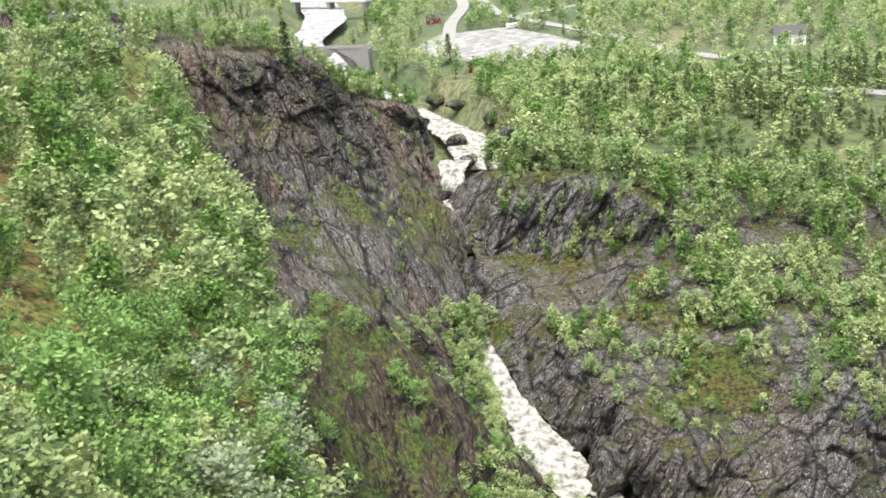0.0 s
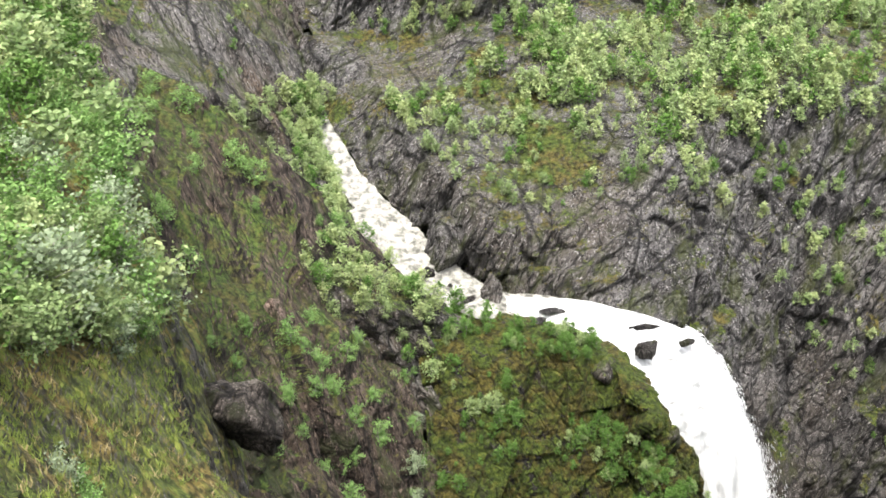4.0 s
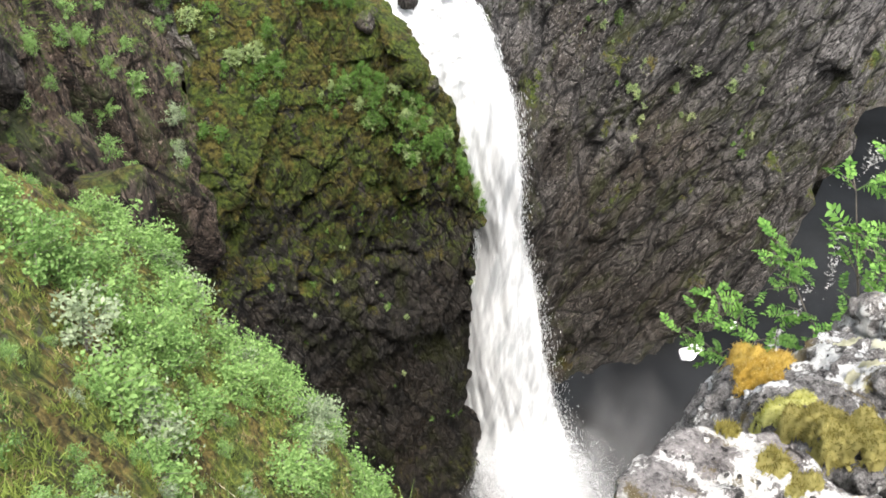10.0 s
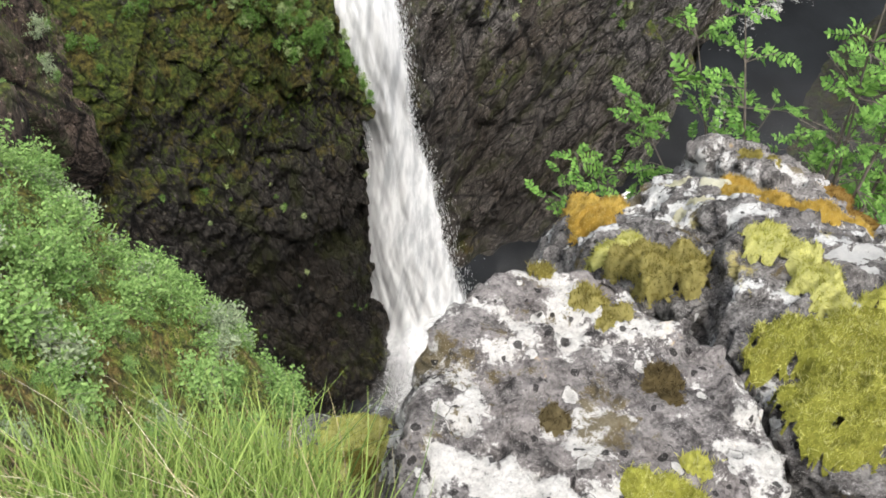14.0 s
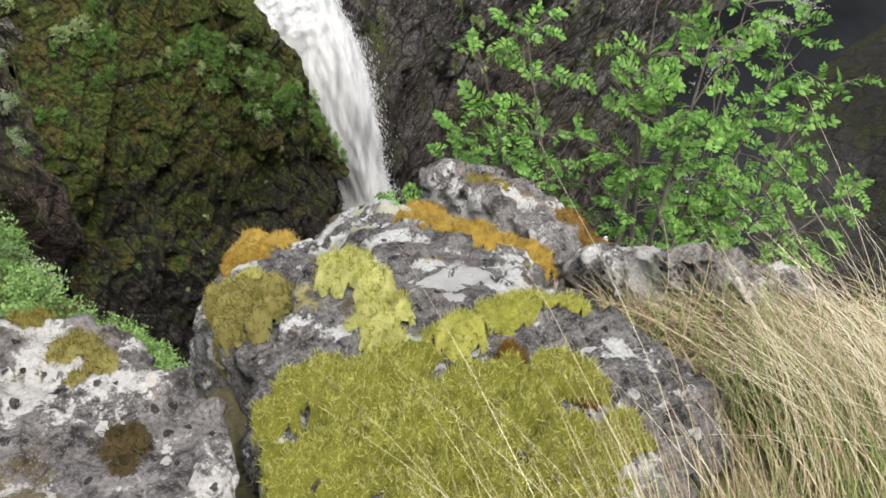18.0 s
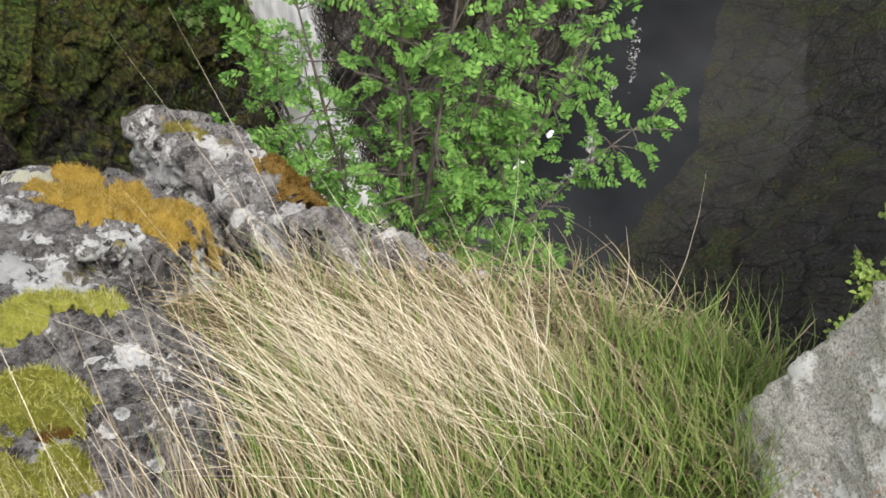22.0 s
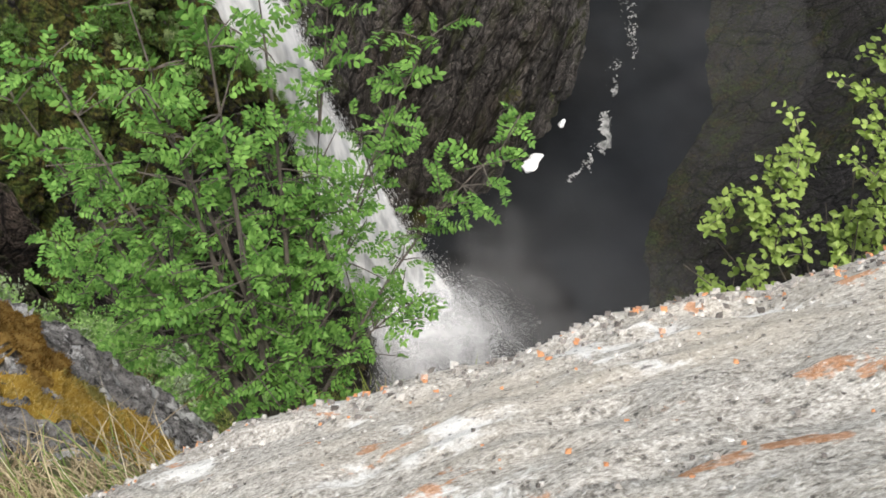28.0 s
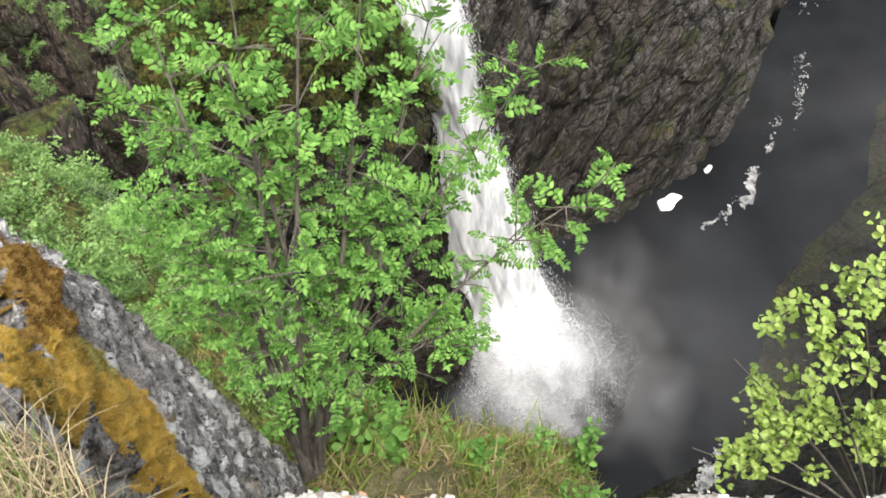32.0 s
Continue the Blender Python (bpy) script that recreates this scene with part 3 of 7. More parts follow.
# ---- water ----
def ribbon(name, centre, widths, n_along, n_across, mat, label, wave=0.4, across=None, size=3.0, seed=0, stretch=1.0):
    c = spline(centre, n_along)
    w = np.interp(np.linspace(0, 1, n_along), np.linspace(0, 1, len(widths)), widths)
    t = np.gradient(c, axis=0)
    side = np.cross(t, (0, 0, 1.0)) if across is None else np.asarray(across, float)
    side = side / np.linalg.norm(side, axis=1, keepdims=True)
    u = np.linspace(-1, 1, n_across)
    away = np.sign(u)[None, :, None] * 50.0 + c[:, None]
    ragged = 1 + (0.2 * soft_noise(away.reshape(-1, 3), max(6.0, 6 * np.linalg.norm(c[1] - c[0])), seed + 3) + 0.1 * soft_noise(away.reshape(-1, 3), max(1.6, 2.5 * np.linalg.norm(c[1] - c[0])), seed + 4)).reshape(n_along, n_across) * np.abs(u)[None]
    g = c[:, None] + side[:, None] * (u[None] * ragged * w[:, None] / 2)[..., None]
    p = g.reshape(-1, 3)
    n = grid_normals(g).reshape(-1, 3)
    g = (p + n * (wave * rough(p * (1, 1, stretch), size, 4, seed))[:, None]).reshape(g.shape)
    ob = piece(name, g, grid_faces(n_along, n_across), mat, smooth=True)
    return tagged(ob, label, "water", kind="structure")


ribbon("water_river", [(-120, 900, -73), (-55, 610, -73), (-58, 510, -73), (-40, 432, -73.2), (-33, 395, -73.4), (-22, 372, -73.6), (-12, 360, -73.8)], [20, 22, 19, 14, 12, 9, 10], 120, 14, upper_foam, "pale river above the gorge", 0.15)
ribbon("water_cascade", [(-4.6, 347.0, -75.8), (2.8, 329.3, -77.8), (9.5, 312.0, -78.5), (12.9, 296.4, -80.4), (12.7, 289.4, -82.1)], [4, 9, 13, 15, 14], 90, 24, foam, "white cascade sliding over rock", 0.6)
ribbon("water_cascade", [(5.7, 286.6, -78.1), (4.6, 280.9, -79.1), (4.2, 276.4, -82.6), (3.7, 271.9, -86.3), (3.4, 254.2, -91.1), (3.9, 232.1, -93.3)], [9, 6.8, 6.2, 6, 5, 5], 80, 16, foam, "short white drop below the cascade", 0.5, across=np.tile((1.0, -.1, 0), (80, 1)))
ribbon("water_rapids", [(5.3, 240, -90.1), (5.2, 214.9, -90.6), (6.3, 201.9, -94.5), (10.5, 183.9, -99.6), (15.7, 169, -103.1), (21, 160, -106.1), (28.5, 149.9, -108), (40.2, 144, -109.8), (51, 139.5, -112.6)], [4, 3, 4, 6, 10, 11, 9, 12, 15], 220, 26, foam, "white rapids rushing down the narrow gorge", 0.7)
fall_left = [(33.9, 142.2, -113.8), (40.9, 139.3, -114.0), (47.9, 136.7, -113.8), (52.4, 134.2, -115.9), (54.6, 132.4, -118.8), (58.2, 131.1, -123.1), (61.0, 129.6, -130.0), (64.4, 129.5, -141.6), (68.6, 129.0, -154.9), (77.3, 129.9, -178.8), (77.0, 129.1, -201.5), (78.9, 127.1, -224.2), (82.9, 122.9, -254.2), (82.2, 116.9, -276.9)]
fall_right = [(34.3, 147.9, -107.1), (40.9, 145.5, -106.8), (47.9, 142.9, -106.7), (56.8, 139.4, -108.4), (64.3, 136.2, -111.0), (69.0, 134.3, -115.5), (72.6, 132.9, -122.2), (77.6, 131.1, -135.1), (81.6, 129.0, -150.3), (86.6, 127.1, -177.3), (93.4, 125.1, -198.2), (98.6, 120.2, -221.8), (107.5, 116.2, -249.7), (113.2, 107.4, -272.0)]


def falling_sheet(name, left, right, n_along, n_across, mat, label):
    """A sheet of falling water between two edges, bulging to the front, torn along its sides and streaked down its face."""
    a, b = spline(left, n_along), spline(right, n_along)
    step_ = np.linalg.norm(np.gradient((a + b) / 2, axis=0), axis=1)
    run = np.cumsum(step_)
    u = np.linspace(-1, 1, n_across)
    wide = np.linalg.norm(b - a, axis=1)
    q = np.stack([np.repeat(run[:, None], n_across, 1) * .12, np.repeat(u[None], n_along, 0) * wide[:, None] / 2, np.zeros((n_along, n_across))], -1).reshape(-1, 3)
    edge = np.stack([np.repeat(run[:, None], 2, 1), np.tile((0.0, 90.0), (n_along, 1)), np.zeros((n_along, 2))], -1).reshape(-1, 3)
    torn = (.09 * rough(edge, 9, 4, 3, .7)).reshape(n_along, 2)
    uu = u[None] * (1 + np.where(u[None] < 0, torn[:, :1], torn[:, 1:]) * np.abs(u[None]) ** 2)
    g = (a + b)[:, None] / 2 + ((b - a) / 2)[:, None] * uu[..., None]
    n = grid_normals(g)
    n = n * np.sign((n * (np.array((1.0, -.2, .3)) - g)).sum(-1, keepdims=True))
    fall_ = np.clip((run - 26) / 30, 0, 1)[:, None]
    body = (1 - u[None] ** 2) * wide[:, None] * .22 * fall_
    ropes = (.7 * rough(q, 2.4, 3, 5, .45) + .6 * rough(q * (2.0, 1, 1), 3.6, 3, 8, .45)).reshape(n_along, n_across) * (.35 + .9 * fall_)
    chop = rough(g.reshape(-1, 3), 1.6, 4, 12, .6).reshape(n_along, n_across) * .55 * (1.2 - fall_)
    g = g + n * (body + ropes + chop)[..., None]
    return tagged(piece(name, g, grid_faces(n_along, n_across), mat, smooth=True), label, "water", kind="structure"), g


water_fall, FALL = falling_sheet("water_fall", fall_left, fall_right, 420, 80, fall_foam, "tall white waterfall plunging into the gorge")
px, py = np.meshgrid(np.linspace(30, 720, 240), np.linspace(60, 330, 110))
pp = np.stack([px, py, -275 + 0 * px], -1).reshape(-1, 3)
pp[:, 2] += 0.35 * rough(pp, 5, 3, 2)
pool = tagged(piece("water_pool", pp, grid_faces(110, 240), pool_mat, smooth=True), "dark river pool deep in the gorge", "water", kind="structure")


# drops torn off the edges of the falling water
def flakes(name, n, long, wide, label, seed, out, start=.3):
    r = np.random.default_rng(seed)
    k = (r.uniform(start, 1, n) * (len(FALL) - 2)).astype(int)
    left_side = r.random(n) < .5
    side = FALL[:, -1] - FALL[:, 0]
    p = np.where(left_side[:, None], FALL[k, 0], FALL[k, -1]) + np.where(left_side, -1, 1)[:, None] * side[k] * (np.abs(r.normal(0, out, n)) - .05)[:, None] + r.normal(0, .35, (n, 3))
    t = np.gradient((FALL[:, 0] + FALL[:, -1]) / 2, axis=0)[k]
    t /= np.linalg.norm(t, axis=1, keepdims=True)
    l = t * (long * r.uniform(.4, 1.4, n))[:, None]
    b = np.cross(l, r.normal(0, 1, (n, 3)))
    b *= (wide * r.uniform(.5, 1.3, n) / np.maximum(np.linalg.norm(b, axis=1), 1e-9))[:, None]
    v = np.stack([p - l, p + b, p + l, p - b], 1).reshape(-1, 3)
    tagged(piece(name, v, np.arange(4 * n).reshape(-1, 4), drop_foam), label, "spray", kind="stuff")


flakes("spray_drops", 14000, .5, .09, "drops of white water torn off the edges of the fall", 3, .035)
flakes("spray_drops", 7000, .6, .08, "drops of white water torn off the edges of the fall", 4, .11, .55)

# ---- things at the viewpoint ----
def hull_rock(name, corners, mat, label, cell=0.03, amp=0.018, lump=0.03, seed=0, category="boulder", rounds=2, parent=None, grit=0.0):
    """A boulder: the hull of its corners, cut fine and weathered."""
    bm = bmesh.new()
    for c in corners:
        bm.verts.new(c)
    res = bmesh.ops.convex_hull(bm, input=bm.verts)
    bmesh.ops.delete(bm, geom=list({g for g in res["geom_interior"] if isinstance(g, bmesh.types.BMVert)}), context="VERTS")
    bmesh.ops.triangulate(bm, faces=bm.faces)
    for _ in range(9):
        long = [e for e in bm.edges if e.calc_length() > cell * 1.6]
        if not long or len(bm.faces) > 60000:
            break
        bmesh.ops.subdivide_edges(bm, edges=long, cuts=1)
        bmesh.ops.triangulate(bm, faces=[f for f in bm.faces if len(f.verts) > 3])
    for _ in range(rounds):
        bmesh.ops.smooth_vert(bm, verts=bm.verts, factor=0.5, use_axis_x=True, use_axis_y=True, use_axis_z=True)
    bm.normal_update()
    co = np.array([v.co[:] for v in bm.verts])
    no = np.array([v.normal[:] for v in bm.verts])
    k = max(1.0, cell / .03)
    d = lump * (rough(co, 0.3 * k, 3, seed) + .6 * blocks(co, (.2 * k, .16 * k, .18 * k), seed + 5)) + amp * (blocks(co, (0.085 * k, 0.07 * k, 0.08 * k), seed + 1) * 0.6 + 1.2 * rough(co, 0.07 * k, 4, seed + 2))
    if grit:
        d = d + grit * (soft_noise(co, .022, seed + 3) + soft_noise(co, .012, seed + 4))
    co = co + no * d[:, None]
    for v, c in zip(bm.verts, co):
        v.co = c
    ob = part(name, bm, mat, parent, smooth=True)
    if category:
        tagged(ob, label, category)
    return ob


def cell_spots(nt, vec, scale, size, share, soft=.04):
    """Separate round spots: their mask, and the distance from the middle of each."""
    v = nt.nodes.new("ShaderNodeTexVoronoi")
    v.inputs["Scale"].default_value = scale
    nt.links.new(vec, v.inputs["Vector"])
    pick = nt.nodes.new("ShaderNodeSeparateColor")
    nt.links.new(v.outputs["Color"], pick.inputs[0])
    on = ramp(nt, pick.outputs[0], [(1 - share - .01, grey(0)), (1 - share, grey(1))])
    disc = ramp(nt, v.outputs["Distance"], [(size, grey(1)), (size + soft, grey(0))])
    return sums(nt, "MULTIPLY", disc, on), v.outputs["Distance"]


def crusted_rock(name, dark, base, light, pale, pale_at=.54, blush=(.5, .36, .2), blush_at=.66, brown_at=.64, grain=1.0, discs=.3, spots=.3):
    """Old weathered rock: rough dark stone under crusts of white lichen, grey rosettes, black dots and brown moss."""
    m, nt, bsdf = material(name)
    co = nt.nodes.new("ShaderNodeTexCoord").outputs["Object"]
    warped = bent(nt, co, 22 * grain, .035 / grain)
    n_mid, n_fine = noise_on(nt, co, 20 * grain, 8, .7), noise_on(nt, co, 95 * grain, 8, .75)
    n_grit = noise_on(nt, co, 260 * grain, 5, .7)
    mixv = sums(nt, "ADD", sums(nt, "MULTIPLY", n_mid, .5), sums(nt, "MULTIPLY", n_fine, .5))
    col = ramp(nt, mixv, [(.41, dark), (.48, base), (.57, light)])
    col = blend(nt, ramp(nt, noise_on(nt, co, 2.6 * grain, 5, .6), [(.45, grey(0)), (.65, grey(.3))]), col, tuple(a * b for a, b in zip(light, (.95, .9, .88))))
    # white crust, broken up by the grain of the stone
    crust = sums(nt, "ADD", noise_on(nt, warped, 5.5 * grain, 6, .62), sums(nt, "MULTIPLY", sums(nt, "SUBTRACT", n_fine, .5), .35))
    col = blend(nt, ramp(nt, crust, [(pale_at, grey(0)), (pale_at + .025, grey(.9))]), col, blend(nt, ramp(nt, n_fine, [(.35, grey(0)), (.6, grey(1))]), tuple(.62 * c for c in pale), pale))
    ros, dist = cell_spots(nt, warped, 15 * grain, .3, discs)
    col = blend(nt, sums(nt, "MULTIPLY", ros, .8), col, ramp(nt, sums(nt, "ADD", dist, sums(nt, "MULTIPLY", sums(nt, "SUBTRACT", n_fine, .5), .5)), [(.05, tuple(.5 * c for c in pale)), (.2, tuple(.75 * c for c in pale)), (.28, pale), (.31, dark)]))
    col = blend(nt, ramp(nt, sums(nt, "ADD", noise_on(nt, co, 4.0 * grain, 5, .65), sums(nt, "MULTIPLY", sums(nt, "SUBTRACT", n_mid, .5), .3)), [(blush_at, grey(0)), (blush_at + .04, grey(.8))]), col, blush)
    col = blend(nt, ramp(nt, sums(nt, "ADD", noise_on(nt, warped, 4.6 * grain, 6, .7), sums(nt, "MULTIPLY", sums(nt, "SUBTRACT", n_fine, .5), .4)), [(brown_at, grey(0)), (brown_at + .04, grey(.9))]), col, blend(nt, n_grit, (.035, .026, .014), (.17, .13, .05)))
    dots, _ = cell_spots(nt, warped, 30 * grain, .24, spots, .03)
    col = blend(nt, sums(nt, "MULTIPLY", dots, .9), col, tuple(.4 * c for c in dark))
    hollow = noise_on(nt, warped, 11 * grain, 7, .7)
    col = blend(nt, ramp(nt, hollow, [(.36, grey(.85)), (.44, grey(0))]), col, tuple(.45 * c for c in dark))
    col = blend(nt, ramp(nt, n_fine, [(.33, grey(.9)), (.4, grey(0))]), col, tuple(.5 * c for c in dark))
    col = blend(nt, ramp(nt, n_grit, [(.6, grey(0)), (.68, grey(.7))]), col, pale)
    nt.links.new(col, bsdf.inputs["Base Color"])
    bsdf.inputs["Roughness"].default_value = .92
    bsdf.inputs["Specular IOR Level"].default_value = .2
    h = sums(nt, "ADD", sums(nt, "MULTIPLY", n_fine, .55), sums(nt, "MULTIPLY", n_mid, .3))
    h = sums(nt, "ADD", h, sums(nt, "MULTIPLY", ramp(nt, hollow, [(.3, grey(0)), (.5, grey(1))]), .3))
    bump(nt, bsdf, h, 1.0, .024)
    return m


grey_stone = crusted_rock("grey_lichen_stone", (.035, .031, .03), (.13, .12, .117), (.27, .25, .24), (.62, .605, .57), .52, (.52, .37, .2), .66, .6)
dark_stone = crusted_rock("dark_lichen_stone", (.03, .027, .026), (.135, .126, .12), (.3, .285, .27), (.56, .55, .53), .545, (.34, .24, .1), .68, .63, 1.0, .1, .15)
mossy_stone = crusted_rock("mossy_stone", (.022, .02, .019), (.1, .093, .09), (.25, .238, .228), (.66, .66, .64), .57, (.36, .31, .1), .66, .61, 1.2, .15, .2)


def slab_material():
    """Pale coarse granite, speckled black and white, with orange and white lichen and black moss in the cracks."""
    m, nt, bsdf = material("pale_speckled_stone")
    co = nt.nodes.new("ShaderNodeTexCoord").outputs["Object"]
    n_big, n_mid = noise_on(nt, co, 3.2, 6, .65), noise_on(nt, co, 40, 6, .7)
    n_fine, n_grit = noise_on(nt, co, 150, 5, .7), noise_on(nt, co, 330, 4, .7)
    n_salt = noise_on(nt, co, 520, 3, .6)
    speck = sums(nt, "ADD", sums(nt, "MULTIPLY", n_grit, .5), sums(nt, "ADD", sums(nt, "MULTIPLY", n_fine, .35), sums(nt, "MULTIPLY", n_salt, .15)))
    col = ramp(nt, speck, [(.4, (.06, .055, .05)), (.45, (.22, .205, .185)), (.5, (.46, .435, .395)), (.55, (.68, .655, .61)), (.6, (.9, .88, .84))])
    col = blend(nt, .32, col, (.68, .605, .505))
    col = blend(nt, ramp(nt, n_big, [(.36, grey(.6)), (.48, grey(0))]), col, blend(nt, .5, col, (.15, .14, .13)))
    col = blend(nt, ramp(nt, n_big, [(.52, grey(0)), (.68, grey(.55))]), col, (.55, .48, .38))
    white = sums(nt, "ADD", noise_on(nt, bent(nt, co, 18, .05), 9, 5, .6), sums(nt, "MULTIPLY", sums(nt, "SUBTRACT", n_fine, .5), .3))
    col = blend(nt, ramp(nt, white, [(.575, grey(0)), (.62, grey(.85))]), col, (.86, .84, .8))
    col = blend(nt, ramp(nt, n_fine, [(.35, grey(.8)), (.41, grey(0))]), col, (.09, .082, .075))
    rust = sums(nt, "ADD", noise_on(nt, bent(nt, co, 40, .03), 14, 5, .65), sums(nt, "MULTIPLY", sums(nt, "SUBTRACT", n_mid, .5), .35))
    col = blend(nt, ramp(nt, rust, [(.645, grey(0)), (.68, grey(.7))]), col, blend(nt, n_grit, (.42, .13, .03), (.75, .36, .14)))
    col = blend(nt, ramp(nt, n_grit, [(.62, grey(0)), (.68, grey(.75))]), col, (.88, .86, .82))
    # black moss in a cleft of the end face
    gap = nt.nodes.new("ShaderNodeVectorMath")
    gap.operation = "DISTANCE"
    nt.links.new(bent(nt, co, 13, .3), gap.inputs[0])
    gap.inputs[1].default_value = (3.53, -.66, -.48)
    near = ramp(nt, gap.outputs["Value"], [(.02, grey(.28)), (.13, grey(0))])
    black = sums(nt, "ADD", near, sums(nt, "MULTIPLY", noise_on(nt, bent(nt, co, 25, .05), 13, 6, .7), .6))
    col = blend(nt, ramp(nt, black, [(.5, grey(0)), (.54, grey(1))]), col, blend(nt, n_grit, (.012, .01, .008), (.07, .045, .025)))
    nt.links.new(col, bsdf.inputs["Base Color"])
    bsdf.inputs["Roughness"].default_value = .9
    bsdf.inputs["Specular IOR Level"].default_value = .25
    h = sums(nt, "ADD", sums(nt, "MULTIPLY", n_fine, .5), sums(nt, "MULTIPLY", n_grit, .4))
    bump(nt, bsdf, h, .8, .005)
    return m


slab_stone = slab_material()



def moss_material(name, low, high, tip):
    m, nt, bsdf = material(name)
    n1, n2 = tex(nt, "Noise", 14, 6, 0.65), tex(nt, "Noise", 170, 6, 0.75)
    col = blend(nt, ramp(nt, n1, [(0.42, grey(0)), (0.58, grey(1))]), low, high)
    col = blend(nt, ramp(nt, n2, [(0.4, grey(0)), (0.65, grey(1))]), tuple(0.75 * c for c in low), col)
    col = blend(nt, ramp(nt, n2, [(0.58, grey(0)), (0.76, grey(0.8))]), col, tip)
    # dark noise blotches stand in for the shade between cushions
    col = blend(nt, ramp(nt, tex(nt, "Noise", 34, 6, 0.7), [(0.38, grey(0.85)), (0.48, grey(0))]), col, tuple(0.55 * c for c in low))
    col = blend(nt, ramp(nt, tex(nt, "Noise", 9, 5, 0.7), [(0.54, grey(0)), (0.66, grey(0.6))]), col, (low[0] * .85, low[1] * .75, low[2] * .75))
    shoot = nt.nodes.new("ShaderNodeNewGeometry").outputs["Random Per Island"]
    col = blend(nt, 0.55, col, ramp(nt, shoot, [(0.0, tuple(0.45 * c for c in low)), (0.2, low), (0.5, high), (1.0, tip)]))
    nt.links.new(col, bsdf.inputs["Base Color"])
    bsdf.inputs["Roughness"].default_value = 1.0
    bsdf.inputs["Specular IOR Level"].default_value = 0.05
    bump(nt, bsdf, n2, 1.0, 0.02)
    return m


moss_yellow = moss_material("yellow_green_moss", (0.40, 0.41, 0.07), (0.76, 0.74, 0.17), (0.9, 0.88, 0.42))
moss_olive = moss_material("olive_moss", (0.2, 0.17, 0.04), (0.4, 0.34, 0.09), (0.58, 0.52, 0.2))
moss_orange = moss_material("orange_moss", (0.42, 0.26, 0.045), (0.72, 0.5, 0.11), (0.85, 0.7, 0.3))
moss_rust = moss_material("rust_brown_moss", (0.13, 0.07, 0.014), (0.28, 0.155, 0.032), (0.44, 0.3, 0.1))
moss_brown = moss_material("brown_moss", (0.07, 0.052, 0.024), (0.17, 0.13, 0.06), (0.28, 0.23, 0.12))
lichen_pale = moss_material("pale_cream_lichen", (0.46, 0.44, 0.3), (0.66, 0.64, 0.47), (0.78, 0.77, 0.64))
lichen_white = moss_material("white_lichen", (0.4, 0.4, 0.39), (0.66, 0.66, 0.64), (0.8, 0.8, 0.78))


def domes(u, v, size, seed):
    """Rounded cushions side by side: height 0 to 1."""
    i, j = np.floor(u / size).astype(np.int64), np.floor(v / size).astype(np.int64)
    best = np.full(u.shape, 9.0)
    for a in (-1, 0, 1):
        for b in (-1, 0, 1):
            cx = (i + a + .15 + .7 * lattice(i + a, j + b, 0 * i, seed)) * size
            cy = (j + b + .15 + .7 * lattice(i + a, j + b, 0 * i + 1, seed)) * size
            grow = .75 + .5 * lattice(i + a, j + b, 0 * i + 2, seed)
            best = np.minimum(best, np.hypot(u - cx, v - cy) / (size * grow))
    return np.sqrt(np.clip(1 - best**2, 0, 1))


def moss_mat(rock, name, discs, mat, label, seed, tall=.03, axis=(0, 0, 1), step=.007, cell=.05, fuzz=True, reach=.16):
    """Moss that covers the rock round the given places (x, y, z, radius), grown in cushions that follow the stone."""
    ax = Vector(axis).normalized()
    uu = ax.cross(Vector((0, 1, 0)) if abs(ax.y) < .9 else Vector((1, 0, 0))).normalized()
    vv = ax.cross(uu)
    base = np.array([uu[:], vv[:], ax[:]])
    c = np.array([d[:3] for d in discs]) @ base.T
    r = np.array([d[3] for d in discs])
    lo, hi = (c[:, :2] - 1.35 * r[:, None]).min(0), (c[:, :2] + 1.35 * r[:, None]).max(0)
    nu, nv = (int(k) + 2 for k in (hi - lo) / step)
    gu, gv = np.meshgrid(lo[0] + step * np.arange(nu), lo[1] + step * np.arange(nv))
    gu, gv = gu.ravel(), gv.ravel()
    gap = np.hypot(gu[:, None] - c[:, 0], gv[:, None] - c[:, 1])
    mask = (1 - gap / r).max(1)
    high = (c[:, 2] * np.exp(-(gap / r) ** 2)).sum(1) / np.maximum(np.exp(-(gap / r) ** 2).sum(1), 1e-12)
    flat = np.stack([gu, gv, 0 * gu], 1)
    mask = mask + .6 * rough(flat + seed, .075, 4, seed + 2, .65) + .3 * rough(flat, .02, 2, seed + 3)
    top = np.full(len(gu), np.nan)
    for k in np.nonzero(mask > -.05)[0]:
        o = Vector(base.T @ (gu[k], gv[k], high[k] + .35))
        hit, loc, nor, _f = rock.ray_cast(o, -ax)
        if hit and abs(loc.dot(ax) - high[k]) < reach and nor.dot(ax) > .12:
            top[k] = loc.dot(ax)
    ok = ~np.isnan(top)
    if ok.sum() < 12:
        return
    dome = .2 + .8 * domes(gu, gv, cell, seed) + .35 * rough(flat, .028, 3, seed + 5)
    h = tall * np.clip(mask * 2.6, -.3, 1) * dome - .004
    v = np.stack([gu, gv, np.where(ok, top, 0) + h], 1) @ base
    f = grid_faces(nv, nu)
    f = f[ok[f].all(1)]
    if not len(f):
        return
    mark = np.arange(len(gu))
    while True:  # label the separate patches
        least = mark[f].min(1)
        new_mark = mark.copy()
        for c_ in range(4):
            np.minimum.at(new_mark, f[:, c_], least)
        if (new_mark == mark).all():
            break
        mark = new_mark
    groups = mark[f[:, 0]]
    for g in np.unique(groups):
        own = f[groups == g]
        if len(own) >= 40:
            moss_patch(rock, name, v, own, np.array(ax[:]), mat, label, seed, fuzz)


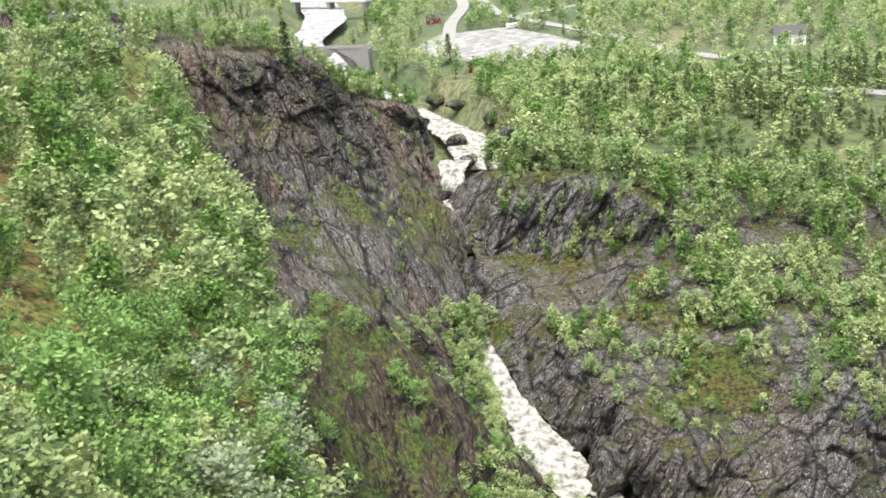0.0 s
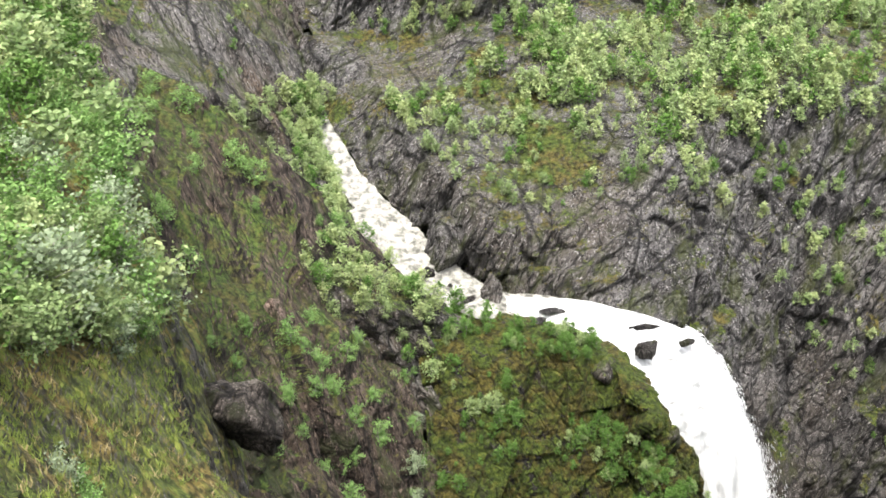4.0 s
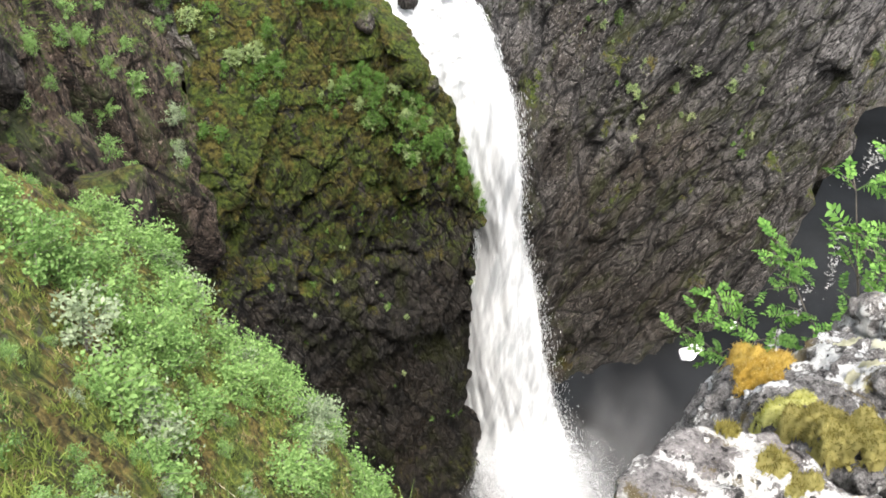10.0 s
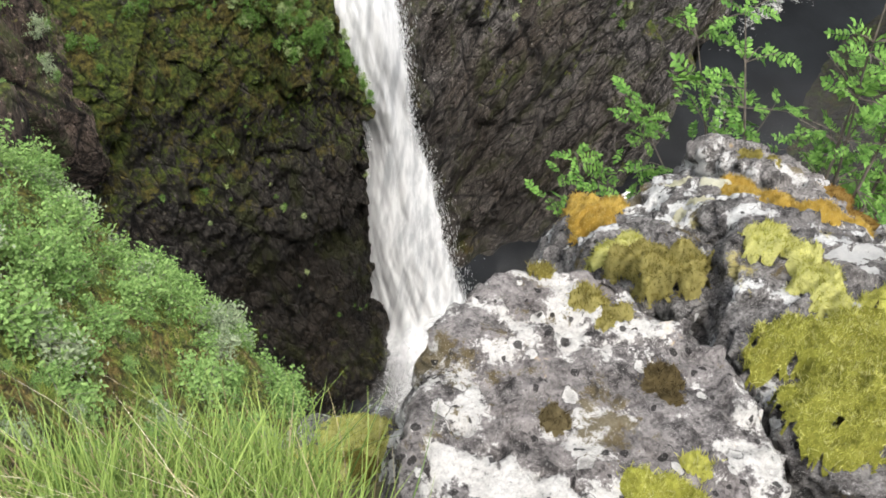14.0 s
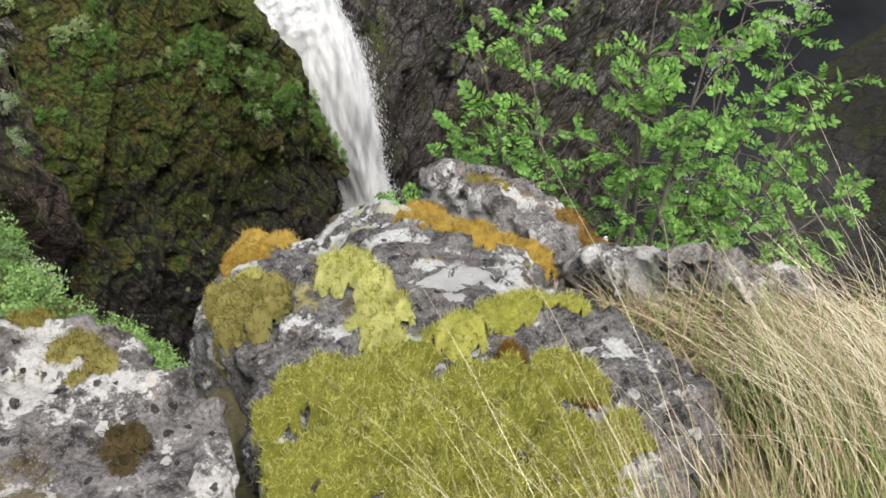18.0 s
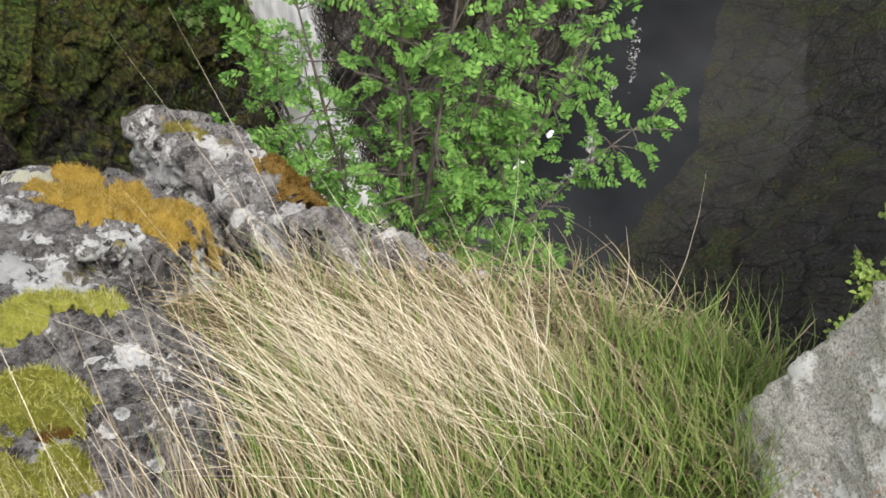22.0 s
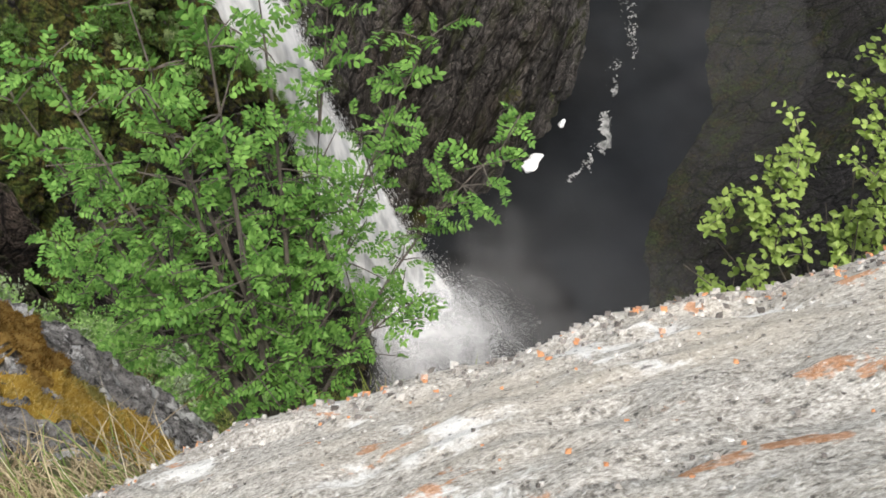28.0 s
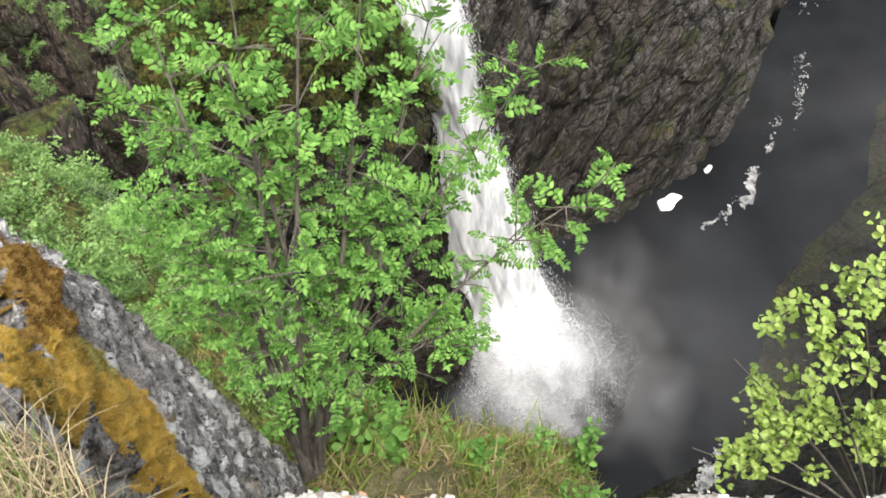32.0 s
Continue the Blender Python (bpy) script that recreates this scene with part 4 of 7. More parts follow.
def moss_patch(rock, name, v, f, ax, mat, label, seed, fuzz):
    """One patch of moss with its fine shoots."""
    used, inverse = np.unique(f, return_inverse=True)
    body = v[used]
    verts, faces = [body], [inverse.reshape(f.shape)]
    if fuzz:
        q = np.random.default_rng(seed)
        k = int(min(30000, len(f) * 5))
        at = f[q.integers(0, len(f), k)]
        root = (v[at] * q.dirichlet((1, 1, 1, 1), k)[..., None]).sum(1) - ax * .003
        way = ax + q.normal(0, .75, (k, 3))
        way /= np.linalg.norm(way, axis=1, keepdims=True)
        tip = root + way * q.uniform(.006, .02, (k, 1))
        side = np.cross(way, q.normal(0, 1, (k, 3)))
        side *= .0013 / np.maximum(np.linalg.norm(side, axis=1, keepdims=True), 1e-9)
        verts.append(np.stack([root - side, root + side, tip + side * .3, tip - side * .3], 1).reshape(-1, 3))
        faces.append(np.arange(4 * k).reshape(-1, 4) + len(body))
    piece(name, np.concatenate(verts), np.concatenate(faces), mat, rock, label, smooth=True)


def lump_rock(name, lumps, mat, label, voxel=0.012, seed=0, category="boulder", coarse=0.022, mid=0.012, fine=0.005, dip=(0, 0, 0)):
    """A boulder of several grown-together lumps, each the hull of its corners, cracked and pitted."""
    bm = bmesh.new()
    for corners in lumps:
        vs = [bm.verts.new(c) for c in corners]
        res = bmesh.ops.convex_hull(bm, input=vs)
        bmesh.ops.delete(bm, geom=list({g for g in res["geom_interior"] if isinstance(g, bmesh.types.BMVert)}), context="VERTS")
    bmesh.ops.recalc_face_normals(bm, faces=bm.faces)
    ob = part(name, bm, None, smooth=True)
    skin = ob.modifiers.new("skin", "REMESH")
    skin.mode, skin.voxel_size = "VOXEL", voxel
    dep = bpy.context.evaluated_depsgraph_get()
    me = bpy.data.meshes.new_from_object(ob.evaluated_get(dep))
    ob.modifiers.clear()
    rough_me, ob.data = ob.data, me
    bpy.data.meshes.remove(rough_me)
    bm = bmesh.new()
    bm.from_mesh(me)
    for _ in range(3):
        bmesh.ops.smooth_vert(bm, verts=bm.verts, factor=0.5, use_axis_x=True, use_axis_y=True, use_axis_z=True)
    bm.normal_update()
    co = np.array([v.co[:] for v in bm.verts])
    no = np.array([v.normal[:] for v in bm.verts])
    turn = np.array(Euler(dip).to_matrix())
    q = co @ turn.T
    d = coarse * (rough(co, .26, 3, seed) + .7 * blocks(q, (.2, .13, .1), seed + 5)) + mid * (blocks(q, (.09, .06, .045), seed + 1) + 1.1 * rough(co, .075, 3, seed + 2))
    d = d + fine * (soft_noise(co, .03, seed + 3) + soft_noise(co, .017, seed + 4))
    pits = rough(co, .05, 2, seed + 8)
    d = d - mid * 1.6 * np.clip(pits - .38, 0, 1) * 3
    co = co + no * d[:, None]
    for v, c in zip(bm.verts, co):
        v.co = c
    bm.to_mesh(me)
    bm.free()
    me.polygons.foreach_set("use_smooth", np.ones(len(me.polygons), bool))
    me.materials.clear()
    me.materials.append(mat)
    return tagged(ob, label, category)


gray_boulder = lump_rock("boulder", [
    [(1.58, .69, -1.62), (1.70, .77, -1.65), (1.81, .82, -1.68), (1.97, .84, -1.70), (2.06, .73, -1.69), (2.13, .58, -1.66), (2.16, .44, -1.62), (2.15, .33, -1.58), (2.08, .22, -1.53), (2.04, .08, -1.52), (1.46, .14, -1.42), (1.38, .38, -1.47),
     (1.62, .74, -2.3), (1.95, .86, -2.3), (2.13, .4, -2.2), (2.06, .05, -2.1), (1.40, .1, -2.1), (1.32, .32, -2.2)],
    [(2.0, .78, -1.68), (2.07, .74, -1.65), (2.10, .66, -1.68), (2.0, .68, -1.70), (2.05, .75, -1.8)]],
    grey_stone, "grey boulder crusted with white and orange lichen", 0.011, 4, dip=(.3, .2, .4))
moss_boulder = lump_rock("boulder", [
    [(2.20, .45, -1.67), (2.15, .10, -1.54), (2.37, .60, -1.70), (2.48, .75, -1.77), (2.60, .75, -1.78), (2.72, .67, -1.79), (2.88, .58, -1.78), (2.96, .32, -1.67), (2.95, .05, -1.57), (2.84, -.05, -1.50), (2.6, -.15, -1.42), (2.3, -.1, -1.42),
     (2.25, .5, -2.4), (2.2, -.1, -2.2), (3.1, .3, -2.5), (3.14, .1, -1.82), (3.05, -.1, -2.2), (2.6, .9, -2.6)],
    [(2.62, 1.39, -2.53), (2.75, 1.22, -2.38), (2.44, 1.17, -2.33), (2.40, .95, -2.12), (2.30, .76, -1.97), (2.45, .76, -1.88), (2.62, .95, -2.12), (2.35, 1.26, -2.75), (2.3, .8, -2.6), (2.7, 1.4, -3.0), (2.9, 1.3, -3.0), (2.9, .9, -2.32)],
    [(2.82, 1.34, -2.48), (2.88, 1.37, -2.48), (3.02, 1.36, -2.50), (3.2, 1.25, -2.52), (3.34, .94, -2.40), (3.2, .72, -2.18), (2.95, .62, -1.87), (2.70, .74, -1.87), (2.72, 1.06, -2.24), (2.80, 1.13, -2.29), (2.8, 1.4, -3.2), (3.3, 1.3, -3.2), (3.2, .5, -2.8)],
    [(2.28, .62, -1.82), (2.45, .66, -1.79), (2.30, .80, -2.0), (2.5, .82, -1.97), (2.3, .6, -2.3), (2.5, .7, -2.3), (2.42, 1.0, -2.2), (2.35, .95, -2.5)],
    [(2.34, .62, -1.70), (2.42, .60, -1.67), (2.45, .55, -1.68), (2.36, .53, -1.70), (2.4, .58, -1.8)]],
    mossy_stone, "weathered boulder with yellow moss cushions and pale lichen", 0.012, 9, dip=(-.4, .2, 0))
ridge_rock = lump_rock("ledge_rock", [
    [(3.36, 1.60, -2.74), (3.43, 1.59, -2.71), (3.50, 1.50, -2.70), (3.35, 1.50, -2.82), (3.62, 1.37, -2.68), (3.53, 1.33, -2.66), (3.72, 1.2, -2.82), (3.36, 1.25, -2.72), (3.42, .95, -2.45), (3.62, .95, -2.60), (3.4, 1.62, -3.4), (3.3, 1.3, -3.4), (3.75, 1.3, -3.4), (3.7, .9, -3.2)],
    [(3.34, .82, -2.30), (3.425, .80, -2.25), (3.36, .55, -2.0), (3.35, .45, -1.84), (3.42, .42, -1.82), (3.48, .35, -1.82), (3.64, .17, -1.86), (3.55, .75, -2.35), (3.62, .5, -2.2), (3.66, .3, -2.1), (3.4, .1, -1.85), (3.3, .5, -2.8), (3.4, .1, -2.6), (3.7, .2, -2.6), (3.6, .9, -2.9)],
    [(3.64, 1.36, -2.74), (3.74, 1.2, -2.86), (3.88, 1.3, -3.35), (4.1, 1.25, -4.2), (4.4, 1.25, -5.5), (3.3, 1.6, -3.6), (3.6, 1.7, -5.6), (3.2, .4, -3.2), (4.1, .4, -5.4), (3.9, .4, -3.3), (3.62, .5, -2.4), (3.66, .95, -2.68)]],
    dark_stone, "jagged grey rock ledge at the cliff edge", 0.014, 21, "rock", 0.028, 0.013, .006, dip=(-.6, .5, .2))
slab = hull_rock("boulder", [(3.60, -.43, -.82), (3.70, -.46, -.80), (4.3, -.84, -.55), (5.2, -1.40, -.17), (3.47, -.86, -.07), (3.6, -1.0, -.06), (5.2, -1.7, .12), (3.54, -.40, -1.9), (3.38, -.95, -1.9), (5.2, -1.2, -2.0), (5.2, -1.9, -2.0), (3.5, -1.3, -1.9), (3.6, -1.2, -.3)],
    slab_stone, "pale speckled granite boulder with orange lichen specks", 0.0085, 0.006, 0.009, 33, grit=.0035)
# grains weathered loose on the slab, coarsest along its top edge
grit_mat, nt, bsdf = material("slab_grit")
gi = nt.nodes.new("ShaderNodeNewGeometry")
nt.links.new(ramp(nt, gi.outputs["Random Per Island"], [(0.0, (0.08, 0.07, 0.062)), (0.2, (0.2, 0.18, 0.165)), (0.5, (0.36, 0.335, 0.305)), (0.8, (0.5, 0.475, 0.44)), (0.88, (0.7, 0.68, 0.64)), (0.9, (0.5, 0.22, 0.1)), (1.0, (0.62, 0.3, 0.14))]), bsdf.inputs["Base Color"])
bsdf.inputs["Roughness"].default_value = 0.9
rg = np.random.default_rng(17)
me = slab.data
areas, mids, norms = np.empty(len(me.polygons)), np.empty(len(me.polygons) * 3), np.empty(len(me.polygons) * 3)
me.polygons.foreach_get("area", areas)
me.polygons.foreach_get("center", mids)
me.polygons.foreach_get("normal", norms)
mids, norms = mids.reshape(-1, 3), norms.reshape(-1, 3)
weight = areas * (norms[:, 2] > -.1)
spread = rg.choice(len(areas), 20000, p=weight / weight.sum())
EDGE = np.array([(3.60, -.43, -.82), (3.70, -.46, -.80), (4.3, -.84, -.55), (5.2, -1.40, -.17)])
along = np.interp(mids[:, 0], EDGE[:, 0], EDGE[:, 2])
rim_w = areas * np.exp(-((mids[:, 2] - along) / .07) ** 2) * (norms[:, 1] > -.2)
rim_w = rg.choice(len(areas), 7000, p=rim_w / rim_w.sum())
lay = np.concatenate([mids[spread], mids[rim_w]]) + rg.normal(0, .004, (27000, 3)) * (1 - np.abs(norms[np.concatenate([spread, rim_w])]))
big = np.concatenate([rg.uniform(.0008, .002, 20000), rg.uniform(.0013, .0042, 7000)])[:, None, None]
oct_v = np.array([(1, 0, 0), (-1, 0, 0), (0, 1, 0), (0, -1, 0), (0, 0, 1), (0, 0, -1)], float)
oct_f = np.array([(0, 2, 4), (2, 1, 4), (1, 3, 4), (3, 0, 4), (2, 0, 5), (1, 2, 5), (3, 1, 5), (0, 3, 5)])
m = len(lay)
gv = lay[:, None] + oct_v[None] * (big * rg.uniform(.6, 1.3, (m, 6, 1)))
tagged(piece("grit", gv.reshape(-1, 3), (oct_f[None] + 6 * np.arange(m)[:, None, None]).reshape(-1, 3), grit_mat, slab, "crumbled grey, white and orange grit"), kind="stuff")
yellow_rock = hull_rock("boulder", [(1.35, .95, -2.75), (1.6, 1.2, -2.95), (1.85, 1.1, -2.9), (1.75, .85, -2.7), (1.5, .8, -2.6), (1.3, 1.0, -3.4), (1.7, 1.3, -3.5), (1.9, 1.0, -3.4), (1.5, .7, -3.3)],
    mossy_stone, "small mossy rock below the grass", 0.03, 0.02, 0.03, 41)
bpy.context.view_layer.update()
MOSS = [  # rock, moss, height, projection axis, cushion size, places (x, y, z, radius)
    (moss_boulder, moss_yellow, .05, (.1, .3, 1), .06, [(2.28, .42, -1.62, .08), (2.24, .24, -1.53, .11), (2.43, .27, -1.56, .13), (2.55, .2, -1.53, .13), (2.72, .21, -1.57, .075), (2.62, .40, -1.64, .07), (2.42, .08, -1.48, .13), (2.60, .04, -1.47, .09), (2.36, .38, -1.6, .1), (2.5, .38, -1.6, .07), (2.7, .03, -1.5, .05)]),
    (moss_boulder, moss_yellow, .045, (.1, .3, 1), .075, [(2.54, .69, -1.73, .07), (2.55, .60, -1.7, .05), (2.54, .54, -1.68, .065), (2.51, .47, -1.65, .055)]),
    (moss_boulder, moss_yellow, .03, (.1, .3, 1), .05, [(2.75, .42, -1.68, .055), (2.82, .41, -1.68, .05), (2.89, .39, -1.68, .04)]),
    (moss_boulder, moss_olive, .075, (-.3, .2, 1), .06, [(2.37, .82, -1.98, .08), (2.36, .9, -2.06, .06), (2.33, .77, -1.94, .075), (2.42, .78, -1.92, .075), (2.41, .88, -2.03, .06), (2.36, .7, -1.85, .04)]),
    (moss_boulder, moss_yellow, .03, (-.3, .3, 1), .05, [(2.38, 1.02, -2.14, .06), (2.44, 1.0, -2.1, .04)]),
    (moss_boulder, moss_orange, .04, (-.1, .5, 1), .045, [(2.60, 1.33, -2.46, .07), (2.53, 1.2, -2.34, .07), (2.66, 1.26, -2.42, .05)]),
    (moss_boulder, lichen_pale, .025, (0, .5, 1), .04, [(2.96, 1.16, -2.3, .06), (2.9, 1.24, -2.37, .04)]),
    (moss_boulder, lichen_pale, .02, (0, .5, 1), .04, [(2.80, 1.08, -2.22, .045), (2.74, 1.08, -2.22, .03)]),
    (moss_boulder, moss_orange, .03, (.2, .5, 1), .05, [(3.06, 1.14, -2.34, .07), (3.15, 1.03, -2.33, .075), (3.24, .91, -2.32, .09), (3.29, .82, -2.3, .07), (3.02, .97, -2.17, .1), (3.03, .84, -2.05, .07), (3.16, .89, -2.21, .11), (3.16, .76, -2.15, .1), (3.2, .66, -2.1, .08), (2.98, 1.06, -2.22, .07)]),
    (moss_boulder, lichen_white, .008, (.1, .3, 1), .03, [(2.72, .59, -1.76, .065), (2.79, .57, -1.76, .04), (2.69, .51, -1.7, .03)]),
    (moss_boulder, lichen_white, .008, (.2, .3, 1), .03, [(2.88, .45, -1.72, .022), (2.92, .4, -1.7, .022), (2.95, .35, -1.68, .018)]),
    (moss_boulder, lichen_white, .02, (0, .2, 1), .03, [(2.69, .07, -1.52, .035), (2.81, .10, -1.55, .03), (2.73, .11, -1.54, .02)]),
    (moss_boulder, moss_rust, .045, (.1, .3, 1), .03, [(2.665, .30, -1.58, .03), (2.74, .28, -1.6, .015)]),
    (moss_boulder, moss_rust, .02, (.1, .3, 1), .03, [(2.72, .14, -1.55, .03), (2.45, .4, -1.62, .012)]),
    (gray_boulder, moss_olive, .03, (0, .3, 1), .04, [(1.955, .81, -1.70, .04), (1.92, .8, -1.69, .02)]),
    (gray_boulder, moss_olive, .014, (0, .3, 1), .03, [(1.99, .68, -1.67, .05), (2.02, .63, -1.65, .04), (1.97, .6, -1.64, .025)]),
    (gray_boulder, moss_yellow, .02, (0, .3, 1), .04, [(1.76, .22, -1.46, .05), (1.84, .2, -1.46, .04), (1.90, .25, -1.5, .04)]),
    (gray_boulder, moss_brown, .01, (0, .3, 1), .03, [(2.0, .45, -1.6, .05), (1.98, .4, -1.58, .03)]),
    (gray_boulder, moss_brown, .008, (0, .3, 1), .03, [(1.72, .44, -1.54, .035)]),
    (ridge_rock, moss_olive, .012, (0, .3, 1), .03, [(3.46, 1.40, -2.68, .05), (3.5, 1.32, -2.66, .04)]),
    (ridge_rock, moss_rust, .04, (.8, -.2, .6), .05, [(3.66, 1.06, -2.68, 0.126), (3.68, .93, -2.66, 0.126), (3.68, 1.16, -2.76, 0.084), (3.70, .84, -2.66, 0.098), (3.62, .84, -2.53, .09), (3.58, .96, -2.62, .08)]),
    (ridge_rock, moss_orange, .04, (.8, -.2, .6), .045, [(3.72, .72, -2.64, 0.140), (3.76, .66, -2.80, 0.154), (3.82, .56, -3.05, 0.168), (3.70, .58, -2.5, 0.126), (3.84, .44, -3.2, 0.140), (3.82, .70, -3.0, 0.126), (3.68, .45, -2.4, 0.112), (3.62, .6, -2.3, .1), (3.64, .42, -2.13, .09), (3.62, .72, -2.4, .09)]),
    (ridge_rock, moss_olive, .035, (.8, -.2, .6), .05, [(3.70, .80, -2.72, 0.112), (3.76, .78, -2.86, 0.098), (3.66, .48, -2.36, 0.098)]),
    (yellow_rock, moss_olive, .03, (0, 0, 1), .05, [(1.62, .92, -2.72, .1)]), (yellow_rock, moss_yellow, .03, (0, 0, 1), .05, [(1.5, .95, -2.75, .12), (1.68, 1.02, -2.8, .12), (1.5, .85, -2.65, .1), (1.72, .9, -2.7, .08)])]
NAMES = {moss_yellow: "yellow-green moss cushion", moss_olive: "olive moss tuft", moss_orange: "orange-yellow moss mat", moss_rust: "rust-brown moss tuft", moss_brown: "thin brown moss film", lichen_pale: "cream lichen crust", lichen_white: "white lichen crust"}
for k, (rock, mat, tall, axis_, cell_, places) in enumerate(MOSS):
    crusty = mat in (lichen_pale, lichen_white)
    moss_mat(rock, "lichen_crust" if crusty else "moss_cushion", places, mat, NAMES[mat], 50 + k, tall, axis_, cell=cell_, fuzz=not crusty)

# the turf ledge on which the boulders lie
turf_mat, nt, bsdf = material("dry_turf")
t1, t2 = tex(nt, "Noise", 3, 6), tex(nt, "Noise", 60, 6, 0.7)
col = ramp(nt, t1, [(0.35, (0.09, 0.1, 0.03)), (0.55, (0.2, 0.17, 0.08)), (0.7, (0.3, 0.24, 0.13))])
nt.links.new(blend(nt, ramp(nt, t2, [(0.3, grey(0.7)), (0.6, grey(0))]), col, (0.03, 0.03, 0.012)), bsdf.inputs["Base Color"])
bsdf.inputs["Roughness"].default_value = 1.0
bump(nt, bsdf, t2, 1.0, 0.03)


def ledge_height(x, y):
    edge = np.interp(x, [-3, 0.4, 1.0, 1.6, 2.4, 3.2, 3.5, 3.74, 3.9, 4.2, 6], [1.2, .72, .66, .6, .8, .5, .3, -.02, -.75, -1.7, -2.4])
    z = np.where(y > -.3, -1.44 - .62 * (y + .3), -1.44 + .35 * np.clip(-.3 - y, 0, 1.2))
    z = z - .05 * np.clip(x - 2, -2, 2) + np.where(x < 1.4, .26 * np.clip((1.4 - x) / .5, 0, 1) * np.clip((y + .6), 0, 1), 0)
    over = np.clip(y - edge, 0, 9)
    p = np.stack([x, y, 0 * x], -1).reshape(-1, 3)
    return z - 3.2 * over - 2.0 * over**2 + .05 * rough(p, .5, 3, 8).reshape(x.shape)


lx, ly = np.meshgrid(np.linspace(-6, 8, 170), np.linspace(-5, 2.0, 110))
ledge = tagged(piece("ground_ledge", np.stack([lx, ly, ledge_height(lx, ly)], -1), grid_faces(110, 170), turf_mat, smooth=True), "turf ledge at the top of the cliff", "ground", kind="structure")


# grass in tussocks
def grass_material(name, low, high):
    m, nt, bsdf = material(name)
    g = nt.nodes.new("ShaderNodeNewGeometry")
    nt.links.new(ramp(nt, g.outputs["Random Per Island"], [(0.0, low), (1.0, high)]), bsdf.inputs["Base Color"])
    bsdf.inputs["Roughness"].default_value = 0.6
    bsdf.inputs["Specular IOR Level"].default_value = 0.3
    tr = nt.nodes.new("ShaderNodeBsdfTranslucent")
    nt.links.new(ramp(nt, g.outputs["Random Per Island"], [(0.0, low), (1.0, high)]), tr.inputs[0])
    mx = nt.nodes.new("ShaderNodeMixShader")
    mx.inputs[0].default_value = 0.3
    nt.links.new(bsdf.outputs[0], mx.inputs[1])
    nt.links.new(tr.outputs[0], mx.inputs[2])
    nt.links.new(mx.outputs[0], nt.nodes["Material Output"].inputs[0])
    return m


grass_green = grass_material("green_grass", (0.08, 0.14, 0.028), (0.27, 0.36, 0.09))
grass_dry = grass_material("dry_straw_grass", (0.16, 0.115, 0.06), (0.52, 0.43, 0.27))
rng = np.random.default_rng(5)


def blades(centres, n, length, lean, spread, width, steps=6, droop=0.6, stand=1.0):
    """Grass blades as thin bent strips about the centres; lean is the way the wind lays them."""
    k = rng.integers(0, len(centres), n)
    base = np.asarray(centres)[k] + rng.normal(0, spread, (n, 3)) * (1, 1, 0)
    base[:, 2] = ledge_height(base[:, 0], base[:, 1]) - 0.01
    way = np.asarray(lean) + rng.normal(0, 0.17, (n, 3)) * (1, 1, 0.3)
    long = length * rng.uniform(0.45, 1.15, n)
    s = np.linspace(0, 1, steps)
    rise = np.array([0, 0, stand]) + rng.normal(0, 0.11 + .55 * (1 - stand), (n, 3)) * (1, 1, .11 / (.11 + .55 * (1 - stand)))
    line = base[:, None] + long[:, None, None] * (rise[:, None] * (s - 0.35 * droop * s**2.2)[None, :, None] + way[:, None] * (s**2.4)[None, :, None])
    side = np.cross(rise, way + 1e-3)
    side = side / np.linalg.norm(side, axis=1, keepdims=True)
    w = width * (1 - s**2 * 0.9) * 0.5
    a, b = line + side[:, None] * w[None, :, None], line - side[:, None] * w[None, :, None]
    verts = np.stack([a, b], 2).reshape(-1, 3)
    i = np.arange(n)[:, None] * steps * 2 + np.arange(steps - 1)[None] * 2
    faces = np.stack([i, i + 1, i + 3, i + 2], -1).reshape(-1, 4)
    return verts, faces


spot = lambda x, y: (x, y, 0)
right_tuft = [spot(x, y) for x in np.arange(3.04, 3.62, .06) for y in np.arange(-.56, .3, .06) if -.2 - .35 * (x - 2.6) < y < min(.2 - .5 * (x - 2.95), -.12 - .9 * (x - 3.25))]
dry_mat = [spot(x, y) for x in np.arange(3.1, 3.74, .05) for y in np.arange(-.5, .46, .05) if -.16 - .9 * (x - 3.25) < y < .42 - 1.2 * (x - 3.32)]
slab_tuft = [spot(x, y) for x in np.arange(3.56, 3.76, .04) for y in np.arange(-.4, -.1, .04) if y < -.2 - 1.0 * (x - 3.6)]
left_tuft = [spot(x, y) for x in np.arange(-.5, 1.28, .07) for y in np.arange(.36, .74, .06)]
pale_tuft = [spot(x, y) for x in np.arange(3.06, 3.4, .05) for y in np.arange(-.3, .0, .05) if abs(y + .12 + .45 * (x - 3.1)) < .13]


def turf(name, sets, mat, label):
    vs, fs, at = [], [], 0
    for args in sets:
        v, f = blades(*args)
        vs.append(v), fs.append(f + at)
        at += len(v)
    return tagged(piece(name, np.concatenate(vs), np.concatenate(fs), mat), label, "grass", kind="stuff")


